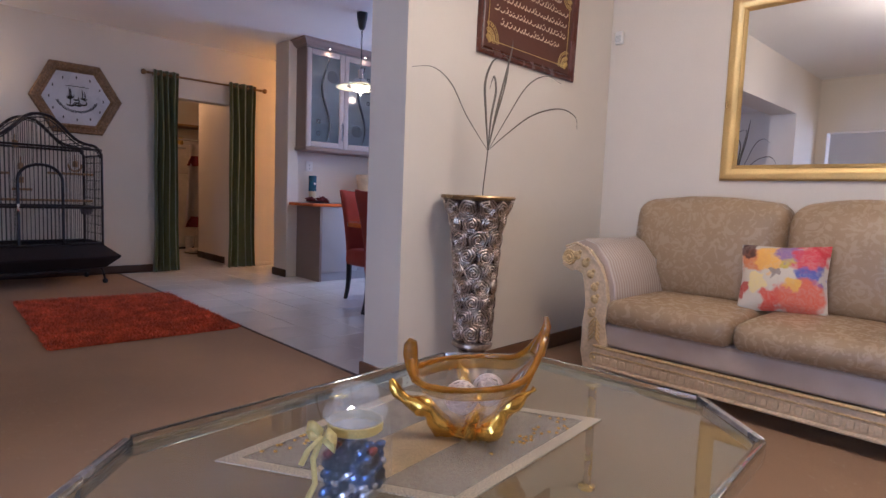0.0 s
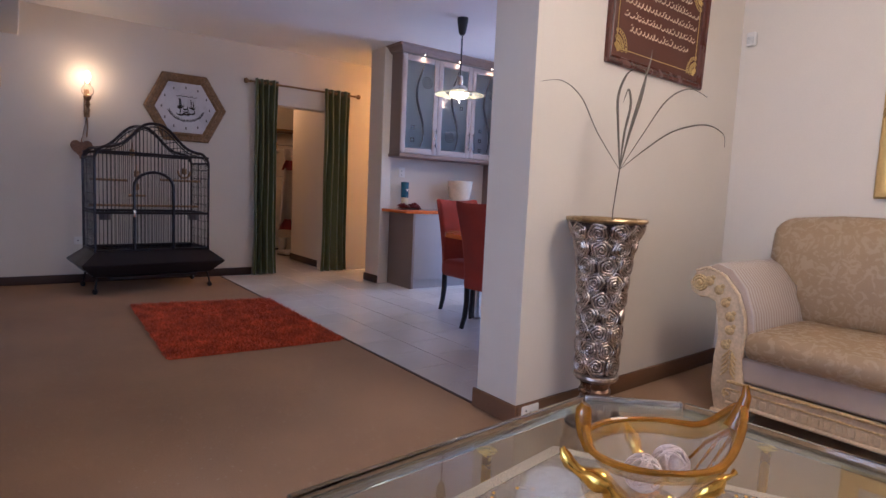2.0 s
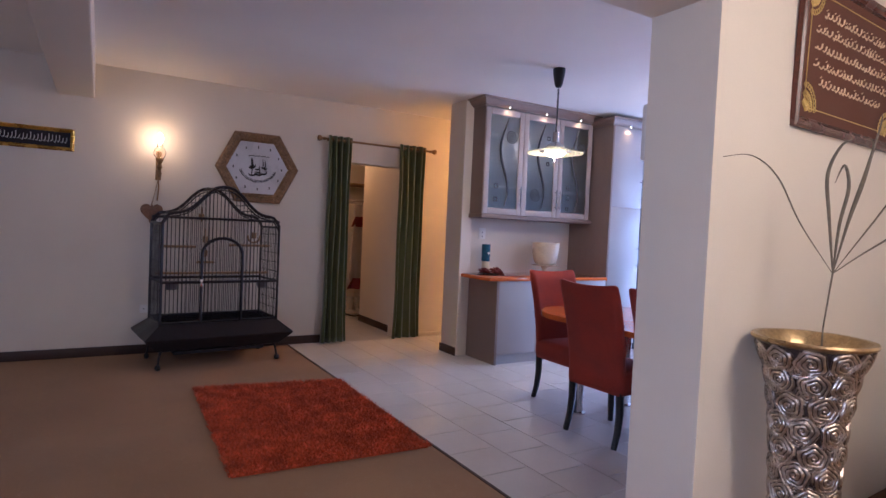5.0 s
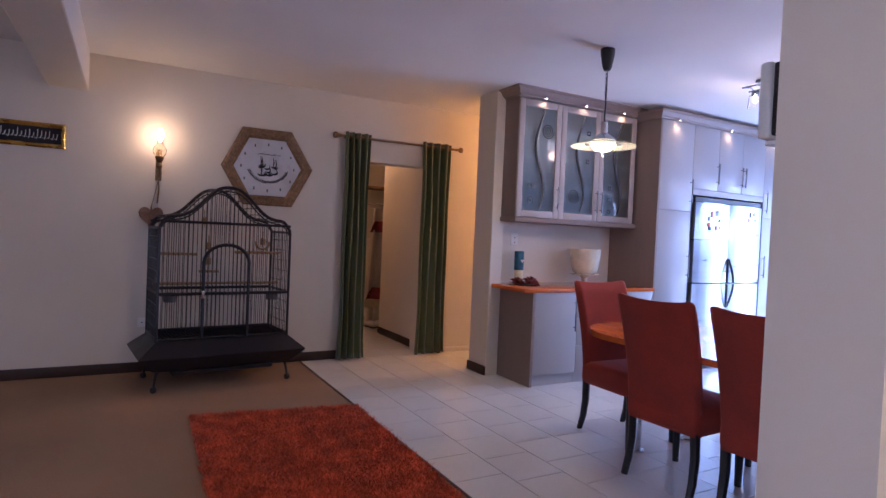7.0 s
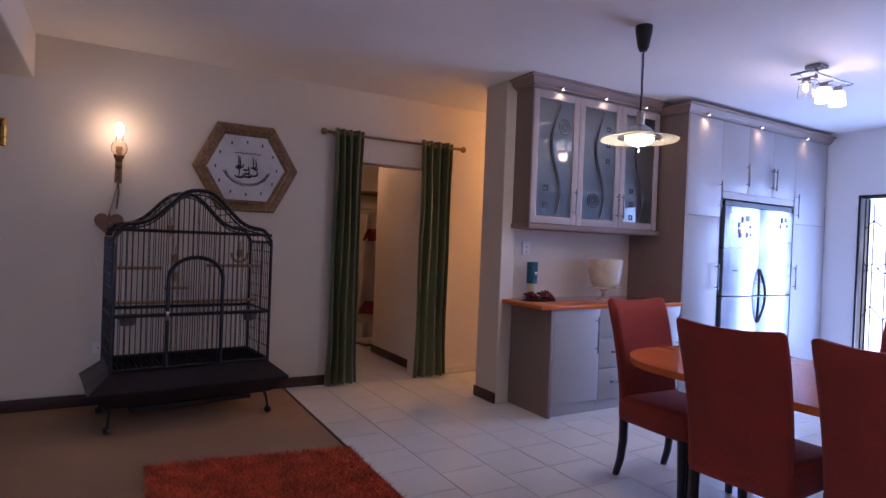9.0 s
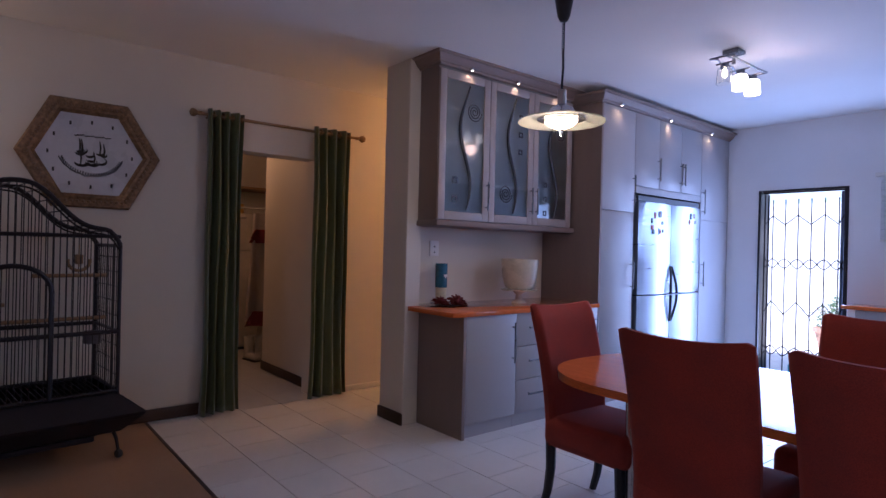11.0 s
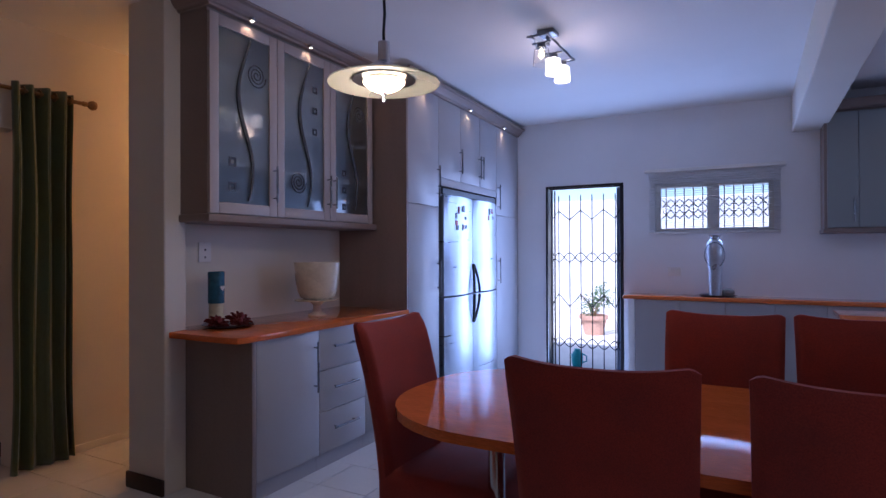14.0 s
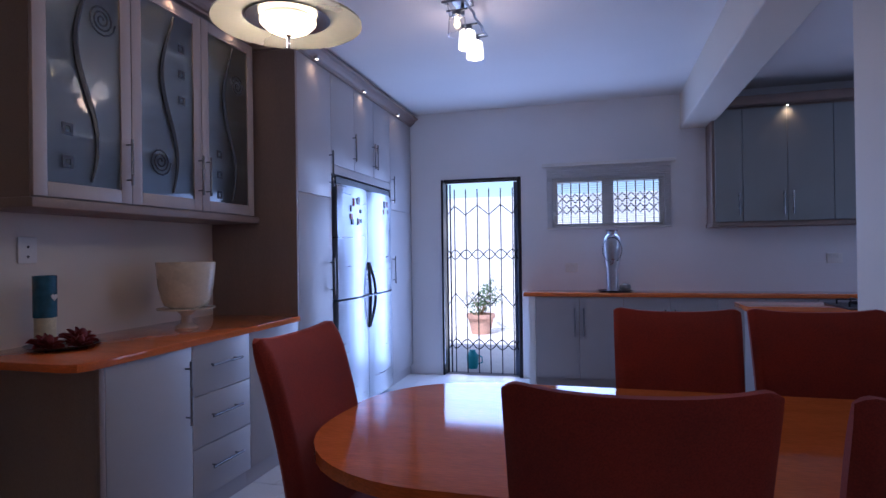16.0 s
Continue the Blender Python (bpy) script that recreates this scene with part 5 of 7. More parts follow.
def quad(a, b, c, d, z0, z1):
    return prism([(p.x, p.y) for p in (a, b, c, d)], z0, z1)


def inner(u, v):
    return C0.lerp(C3, u).lerp(C1.lerp(C2, u), v)


part("cloth", quad(inner(0.06, 0.05), inner(0.06, 0.95), inner(0.94, 0.95), inner(0.94, 0.05), 0.001, 0.002), LACE, run, smooth=False)
for a in (((0, 0), (0, 1), (0.06, 1), (0.06, 0)), ((0.94, 0), (0.94, 1), (1, 1), (1, 0)), ((0.06, 0), (0.06, 0.05), (0.94, 0.05), (0.94, 0)), ((0.06, 0.95), (0.06, 1), (0.94, 1), (0.94, 0.95))):
    part("border", quad(*[inner(*q) for q in a], 0.001, 0.004), TRIM, run, smooth=False)
part("stripe", quad(inner(0.36, 0.05), inner(0.36, 0.95), inner(0.64, 0.95), inner(0.64, 0.05), 0.0022, 0.003), material("gold_sheer_band", (0.50, 0.38, 0.22), 0.45, 0.2, grain=200, vary=0.5, stretch=(1, 8, 1)), run, smooth=False)
rnd = random.Random(9)
sequin_mesh = mesh_of(lathe([(0.0, 0.003), (0.0045, 0.0025), (0.005, 0.0), (0.0, 0.0)], 6), True)
sequin_mesh.materials.append(GOLD)
for k in range(60):
    u, v = (rnd.gauss(0.15, 0.05), 0.32 + rnd.gauss(0, 0.12)) if k < 34 else (rnd.gauss(0.85, 0.04), 0.72 + rnd.gauss(0, 0.12))
    p = inner(min(0.93, max(0.07, u)), min(0.93, max(0.07, v)))
    ob = new("sequin", sequin_mesh)
    ob.parent = run
    ob.matrix_basis = Matrix.Translation((p.x, p.y, 0.002))

# amber glass bowl in a gilded stand
AMBER = glass("amber_glass", (1.0, 0.66, 0.20), 0.02, 1.45)
ROSEGLASS = glass("smoky_clear_glass", (0.93, 0.84, 0.76), 0.02, 1.4)
bowl = thing("glass_bowl", "amber-rimmed art glass bowl with horns in gilded stand", "bowl", pose(-0.36, 1.22, TZ + 0.005, 0, 0, 45))
# local x runs from the short horn to the long horn
shell = bmesh.new()
NA, NR = 64, 12
vv = {}


def rim_at(a):
    """Radius and height of the rim by angle: a long horn at 0, a short one at 180 degrees."""
    c = math.cos(a)
    long_h, short_h = max(0.0, c) ** 9, max(0.0, -c) ** 40
    return 0.148 * (1 + 0.09 * abs(c)) + 0.018 * long_h + 0.004 * short_h, 0.158 + 0.012 * c + 0.095 * long_h + 0.045 * short_h


for i in range(NA):
    a = 2 * math.pi * i / NA
    R, H = rim_at(a)
    for k in range(NR + 1):
        t = k / NR
        r = 0.06 + (R - 0.06) * t ** 0.85
        zz = 0.026 + (H - 0.026) * t ** 1.5
        vv[i, k] = shell.verts.new((r * math.cos(a), r * math.sin(a), zz))
band = bmesh.new()
bv = {}
for i in range(NA):
    for k in range(10, NR + 1):
        bv[i, k] = band.verts.new(vv[i, k].co)
for i in range(NA):
    j = (i + 1) % NA
    for k in range(NR):
        if k < 10:
            shell.faces.new((vv[i, k], vv[j, k], vv[j, k + 1], vv[i, k + 1]))
        else:
            band.faces.new((bv[i, k], bv[j, k], bv[j, k + 1], bv[i, k + 1]))
shell.faces.new([vv[i, 0] for i in range(NA)][::-1])
for i in range(NA):
    for k in range(11, NR + 1):
        shell.verts.remove(vv[i, k])
THIN = material("thin_clear_glass", (0.80, 0.70, 0.60), 0.08, vary=0.0, patch_vary=0.0, bump=0.0, rough_vary=0.03)
shader(THIN).inputs["Alpha"].default_value = 0.16
GILDED = material("bright_gilding", (0.80, 0.50, 0.09), 0.17, 0.95, grain=50, vary=0.2, patch=14, patch_vary=0.3, bump=0.3, bump_size=0.003)
AMBERTHIN = material("thin_amber_glass", (0.52, 0.27, 0.03), 0.05, vary=0.1, patch=12, patch_vary=0.2, bump=0.1, rough_vary=0.03)
shader(AMBERTHIN).inputs["Alpha"].default_value = 0.42
for nm, b_, mt, lb in (("shell", shell, THIN, "smoky clear glass shell"), ("amber_band", band, AMBERTHIN, "amber glass band below the rim")):
    bs = part(nm, b_, mt, bowl, lb)
    so = bs.modifiers.new("thick", "SOLIDIFY")
    so.thickness = 0.005
    bs.visible_shadow = False
AMBERRIM = material("amber_rim_glass", (0.55, 0.24, 0.02), 0.05, vary=0.15, patch=14, patch_vary=0.25, bump=0.0, rough_vary=0.03)
shader(AMBERRIM).inputs["Transmission Weight"].default_value = 0.45
rim_pts = []
for i in range(NA):
    a = 2 * math.pi * i / NA
    R, H = rim_at(a)
    rim_pts.append((R * math.cos(a), R * math.sin(a), H))
part("rim", tube(rim_pts, [0.0065 + 0.003 * abs(math.cos(2 * math.pi * i / NA)) for i in range(NA)], 8, True), AMBERRIM, bowl, "amber glass rim")
part("horn", tube([(0.165, 0, 0.215), (0.178, 0, 0.255), (0.186, 0, 0.290), (0.183, 0, 0.315)], [0.022, 0.016, 0.011, 0.006], 10), AMBERRIM, bowl, "long amber horn")
part("horn", tube([(-0.150, 0, 0.125), (-0.164, 0, 0.165), (-0.168, 0, 0.20), (-0.168, 0, 0.222), (-0.163, 0, 0.236)], [0.012, 0.017, 0.020, 0.019, 0.012], 12), AMBERRIM, bowl, "short amber horn")
# ribs of drawn glass running up to the long horn
for k in range(5):
    a = radians(-28 + 14 * k)
    R, H = rim_at(a)
    part("rib", tube([(0.10 * math.cos(a * 1.5), 0.10 * math.sin(a * 1.5), 0.075), ((R - 0.018) * math.cos(a), (R - 0.018) * math.sin(a), H * 0.72), (0.166, 0.010 * (k - 2), 0.20), (0.181, 0.003 * (k - 2), 0.265)], [0.002, 0.0045, 0.006, 0.004], 6), AMBERRIM, bowl, "drawn amber rib")
for a0, swing, top, reach in ((212, -26, 0.135, 0.215), (285, 50, 0.150, 0.165), (75, 30, 0.13, 0.16), (262, 10, 0.10, 0.128)):
    pts, rad = [], []
    for k in range(15):
        t = k / 14
        a = radians(a0 + swing * t)
        r = 0.058 + (reach - 0.058) * t ** 1.05 + 0.006 * math.sin(9 * t)
        pts.append((r * math.cos(a), r * math.sin(a), 0.014 + (top - 0.014) * t ** 1.25 + 0.010 * math.sin(8 * t + a0)))
        rad.append((0.027 * math.sin(math.pi * (0.28 + 0.66 * t)) + 0.005 * math.sin(17 * t + a0)) * (0.62 if top < 0.11 else 1.0))
    bm = tube(pts, rad, 12)
    for v in bm.verts:
        v.co += noise.noise_vector(v.co * 45) * 0.006
    part("stand_branch", bm, GILDED, bowl, "gilded leafy branch")
part("stand_foot", lathe([(0.0, 0.0), (0.07, 0.0), (0.078, 0.008), (0.066, 0.022), (0.05, 0.03), (0.0, 0.03)], 28), GILDED, bowl)
RATTAN = material("pale_rattan", (0.82, 0.71, 0.66), 0.7, grain=200, vary=0.1)
for x, y, z in ((-0.030, -0.030, 0.098), (0.042, 0.022, 0.104)):
    M = Matrix.Translation((-0.36, 1.22, TZ + 0.005)) @ pose(0, 0, 0, 0, 0, 45) @ Matrix.Translation((x, y, z))
    ball = None
    for k in range(16):
        th, ph = rnd.uniform(0, math.pi), rnd.uniform(0, 2 * math.pi)
        Q = Euler((th, ph, rnd.uniform(0, 6))).to_matrix()
        off = rnd.uniform(-0.022, 0.022)
        r = math.sqrt(0.042 ** 2 - off ** 2)
        b = tube([Q @ Vector((r * math.cos(j * math.pi / 9), r * math.sin(j * math.pi / 9), off)) for j in range(18)], 0.0022, 5, True)
        ball = join(ball, b) if ball else b
    ball = join(ball, lathe([(0.0, -0.03), (0.021, -0.021), (0.03, 0.0), (0.021, 0.021), (0.0, 0.03)], 16))
    solid("rattan_ball", ball, RATTAN, "pale pink woven rattan ball in the glass bowl", "ornament", "rattan balls in the bowl", m=M)

# glass jar with a yellow bow and dark sweets
JARG = material("jar_glass", (0.70, 0.76, 0.82), 0.03, vary=0.0, patch_vary=0.0, bump=0.0, rough_vary=0.02)
shader(JARG).inputs["Alpha"].default_value = 0.11
LIDG = material("lid_glass", (0.78, 0.82, 0.86), 0.04, vary=0.0, patch_vary=0.0, bump=0.0, rough_vary=0.02)
shader(LIDG).inputs["Alpha"].default_value = 0.20
jar = thing("glass_jar", "square glass jar with lid, yellow ribbon bow and dark sweets", "jar", pose(-0.290, 0.795, TZ + 0.004, 0, 0, 30) @ Matrix.Scale(1.1, 4))
jb = part("body", box(-0.058, 0.058, -0.058, 0.058, 0.002, 0.125, 0.014, 3), JARG, jar, "clear glass body")
jb.visible_shadow = False
jn = part("neck", lathe([(0.045, 0.12), (0.048, 0.128), (0.048, 0.14), (0.052, 0.142), (0.052, 0.148), (0.0, 0.148)], 32), LIDG, jar)
lid = part("lid", lathe([(0.0, 0.148), (0.058, 0.148), (0.062, 0.155), (0.058, 0.166), (0.040, 0.172), (0.036, 0.178), (0.044, 0.188), (0.044, 0.198), (0.036, 0.204), (0.0, 0.205)], 32), LIDG, jar, "heavy clear glass lid")
lid.visible_shadow = False
SATIN = material("yellow_satin", (0.66, 0.54, 0.20), 0.35, grain=200, vary=0.1)
part("ribbon", lathe([(0.049, 0.124), (0.0515, 0.126), (0.0515, 0.140), (0.049, 0.142)], 32), SATIN, jar, "yellow satin ribbon")


def loop(side, drop):
    pts = [(side * 0.004, 0, 0), (side * 0.03, -0.012, 0.018), (side * 0.058, -0.008, 0.012 - drop), (side * 0.05, 0.0, -0.014 - drop), (side * 0.006, -0.004, -0.004)]
    bm = bmesh.new()
    a = [bm.verts.new((x, y, z + 0.012)) for x, y, z in pts]
    b = [bm.verts.new((x, y - 0.006, z - 0.012)) for x, y, z in pts]
    for i in range(len(pts) - 1):
        bm.faces.new((a[i], a[i + 1], b[i + 1], b[i]))
    return bm


for sdir in (-1, 1):
    o = part("bow_loop", moved(loop(sdir, 0.006), pose(-0.034, -0.056, 0.130, 0, 0, -25) @ Matrix.Scale(0.72, 4)), SATIN, jar)
    mo = o.modifiers.new("thick", "SOLIDIFY")
    mo.thickness = 0.0016
for pts in ([(-0.036, -0.060, 0.128), (-0.050, -0.066, 0.085), (-0.046, -0.064, 0.04), (-0.062, -0.066, 0.004)], [(-0.034, -0.060, 0.128), (-0.06, -0.066, 0.10), (-0.074, -0.066, 0.07)]):
    bm = bmesh.new()
    a = [bm.verts.new((x - 0.006, y, z)) for x, y, z in pts]
    b = [bm.verts.new((x + 0.006, y - 0.003, z)) for x, y, z in pts]
    for i in range(len(pts) - 1):
        bm.faces.new((a[i], a[i + 1], b[i + 1], b[i]))
    o = part("bow_tail", bm, SATIN, jar)
    mo = o.modifiers.new("thick", "SOLIDIFY")
    mo.thickness = 0.0016
SWEET = [material("blue_foil", (0.10, 0.16, 0.36), 0.2, 0.8), material("dark_foil", (0.03, 0.025, 0.04), 0.25, 0.7), material("white_foil", (0.6, 0.62, 0.7), 0.2, 0.8), material("red_foil", (0.3, 0.06, 0.04), 0.25, 0.7)]
sweet_meshes = []
for mt in SWEET:
    me = mesh_of(tube([(-0.0145, 0, 0), (-0.010, 0, 0), (-0.004, 0, 0), (0.004, 0, 0), (0.010, 0, 0), (0.0145, 0, 0)], [0.003, 0.0075, 0.0095, 0.0095, 0.0075, 0.003], 8), True)
    me.materials.append(mt)
    sweet_meshes.append(me)
for layer in range(5):
    for i in range(5):
        for k in range(5):
            if layer == 4 and (i + k) % 2:
                continue
            ob = new("sweet", sweet_meshes[rnd.choice((0, 2, 0, 1, 2)) if layer < 3 else rnd.choice((0, 1, 1, 3))])
            ob.parent = jar
            ob.matrix_basis = Matrix.Translation((-0.036 + 0.018 * i + rnd.uniform(-0.003, 0.003), -0.036 + 0.018 * k + rnd.uniform(-0.003, 0.003), 0.014 + 0.0175 * layer)) @ pose(0, 0, 0, 0, rnd.uniform(25, 50) * (1 if layer % 2 else -1), rnd.uniform(-25, 25) + 90 * (layer % 2))

# ---- west wall: curtains, clock, lamp, cage, panel ----
def curtain(y0, y1, folds, sway, seed):
    ob = thing("curtain", "long green satin curtain hanging from the bronze rod", "curtain", group="curtains at the doorway")
    bm = bmesh.new()
    rnd = random.Random(seed)
    nu, nz = folds * 10, 26
    g = []
    ph = [rnd.uniform(-0.4, 0.4) for _ in range(folds + 1)]
    for k in range(nz + 1):
        w = k / nz
        z = 0.012 + 2.325 * w
        rowv = []
        for i in range(nu + 1):
            u = i / nu
            ang = 2 * math.pi * folds * u + ph[int(u * folds)] * (1 - w) * 0.8
            amp = 0.034 + 0.016 * (1 - w) * math.sin(5 * u + seed)
            waist = 1.0 - 0.10 * math.sin(math.pi * min(1.0, w * 1.1)) + sway * (1 - w) ** 2
            y = (y0 + y1) / 2 + (u - 0.5) * (y1 - y0) * waist + 0.006 * math.sin(9 * w + 4 * u)
            x = WX + 0.085 + amp * math.sin(ang) + 0.008 * math.sin(6 * w + 8 * u + seed)
            rowv.append(bm.verts.new((x, y, z)))
        g.append(rowv)
    for k in range(nz):
        for i in range(nu):
            bm.faces.new((g[k][i], g[k][i + 1], g[k + 1][i + 1], g[k + 1][i]))
    c = part("cloth", bm, GREEN, ob)
    m = c.modifiers.new("thick", "SOLIDIFY")
    m.thickness = 0.002
    for k in range(folds * 2):
        y = y0 + (y1 - y0) * (k + 0.5) / (folds * 2)
        part("eyelet", moved(lathe([(0.020, -0.003), (0.027, -0.003), (0.027, 0.003), (0.020, 0.003), (0.020, -0.003)], 16), pose(WX + 0.085, y, 2.295, 90)), BRONZE, ob, "bronze eyelet ring")
    return ob


curtain(2.32, 2.60, 4, 0.10, 1)
curtain(3.20, 3.56, 4, 0.06, 2)
rod = thing("curtain_rod", "bronze curtain rod with ball finials on wall brackets", "curtain rod")
part("rod", tube(((WX + 0.085, 2.28, 2.295), (WX + 0.085, 3.62, 2.295)), 0.0125, 14), BRONZE, rod)
for y, s in ((2.28, -1), (3.62, 1)):
    part("finial", moved(lathe([(0.0, 0.0), (0.016, 0.0), (0.016, 0.02), (0.012, 0.028), (0.026, 0.045), (0.032, 0.062), (0.026, 0.08), (0.0, 0.09)], 18), pose(WX + 0.085, y, 2.295, -90 * s)), BRONZE, rod)
    part("bracket", tube(((WX, y - s * 0.06, 2.285), (WX + 0.085, y - s * 0.06, 2.285)), 0.008, 8), BRONZE, rod)

# hexagonal clock
CLOCKFRAME = material("aged_gilt_frame", (0.235, 0.145, 0.075), 0.42, 0.45, grain=45, vary=0.35, patch=9, patch_vary=0.25, bump=0.6, bump_size=0.004)
DIAL = material("pale_blue_dial", (0.60, 0.60, 0.64), 0.3, grain=40, vary=0.03)
INK = material("black_ink", (0.02, 0.017, 0.015), 0.5)
clock = thing("wall_clock", "hexagonal wall clock with gilt frame and black script dial", "clock", pose(WX, 1.58, 1.905, 0, 0, 0))
HX = [(-0.43, -0.01), (-0.245, 0.365), (0.215, 0.365), (0.43, 0.01), (0.235, -0.365), (-0.225, -0.365)]


def hexring(prof):
    bm = bmesh.new()
    rows = []
    for q, hgt in prof:
        rows.append([bm.verts.new((hgt, y * q, z * q)) for y, z in HX])
    for a, b in zip(rows, rows[1:]):
        for i in range(6):
            j = (i + 1) % 6
            bm.faces.new((a[i], a[j], b[j], b[i]))
    return bm


part("frame", hexring([(1.0, 0.0), (1.0, 0.03), (0.97, 0.045), (0.91, 0.04), (0.85, 0.03), (0.80, 0.034), (0.765, 0.02), (0.74, 0.012)]), CLOCKFRAME, clock, smooth=False)
part("dial", moved(prism([(y * 0.77, z * 0.77) for y, z in HX], 0.003, 0.010), YZ), DIAL, clock, "pale dial", smooth=False)
bead_mesh = mesh_of(lathe([(0.0, 0.010), (0.008, 0.008), (0.012, 0.0)], 8), True)
bead_mesh.materials.append(CLOCKFRAME)
for i in range(6):
    a, b = HX[i], HX[(i + 1) % 6]
    n = 12
    for k in range(n):
        y, z = (a[0] + (b[0] - a[0]) * (k + 0.5) / n) * 0.88, (a[1] + (b[1] - a[1]) * (k + 0.5) / n) * 0.88
        ob = new("bead", bead_mesh)
        ob.parent = clock
        ob.matrix_basis = Matrix.Translation((0.034, y, z)) @ pose(0, 0, 0, 0, 90, 0)
for k in range(12):
    a = radians(90 - 30 * k)
    r = 0.255 if k % 6 else 0.24
    y, z = r * math.cos(a) * 0.98, r * math.sin(a) * 0.92
    part("numeral", box(0.0105, 0.0125, y - 0.006, y + 0.006, z - 0.013, z + 0.013, 0.001, 1), INK, clock)
rnd = random.Random(21)
script = None
for k in range(12):
    cy0, cz0, q = rnd.uniform(-0.10, 0.10), rnd.uniform(-0.06, 0.05), rnd.uniform(0.018, 0.036)
    a0 = radians(rnd.uniform(170, 230))
    b = tube([(0.0115, cy0 + q * math.cos(a0 + 0.42 * j), cz0 + q * 0.7 * math.sin(a0 + 0.42 * j)) for j in range(9)], [0.002, 0.005, 0.008, 0.009, 0.009, 0.007, 0.005, 0.003, 0.002], 5)
    script = join(script, b) if script else b
    if k % 2:
        script = join(script, tube([(0.0115, cy0, cz0 - 0.02), (0.0115, cy0 + 0.004, cz0 + 0.03), (0.0115, cy0 - 0.003, cz0 + 0.075)], [0.004, 0.006, 0.003], 5))
part("script", script, INK, clock, "black brushed script")
arc = None
for k in range(30):
    a = radians(200 + 140 * k / 29)
    y, z = 0.19 * math.cos(a), 0.01 + 0.155 * math.sin(a)
    b = tube([(0.011, y - 0.010, z + 0.014), (0.012, y + 0.004, z + rnd.uniform(-0.012, 0.0)), (0.011, y + 0.010, z + 0.02)], 0.0042, 4)
    arc = join(arc, b) if arc else b
part("script", arc, material("grey_ink", (0.05, 0.05, 0.055), 0.5), clock, "curved line of fine script")
part("script", join(*[tube([(0.011, -0.10 + 0.02 * k, 0.125), (0.0115, -0.09 + 0.02 * k, 0.12 + 0.006 * (k % 3)), (0.011, -0.083 + 0.02 * k, 0.13)], 0.0034, 4) for k in range(11)]), INK, clock, "short line of fine script")

# wall lamp with a glass chimney
sc = thing("wall_lamp", "antique bronze wall lamp with glowing glass bulb and chimney", "wall lamp", Matrix.Translation((WX, 0.635, 0)))
part("back_plate", box(0.0, 0.015, -0.025, 0.025, 1.70, 1.98, 0.006, 2), BRONZE, sc)
part("arm", tube([(0.01, 0, 1.78), (0.07, 0, 1.75), (0.12, 0, 1.80), (0.12, 0, 1.85)], 0.010, 10), BRONZE, sc)
part("stem", lathe([(0.0, 1.72), (0.014, 1.73), (0.022, 1.76), (0.012, 1.79), (0.026, 1.82), (0.014, 1.85), (0.032, 1.88), (0.038, 1.90), (0.0, 1.90)], 18), BRONZE, sc, m=Matrix.Translation((0.12, 0, 0)))
g1 = part("glass_globe", lathe([(0.030, 1.90), (0.052, 1.93), (0.056, 1.96), (0.045, 1.99), (0.026, 2.01), (0.024, 2.05), (0.022, 2.05), (0.024, 2.01), (0.043, 1.988), (0.053, 1.96), (0.049, 1.932), (0.028, 1.905)], 24), glass("lamp_glass", (1.0, 0.93, 0.85), 0.15, 1.3), sc, "clear glass globe", m=Matrix.Translation((0.12, 0, 0)))
g1.visible_shadow = False
bb = part("bulb", lathe([(0.0, 2.03), (0.012, 2.04), (0.026, 2.075), (0.028, 2.11), (0.016, 2.14), (0.0, 2.15)], 20), glow("sconce_glow", (1.0, 0.72, 0.40), 9), sc, "glowing bulb", m=Matrix.Translation((0.12, 0, 0)))
bb.visible_shadow = False
part("cable", tube([(0.008, 0, 1.72), (0.008, 0.006, 1.62), (0.008, -0.004, 1.50)], 0.007, 6), BRONZE, sc)
heart = []
for k in range(28):
    t = 2 * math.pi * k / 28
    heart.append((0.0062 * 16 * math.sin(t) ** 3, 0.0066 * (13 * math.cos(t) - 5 * math.cos(2 * t) - 2 * math.cos(3 * t) - math.cos(4 * t))))
ht = thing("hanging_heart", "brown wicker heart hanging below the wall lamp", "ornament", Matrix.Translation((WX + 0.004, 0.585, 1.385)))
part("heart", moved(prism(heart, 0.0, 0.035, 0.012, 2), YZ), material("brown_wicker", (0.22, 0.12, 0.07), 0.7, grain=90, vary=0.35, bump=0.8, bump_size=0.004), ht)
part("string", tube([(0.018, 0.0, 0.08), (0.012, 0.03, 0.22), (0.012, 0.05, 0.33)], 0.003, 5), BRONZE, ht)

# small framed script panel
fp = thing("script_picture", "narrow gold-framed black picture with white script", "picture", pose(WX, -0.42, 2.0))
part("frame", frame_ring(-0.36, 0.36, -0.10, 0.10, [(0.0, 0.0), (0.0, 0.018), (0.012, 0.026), (0.026, 0.018), (0.034, 0.008)], 0, YZ), GOLD, fp)
part("panel", box(0.002, 0.007, -0.335, 0.335, -0.075, 0.075), material("black_velvet", (0.012, 0.012, 0.02), 0.8), fp, smooth=False)
rnd = random.Random(31)
wr = None
for k in range(22):
    y = -0.28 + 0.56 * k / 21
    b = tube([(0.008, y, -0.02), (0.009, y + 0.012, -0.02 - rnd.uniform(0, 0.015)), (0.009, y + 0.02, 0.0), (0.008, y + 0.02, rnd.uniform(0.01, 0.045))], 0.0032, 4)
    wr = join(wr, b) if wr else b
part("writing", wr, WHITE, fp, "white script")
ws = thing("wall_socket", "white double wall socket above the skirting", "socket", pose(WX, 0.56, 0.44))
part("plate", box(0, 0.010, -0.055, 0.055, -0.04, 0.04, 0.004, 2), WHITE, ws)
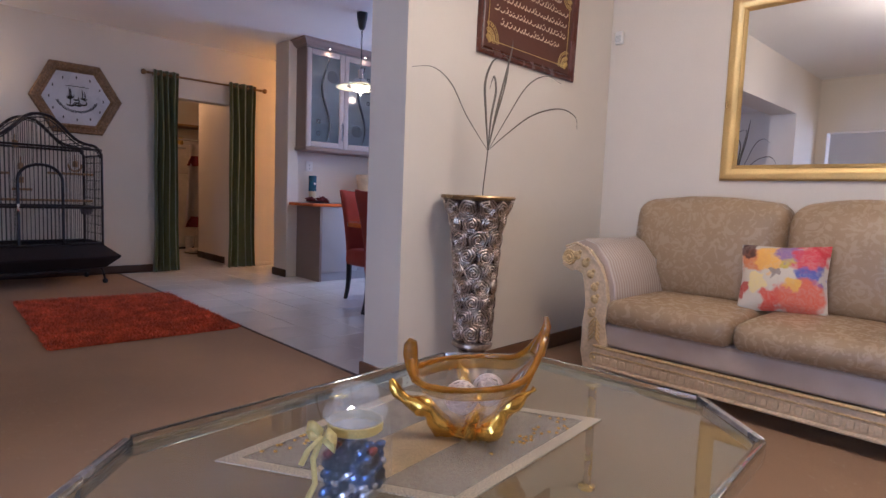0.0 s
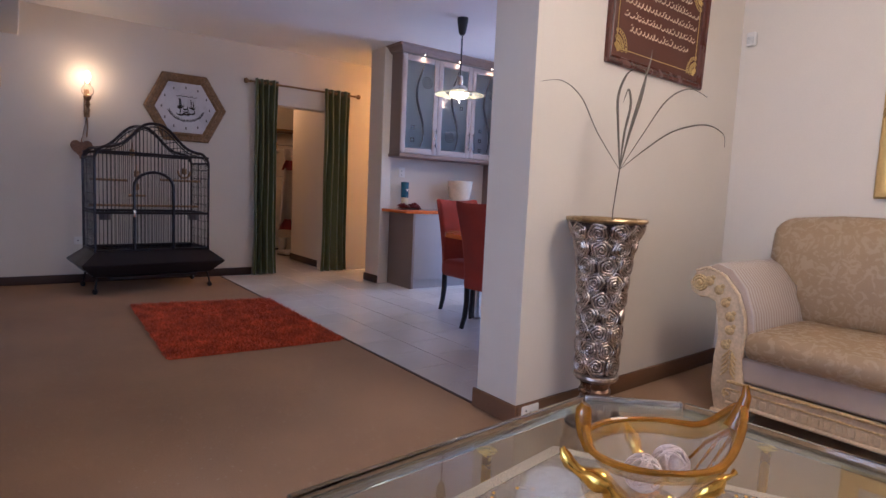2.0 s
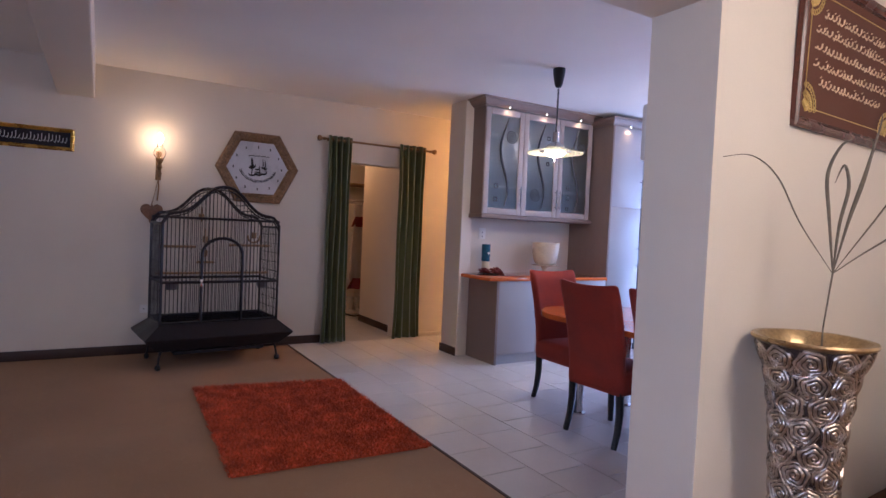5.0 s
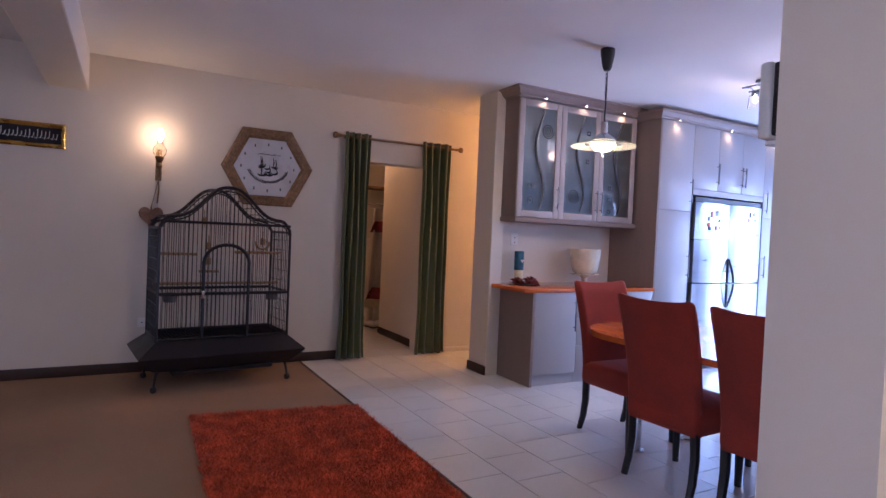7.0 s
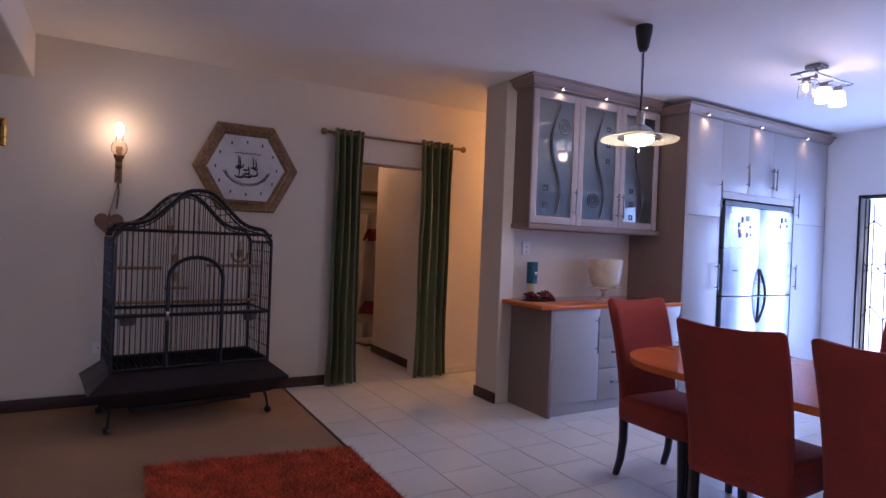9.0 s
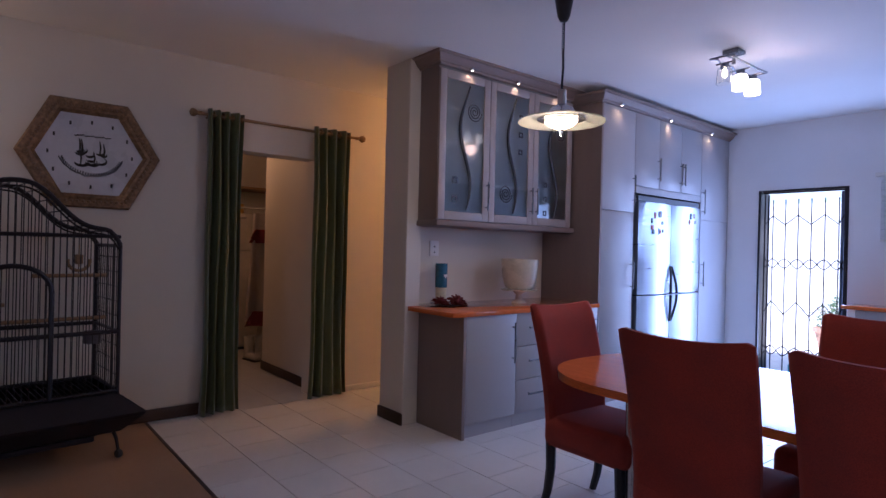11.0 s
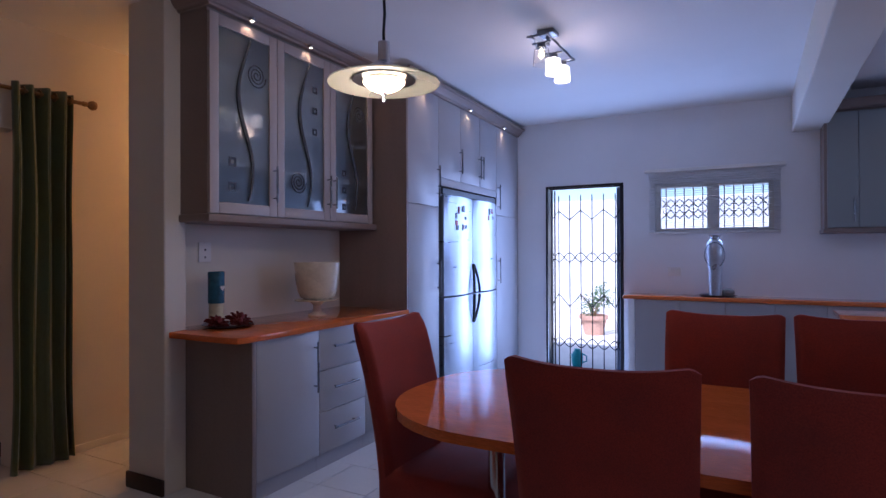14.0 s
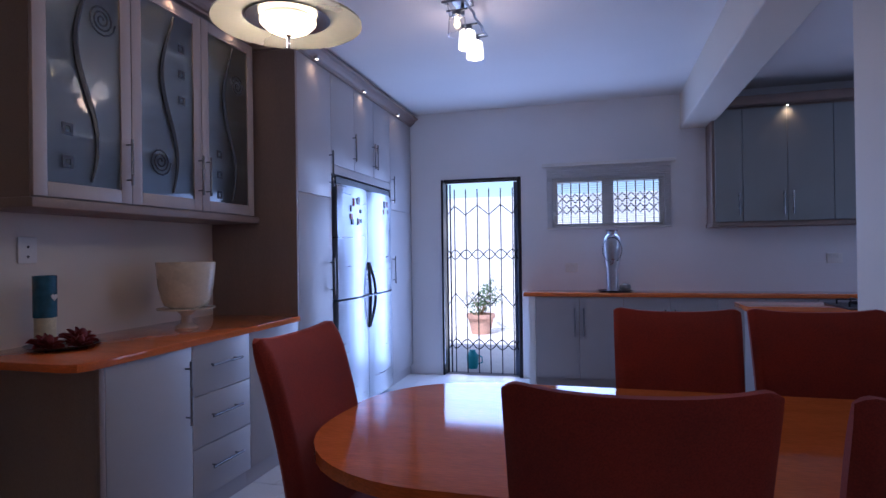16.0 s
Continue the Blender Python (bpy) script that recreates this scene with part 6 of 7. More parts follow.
for y in (-0.02, 0.025):
    part("hole", tube(((0.009, y, 0.0), (0.0115, y, 0.0)), 0.006, 10), SEAL, ws)

# bird cage
cage = thing("bird_cage", "large empty black iron bird cage with arched top on tray stand", "bird cage", pose(-6.16, 1.115, 0, 0, 0, 6))
CW, CD = 0.52, 0.25            # half width along y, half depth along x


def cage_top(y):
    u = abs(y) / CW
    return 1.385 + 0.255 * math.exp(-((u / 0.46) ** 2.6)) - 0.09 * max(0.0, (u - 0.84) / 0.16) ** 2


IRON = BLACK_METAL
nb = 31
for sx in (-1, 1):
    for k in range(nb):
        y = -CW + 2 * CW * k / (nb - 1)
        if sx == 1 and abs(y + 0.01) < 0.175:
            lo, hi = (1.16 - 0.09 * (abs(y) / 0.18) ** 2) + 0.01, cage_top(y)
        else:
            lo, hi = 0.40, cage_top(y)
        part("bar", tube(((sx * CD, y, lo), (sx * CD, y, hi)), 0.0032, 5), IRON, cage)
for sy in (-1, 1):
    for k in range(12):
        x = -CD + 2 * CD * (k + 0.5) / 12
        part("bar", tube(((x, sy * CW, 0.40), (x, sy * CW, 1.30)), 0.0032, 5), IRON, cage)
    for k in range(9):
        part("bar", tube(((-CD, sy * CW, 0.50 + 0.09 * k), (CD, sy * CW, 0.50 + 0.09 * k)), 0.0032, 5), IRON, cage)
arch = [(-CW + 2 * CW * k / 36) for k in range(37)]
for sx in (-1, 1):
    part("top_rail", tube([(sx * CD, y, cage_top(y)) for y in arch], 0.014, 8), IRON, cage)
    part("inner_rail", tube([(sx * (CD - 0.03), y, cage_top(y) - 0.03) for y in arch], 0.006, 6), IRON, cage)
    for z, r in ((1.345, 0.011), (0.77, 0.013), (0.41, 0.011)):
        part("cross_rail", tube(((sx * CD, -CW, z), (sx * CD, CW, z)), r, 8), IRON, cage)
    for sy in (-1, 1):
        part("corner_post", tube(((sx * CD, sy * CW, 0.39), (sx * CD, sy * CW, 1.29)), 0.012, 8), IRON, cage)
for k in range(19):
    y = -CW + 2 * CW * k / 18
    part("roof_bar", tube(((-CD, y, cage_top(y)), (CD, y, cage_top(y))), 0.004, 5), IRON, cage)
for sy in (-1, 1):
    for z in (1.29, 0.77, 0.41):
        part("cross_rail", tube(((-CD, sy * CW, z), (CD, sy * CW, z)), 0.011, 8), IRON, cage)
door_pts = [(CD + 0.012, -0.19, 0.41), (CD + 0.012, -0.19, 0.80), (CD + 0.012, -0.19, 1.0)] + [(CD + 0.012, -0.01 - 0.18 * math.cos(math.pi * k / 14), 1.02 + 0.15 * math.sin(math.pi * k / 14)) for k in range(15)] + [(CD + 0.012, 0.17, 1.0), (CD + 0.012, 0.17, 0.41)]
dr = part("door", tube(door_pts, 0.014, 8), IRON, cage, "arched cage door")
for k in range(10):
    y = -0.16 + 0.30 * k / 9
    part("door_bar", tube(((CD + 0.012, y, 0.41), (CD + 0.012, y, 1.02 + 0.15 * math.sqrt(max(0, 1 - ((y + 0.01) / 0.18) ** 2)))), 0.0032, 5), IRON, dr)
part("lock", box(CD + 0.02, CD + 0.04, -0.205, -0.18, 0.73, 0.80, 0.004, 2), CHROME, dr, "bright metal lock")
SEEDCUP = material("grey_cup", (0.10, 0.09, 0.10), 0.4)
for y in (-0.42, 0.40):
    part("feeding_cup", lathe([(0.0, 0.70), (0.045, 0.70), (0.055, 0.76), (0.058, 0.77), (0.05, 0.765), (0.0, 0.72)], 18), SEEDCUP, cage, m=Matrix.Translation((CD - 0.08, y, 0)))
PERCH = material("pale_wood_perch", (0.30, 0.18, 0.09), 0.7, grain=60, vary=0.2)
for x, y0, y1, z in ((0.05, -CW, -0.20, 1.08), (0.0, 0.12, CW, 1.10), (-0.05, -0.16, 0.0, 0.93), (-0.02, -CW, CW, 0.83)):
    part("perch", tube(((x, y0, z), (x, y1, z)), 0.012, 8), PERCH, cage, "wooden perch")
for y, z in ((-0.14, 1.36), (-0.10, 1.15), (-0.10, 1.02), (0.36, 1.20)):
    part("toy", join(tube(((0, y, z + 0.09), (0, y, z - 0.05)), 0.004, 5), box(-0.02, 0.02, y - 0.02, y + 0.02, z - 0.03, z + 0.03, 0.005, 1)), PERCH, cage, "hanging wooden toy")
part("swing", tube([(0, 0.36 + 0.06 * math.cos(a), 1.19 + 0.06 * math.sin(a)) for a in [radians(170 + 200 * k / 12) for k in range(13)]], 0.010, 6), PERCH, cage)
# flared tray, drawer and feet
tray = bmesh.new()
rows = []
for q, z in ((1.0, 0.40), (1.27, 0.285), (1.25, 0.265), (1.04, 0.165), (0.98, 0.155)):
    hx, hy = CD + (q - 1) * 0.42, CW + (q - 1) * 0.50
    rows.append([tray.verts.new((x, y, z)) for x, y in ((-hx, -hy), (hx, -hy), (hx, hy), (-hx, hy))])
for a, b in zip(rows, rows[1:]):
    for i in range(4):
        j = (i + 1) % 4
        tray.faces.new((a[i], a[j], b[j], b[i]))
tray.faces.new(rows[-1])
tp = part("tray", tray, IRON, cage, "flared black seed guard tray", smooth=False)
so = tp.modifiers.new("thick", "SOLIDIFY")
so.thickness = 0.004
part("drawer", box(-CD, CD + 0.01, -0.40, 0.40, 0.125, 0.157, 0.004, 1), IRON, cage)
part("grate", bars([((-CD, -CW + 0.03 * k, 0.392), (CD, -CW + 0.03 * k, 0.392)) for k in range(34)], 0.003, 4), IRON, cage)
for sx in (-1, 1):
    for sy in (-1, 1):
        part("foot", tube([(sx * (CD - 0.01), sy * (CW - 0.02), 0.18), (sx * CD, sy * CW, 0.12), (sx * (CD + 0.01), sy * (CW + 0.01), 0.05)], [0.012, 0.010, 0.009], 8), IRON, cage)
        part("castor", moved(lathe([(0.0, -0.014), (0.022, -0.014), (0.026, -0.008), (0.026, 0.008), (0.022, 0.014), (0.0, 0.014)], 16), pose(sx * (CD + 0.012), sy * (CW + 0.012), 0.026, 90, 0, 20)), SEAL, cage, "black castor wheel")

# red shaggy rug
RUGM = material("orange_red_shag", (0.60, 0.110, 0.042), 0.95, grain=60, vary=0.35, patch=7, patch_vary=0.32, bump=0.5, bump_size=0.01)
rug = thing("shaggy_rug", "orange-red shaggy rug lying on the brown carpet", "rug")
RUG = [Vector(p) for p in ((-5.13, 0.82), (-3.39, 0.77), (-3.34, 1.91), (-4.97, 1.95))]
part("backing", prism([(p.x, p.y) for p in RUG], 0.001, 0.012), RUGM, rug, smooth=False)
verts, faces = [], []
rng = np.random.default_rng(4)
for k in range(30000):
    u, w = rng.uniform(-0.008, 1.008), rng.uniform(-0.012, 1.012)
    x, y = RUG[0] + (RUG[1] - RUG[0]) * u + (RUG[3] - RUG[0]) * w + (RUG[2] - RUG[1] - RUG[3] + RUG[0]) * (u * w)
    a, ln, wd = rng.uniform(0, 2 * math.pi), rng.uniform(0.022, 0.048), 0.0042
    lx, ly = rng.normal(0, 0.016), rng.normal(0, 0.016)
    dx, dy = wd * math.cos(a), wd * math.sin(a)
    b = len(verts)
    verts += [(x - dx, y - dy, 0.010), (x + dx, y + dy, 0.010), (x + lx, y + ly, 0.010 + ln * 0.62)]
    faces.append((b, b + 1, b + 2))
me = bpy.data.meshes.new("shag")
me.from_pydata(verts, [], faces)
me.materials.append(RUGM)
shag = new("shag", me)
shag.parent = rug
tagged(shag, "long orange-red wool tufts", kind="stuff")

# ---- things in the store room behind the curtain ----
CREAMF = material("old_white_enamel", (0.62, 0.56, 0.48), 0.35, grain=20, vary=0.05)
sf = thing("old_fridge", "old white enamel fridge standing in the store room", "fridge", Matrix.Translation((-9.42, 3.46, 0)))
part("body", box(-0.28, 0.28, -0.30, 0.30, 0.03, 1.70, 0.03, 3), CREAMF, sf)
part("door", box(0.285, 0.33, -0.295, 0.295, 0.10, 1.225, 0.012, 2), CREAMF, sf)
part("freezer_door", box(0.285, 0.33, -0.295, 0.295, 1.24, 1.69, 0.012, 2), CREAMF, sf)
part("handle", tube([(0.33, -0.02, 1.645), (0.355, 0.0, 1.64), (0.355, 0.10, 1.64), (0.33, 0.12, 1.645)], 0.012, 8), CHROME, sf)
part("plinth", box(-0.26, 0.26, -0.28, 0.28, 0.0, 0.03), SEAL, sf)
for y in (-0.20, -0.11, 0.05):
    c = thing("food_tin", "gold food tin standing on the old fridge", "tin", Matrix.Translation((-9.22, 3.50 + y, 1.70)), "tins on the fridge")
    part("tin", lathe([(0.0, 0.0), (0.045, 0.0), (0.046, 0.006), (0.044, 0.01), (0.044, 0.11), (0.046, 0.115), (0.0, 0.115)], 18), GOLD, c)
TOWEL = material("white_towel", (0.55, 0.48, 0.44), 0.9, grain=200, vary=0.15)
REDCLOTH = material("dark_red_cloth", (0.20, 0.025, 0.03), 0.85, grain=200, vary=0.15)


def hung(name, label, y, z0, z1, half, mat, x, seed):
    ob = thing(name, label, "clothing", Matrix.Translation((x, y, 0)), "clothes hanging in the store room")
    bm = bmesh.new()
    rnd = random.Random(seed)
    g = []
    for k in range(15):
        w = k / 14
        g.append([bm.verts.new((0.05 * math.sin(3.2 * math.pi * i / 16 + seed) * (1.1 - 0.6 * w), (i / 16 - 0.5) * 2 * half * (1.1 - 0.45 * w) + rnd.uniform(-0.006, 0.006), z0 + (z1 - z0) * w)) for i in range(17)])
    for a, b in zip(g, g[1:]):
        for i in range(16):
            bm.faces.new((a[i], a[i + 1], b[i + 1], b[i]))
    c = part("cloth", bm, mat, ob)
    s = c.modifiers.new("thick", "SOLIDIFY")
    s.thickness = 0.004
    part("hook", tube([(0, 0, z1 - 0.02), (0.0, 0.01, z1 + 0.04), (-0.02, 0.0, z1 + 0.05)], 0.004, 6), CHROME, ob)


hung("apron", "pale apron hanging on the store partition", 3.47, 0.48, 1.66, 0.19, TOWEL, -8.25, 1)
hung("red_shawl", "dark red cloth hanging over the apron", 3.46, 1.33, 1.48, 0.18, REDCLOTH, -8.19, 2)
hung("red_skirt", "dark red cloth hem hanging low", 3.46, 0.42, 0.58, 0.19, REDCLOTH, -8.19, 3)
solid("clothes_rail", tube(((-8.25, 2.23, 1.71), (-8.25, 5.29, 1.71)), 0.012, 10), CHROME, "chrome clothes rail in the store room", "rail")
BOOTM = material("pale_rubber", (0.60, 0.56, 0.50), 0.5)
for dy, tw in ((0.0, 10), (0.13, -6)):
    bt = thing("boot", "pale rubber boot on the store room floor", "boot", pose(-8.48, 3.42 + dy, 0, 0, 0, tw), "pair of boots")
    part("shaft", lathe([(0.045, 0.05), (0.05, 0.12), (0.058, 0.27), (0.052, 0.27), (0.042, 0.12), (0.0, 0.06)], 18), BOOTM, bt)
    part("shoe", box(-0.055, 0.20, -0.045, 0.045, 0.012, 0.085, 0.03, 3), BOOTM, bt)
    part("sole", box(-0.058, 0.205, -0.048, 0.048, 0.0, 0.014, 0.004, 1), SEAL, bt)
solid("store_shelf", box(-9.74, -9.3, 2.3, 5.2, 2.02, 2.05, 0.003, 1), PERCH, "wooden shelf along the store room wall", "shelf")
ch = thing("door_knob", "small brass knob on the corridor wall", "knob", pose(WX, 4.02, 1.0))
part("knob", moved(lathe([(0.0, 0.0), (0.022, 0.0), (0.022, 0.005), (0.010, 0.010), (0.010, 0.03), (0.022, 0.04), (0.018, 0.052), (0.0, 0.055)], 16), pose(0, 0, 0, 0, 90, 0)), BRONZE, ch)

# ---- on the side worktop ----
BLUEG = material("blue_glaze", (0.02, 0.10, 0.16), 0.25, grain=40, vary=0.2)
CREAMWARE = material("cream_glazed_pottery", (0.70, 0.62, 0.47), 0.25, grain=60, vary=0.05, patch=9, patch_vary=0.06, bump=0.15)
cn = thing("blue_candle_holder", "tall blue candle holder with white heart tag on worktop", "candle holder", Matrix.Translation((-5.46, 3.77, WT)))
part("candle", lathe([(0.0, 0.0), (0.040, 0.0), (0.042, 0.004), (0.042, 0.15), (0.0, 0.15)], 28), material("cream_wax", (0.70, 0.62, 0.42), 0.5), cn, "cream wax candle")
part("sleeve", lathe([(0.043, 0.135), (0.046, 0.137), (0.047, 0.318), (0.043, 0.320), (0.040, 0.30), (0.0, 0.29)], 28), BLUEG, cn, "dark blue glazed sleeve")
part("tag", moved(prism([(x * 0.16, y * 0.16) for x, y in heart], 0.0, 0.003), pose(0.048, 0.004, 0.225) @ YZ), WHITE, cn, "white heart tag")
pl = thing("plate", "dark scalloped plate holding dried red roses", "plate", Matrix.Translation((-5.375, 3.785, WT)))
part("plate", lathe([(0.0, 0.004), (0.07, 0.0), (0.09, 0.004), (0.145, 0.016), (0.148, 0.02), (0.142, 0.019), (0.09, 0.009), (0.0, 0.008)], 40), material("pewter", (0.08, 0.07, 0.065), 0.3, 0.7), pl)
DRYROSE = material("dried_red_petals", (0.19, 0.020, 0.018), 0.75, grain=80, vary=0.35)
petal = bmesh.new()
for side in (0, 1):
    rows_ = []
    for k in range(6):
        w = k / 5
        half = 0.017 * math.sin(math.pi * (0.18 + 0.80 * w)) + 0.0008
        rows_.append([petal.verts.new((q * half, -0.004 - 0.020 * w * w + 0.010 * q * q - 0.0012 * side, 0.046 * w)) for q in (-1, -0.4, 0.4, 1)])
    for a, b in zip(rows_, rows_[1:]):
        for i in range(3):
            petal.faces.new((a[i], a[i + 1], b[i + 1], b[i]))
petal_mesh = mesh_of(petal, True)
petal_mesh.materials.append(DRYROSE)
for x, y, size in ((-0.01, -0.075, 1.05), (0.0, 0.075, 1.2), (0.075, 0.01, 0.8)):
    rose_head = thing("dried_rose", "dark red dried rose head lying on the plate", "flower", Matrix.Translation((-5.375 + x, 3.785 + y, WT + 0.014)) @ pose(0, 0, 0, 12, 18, 40 * size) @ Matrix.Scale(size, 4), "dried roses on the plate")
    part("bud", lathe([(0.0, 0.0), (0.016, 0.004), (0.022, 0.022), (0.017, 0.044), (0.006, 0.056), (0.0, 0.058)], 12), DRYROSE, rose_head)
    for ring in range(3):
        for k in range(5 + 2 * ring):
            ob = new("petal", petal_mesh)
            ob.parent = rose_head
            turn = 360 * k / (5 + 2 * ring) + 25 * ring
            ob.matrix_basis = pose(0, 0, 0.006, 0, 0, turn) @ pose(0, -0.012 - 0.006 * ring, 0, 14 + 22 * ring + 5 * (k % 3), 0, 0)
cs = thing("cake_stand", "cream pottery cake stand on the orange worktop", "cake stand", Matrix.Translation((-5.30, 4.475, WT)))
part("stand", lathe([(0.0, 0.0), (0.06, 0.0), (0.062, 0.008), (0.03, 0.03), (0.026, 0.07), (0.05, 0.095), (0.15, 0.105), (0.153, 0.112), (0.0, 0.112)], 40), CREAMWARE, cs)
cb = thing("white_bowl", "large cream glazed pottery bowl standing on the cake stand", "bowl", Matrix.Translation((-5.30, 4.475, WT + 0.112)))
part("bowl", lathe([(0.0, 0.0), (0.085, 0.0), (0.112, 0.015), (0.132, 0.06), (0.144, 0.13), (0.150, 0.20), (0.154, 0.250), (0.148, 0.252), (0.143, 0.20), (0.137, 0.13), (0.124, 0.065), (0.10, 0.025), (0.0, 0.012)], 56), CREAMWARE, cb)
# plug sockets on the kitchen walls
for x, z in ((-3.37, 1.11), (-1.11, 1.18)):
    so_ = thing("wall_socket", "white double socket on the kitchen wall", "socket", pose(x, KY, z))
    part("plate", box(-0.06, 0.06, -0.010, 0, -0.045, 0.045, 0.004, 2), WHITE, so_)
    for dx in (-0.025, 0.025):
        part("switch", box(dx - 0.008, dx + 0.008, -0.014, -0.009, 0.005, 0.03, 0.002, 1), WHITE, so_)
so2 = thing("wall_socket", "white socket on the wall below the wall cabinet", "socket", pose(WALLX, 3.80, 1.32))
part("plate", box(0, 0.010, -0.045, 0.045, -0.06, 0.06, 0.004, 2), WHITE, so2)
for dz in (-0.03, 0.015):
    part("hole", tube(((0.009, 0, dz), (0.0115, 0, dz)), 0.006, 10), SEAL, so2)

# silver vase with beads on the window counter
tv = thing("dark_tray", "dark oval tray on the window counter", "tray", pose(-2.97, KY - 0.20, WT))
part("tray", moved(lathe([(0.0, 0.0), (0.13, 0.0), (0.165, 0.018), (0.16, 0.02), (0.12, 0.006), (0.0, 0.006)], 40), Matrix.Diagonal((1, 0.7, 1, 1))), SEAL, tv)
SILV = material("brushed_silver", (0.55, 0.56, 0.60), 0.32, 0.75, grain=60, vary=0.1)
sv = thing("silver_vase", "slim silver vase with dark bead necklace on the tray", "vase", pose(-2.99, KY - 0.20, WT + 0.008))
part("body", lathe([(0.0, 0.0), (0.055, 0.0), (0.052, 0.06), (0.058, 0.20), (0.075, 0.36), (0.082, 0.44), (0.070, 0.50), (0.045, 0.53), (0.045, 0.555), (0.058, 0.57), (0.052, 0.57), (0.04, 0.55), (0.0, 0.54)], 36), SILV, sv)
beads = None
for k in range(34):
    t = 2 * math.pi * k / 34
    b = moved(lathe([(0.0, -0.007), (0.006, -0.004), (0.007, 0.0), (0.006, 0.004), (0.0, 0.007)], 8), Matrix.Translation((0.085 * math.sin(t), -0.088 * (0.4 + 0.6 * abs(math.cos(t / 2))) , 0.385 + 0.115 * math.cos(t))))
    beads = join(beads, b) if beads else b
part("necklace", beads, SEAL, sv, "dark bead necklace")
st = solid("round_stone", lathe([(0.0, 0.0), (0.04, 0.008), (0.055, 0.035), (0.048, 0.06), (0.025, 0.072), (0.0, 0.074)], 24), material("grey_pebble", (0.25, 0.24, 0.22), 0.6, grain=40, vary=0.2), "round grey stone lying on the tray", "stone", m=Matrix.Translation((-2.88, KY - 0.21, WT + 0.008)))

# ---- outside the kitchen door ----
TERRA = material("terracotta", (0.55, 0.32, 0.22), 0.8, grain=40, vary=0.15)
LEAF = material("green_leaf", (0.10, 0.16, 0.07), 0.5, grain=30, vary=0.3)
pot = thing("potted_plant", "leafy green shrub in a terracotta pot in the yard", "plant", Matrix.Translation((-4.98, 10.9, -0.05)))
part("pot", lathe([(0.0, 0.0), (0.15, 0.0), (0.21, 0.26), (0.235, 0.26), (0.235, 0.32), (0.21, 0.32), (0.19, 0.28), (0.0, 0.28)], 32), TERRA, pot)
verts, faces = [], []
rng = np.random.default_rng(8)
for k in range(900):
    d = rng.normal(0, 1, 3)
    d /= np.linalg.norm(d)
    rad = rng.uniform(0.3, 1.0)
    c = np.array([0.05 + d[0] * 0.36 * rad, d[1] * 0.30 * rad, 0.55 + d[2] * 0.30 * rad + 0.12 * math.sin(3 * d[0])])
    u = rng.normal(0, 1, 3)
    u /= np.linalg.norm(u)
    v = np.cross(u, d)
    v /= max(0.1, np.linalg.norm(v))
    s = rng.uniform(0.03, 0.06)
    b = len(verts)
    verts += [tuple(c), tuple(c + u * s * 0.5 + v * s * 0.25), tuple(c + u * s), tuple(c + u * s * 0.5 - v * s * 0.25)]
    faces.append((b, b + 1, b + 2, b + 3))
me = bpy.data.meshes.new("leaves")
me.from_pydata(verts, [], faces)
me.materials.append(LEAF)
lv = new("leaves", me)
lv.parent = pot
tagged(lv, "small green leaves", kind="stuff")
for k in range(7):
    a = 2 * math.pi * k / 7
    part("branch", tube([(0, 0, 0.26), (0.08 * math.cos(a), 0.08 * math.sin(a), 0.45), (0.24 * math.cos(a), 0.2 * math.sin(a), 0.68)], [0.010, 0.007, 0.003], 6), PERCH, pot)
TURQ = material("turquoise_plastic", (0.02, 0.30, 0.34), 0.35)
wb = thing("plastic_jug", "turquoise plastic jug on the paving outside", "jug", Matrix.Translation((-4.52, 8.2, -0.05)))
part("jug", lathe([(0.0, 0.0), (0.055, 0.0), (0.065, 0.05), (0.07, 0.14), (0.05, 0.17), (0.035, 0.19), (0.035, 0.21), (0.0, 0.21)], 20), TURQ, wb)
part("handle", tube([(0.06, 0, 0.05), (0.11, 0, 0.07), (0.11, 0, 0.13), (0.05, 0, 0.16)], 0.008, 8), TURQ, wb)

# living-room ceiling lamp and south window, seen in the mirror
ll = thing("ceiling_lamp", "white glass ceiling lamp glowing in the sitting room", "ceiling light", Matrix.Translation((0.10, 2.05, CZ - 2.70)))
part("rose", lathe([(0.0, 2.70), (0.07, 2.70), (0.06, 2.67), (0.0, 2.66)], 24), GOLD, ll)
part("rod", tube(((0, 0, 2.67), (0, 0, 2.48)), 0.008, 8), GOLD, ll)
gs = part("globe", lathe([(0.0, 2.38), (0.07, 2.39), (0.10, 2.42), (0.10, 2.45), (0.07, 2.475), (0.03, 2.48), (0.0, 2.48)], 28), glow("lit_globe", (1.0, 0.88, 0.68), 5), ll, "glowing glass globe")
gs.visible_shadow = False
w2 = thing("window_2", "wide white framed window in the south wall", "window", kind="structure")
for a in ((S0, S0 + 0.06, SB, ST), (S1 - 0.06, S1, SB, ST), (S0 + 0.06, S1 - 0.06, SB, SB + 0.06), (S0 + 0.06, S1 - 0.06, ST - 0.06, ST), ((S0 + S1) / 2 - 0.04, (S0 + S1) / 2 + 0.04, SB + 0.06, ST - 0.06)):
    part("window_frame", box(a[0], a[1], -3.42, -3.36, a[2], a[3], 0.004, 1), DOORFRAME, w2)
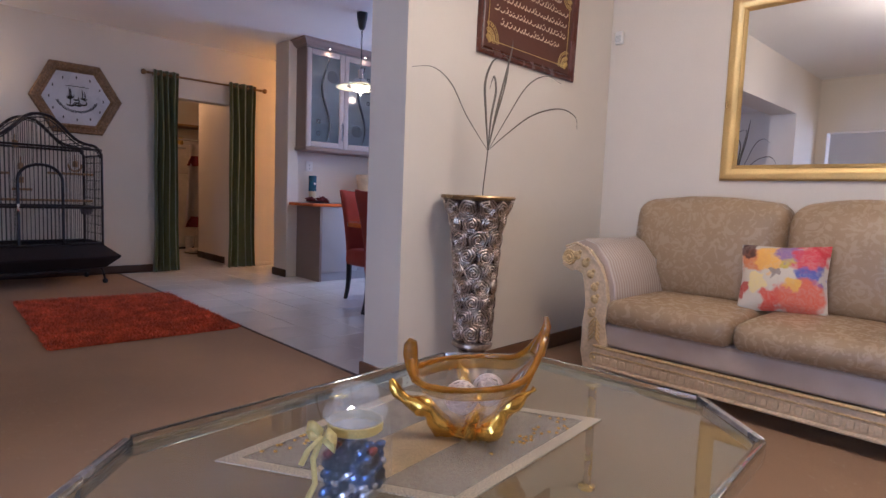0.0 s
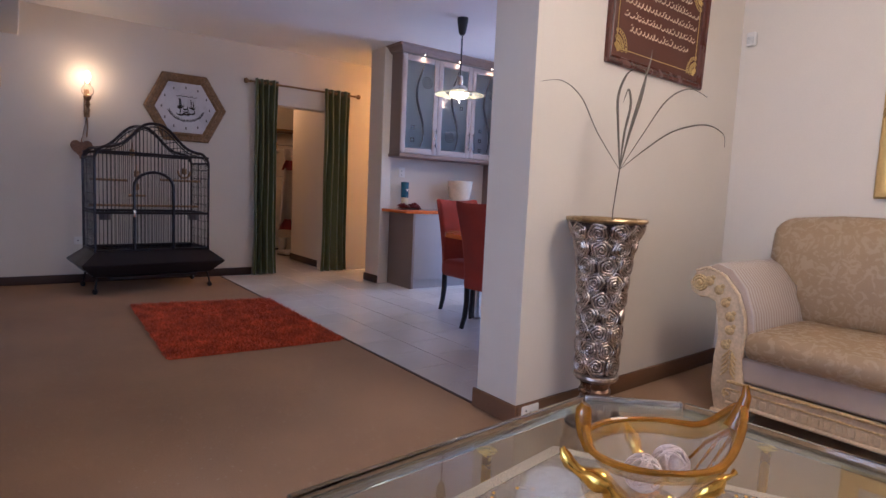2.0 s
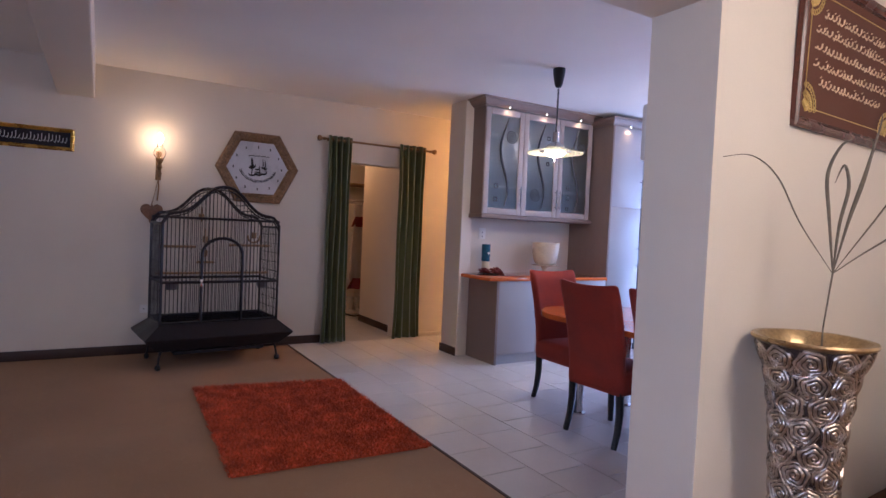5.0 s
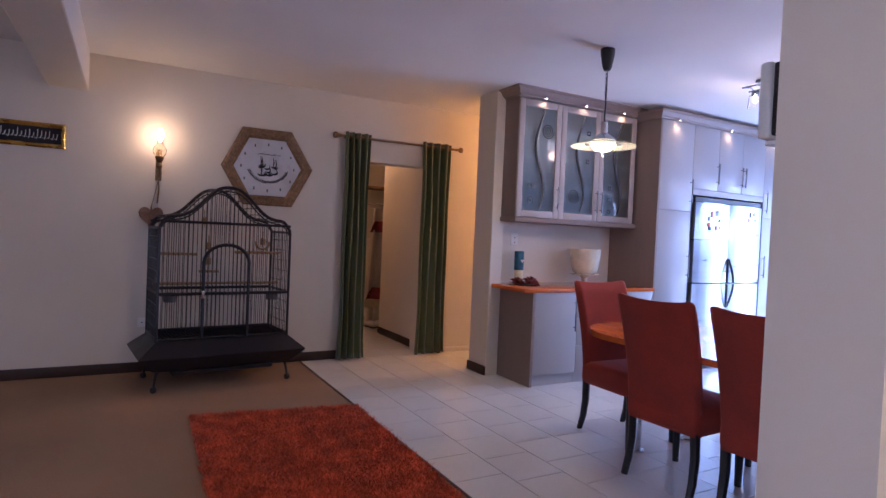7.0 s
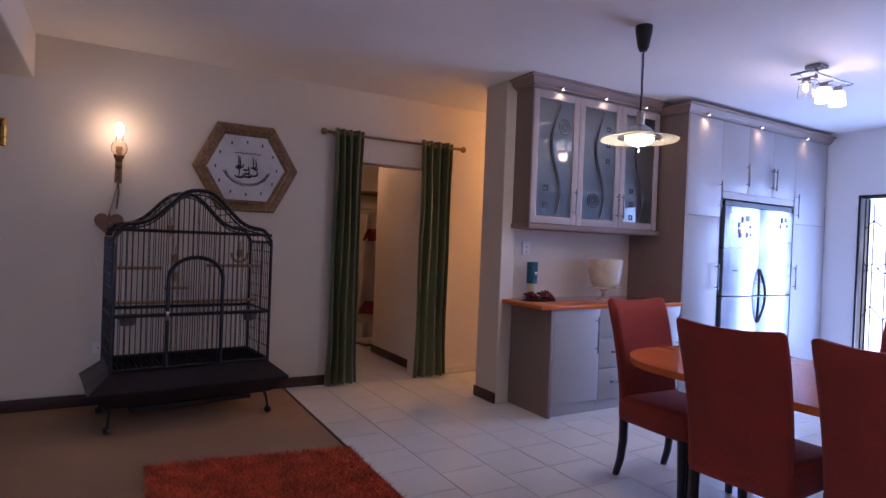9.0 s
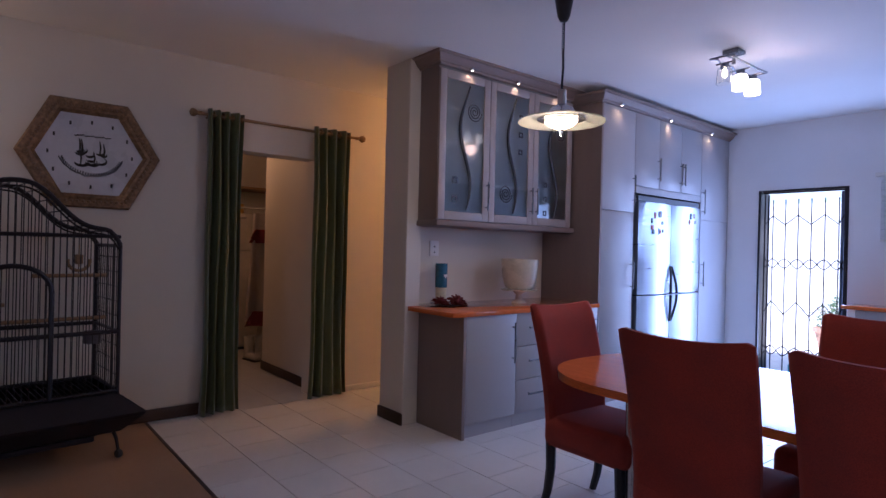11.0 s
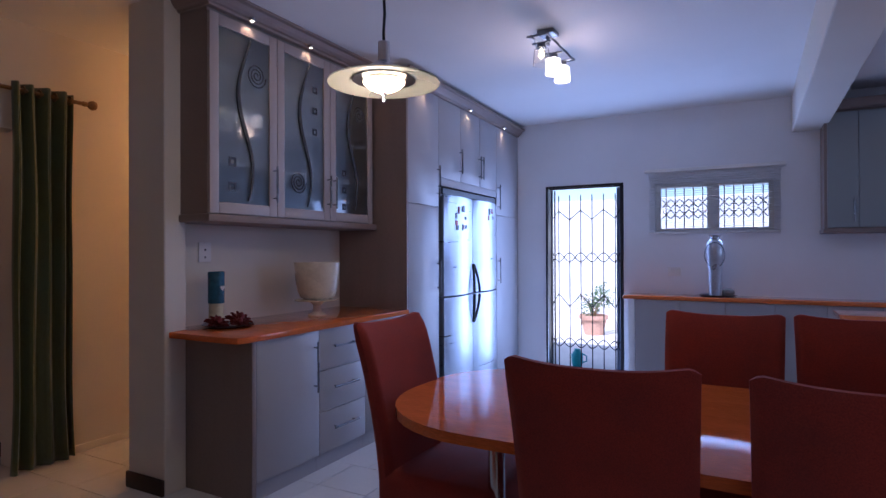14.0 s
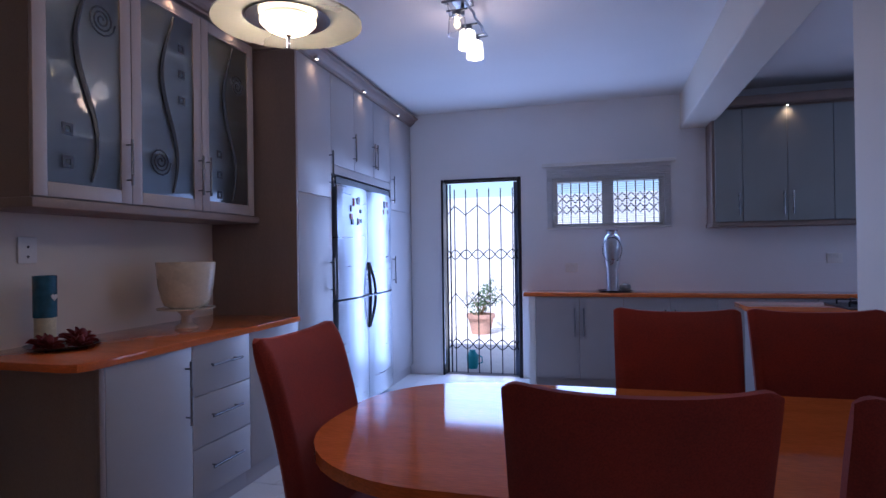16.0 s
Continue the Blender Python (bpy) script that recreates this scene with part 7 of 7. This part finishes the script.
for x0, x1 in ((S0 + 0.06, (S0 + S1) / 2 - 0.04), ((S0 + S1) / 2 + 0.04, S1 - 0.06)):
    p = part("pane", box(x0, x1, -3.395, -3.389, SB + 0.06, ST - 0.06), CLEAR, w2, smooth=False)
    p.visible_shadow = False

# ---- floor tiles, last ----
TS, GAP = 0.333, 0.004
tile_mesh = mesh_of(box(-TS / 2 + GAP / 2, TS / 2 - GAP / 2, -TS / 2 + GAP / 2, TS / 2 - GAP / 2, -0.006, 0.0, 0.0015, 1))
tile_mesh.materials.append(TILE)
near, far_bm = 0, None
rnd = random.Random(2)
rest = []
row = 0
y = CE + 0.007 + TS / 2
while y < KY - 0.05:
    shift = rnd.uniform(-0.02, 0.02) + (0.12 if row % 3 == 1 else 0.0)
    x = -9.7 + shift
    while x < 0.9:
        inside = (-6.62 < x < -1.95 and y < KY - 0.02) or (x >= -1.95 and 4.9 < y < KY - 0.02) or (x <= -6.62 and y < 5.2)
        hidden = (x < -5.1 and y > 3.8 and x > -5.9) or (x > -3.7 and y > KY - 0.2)
        if inside and not hidden:
            if near < 298 and -6.7 < x < -2.0 and y < 6.4:
                ob = new("tile", tile_mesh)
                ob.parent = tile_floor
                ob.matrix_basis = Matrix.Translation((x, y, 0.0))
                near += 1
            else:
                rest.append((x, y))
        x += TS
    y += TS
    row += 1
verts, faces = [], []
for x, y in rest:
    h = TS / 2 - GAP / 2
    b = len(verts)
    verts += [(x - h, y - h, 0), (x + h, y - h, 0), (x + h, y + h, 0), (x - h, y + h, 0), (x - h, y - h, -0.006), (x + h, y - h, -0.006), (x + h, y + h, -0.006), (x - h, y + h, -0.006)]
    faces += [(b, b + 1, b + 2, b + 3), (b, b + 4, b + 5, b + 1), (b + 1, b + 5, b + 6, b + 2), (b + 2, b + 6, b + 7, b + 3), (b + 3, b + 7, b + 4, b)]
me = bpy.data.meshes.new("far_tiles")
me.from_pydata(verts, [], faces)
me.materials.append(TILE)
ft = new("far_tiles", me)
ft.parent = tile_floor
tagged(ft, "further white floor tiles", kind="stuff")
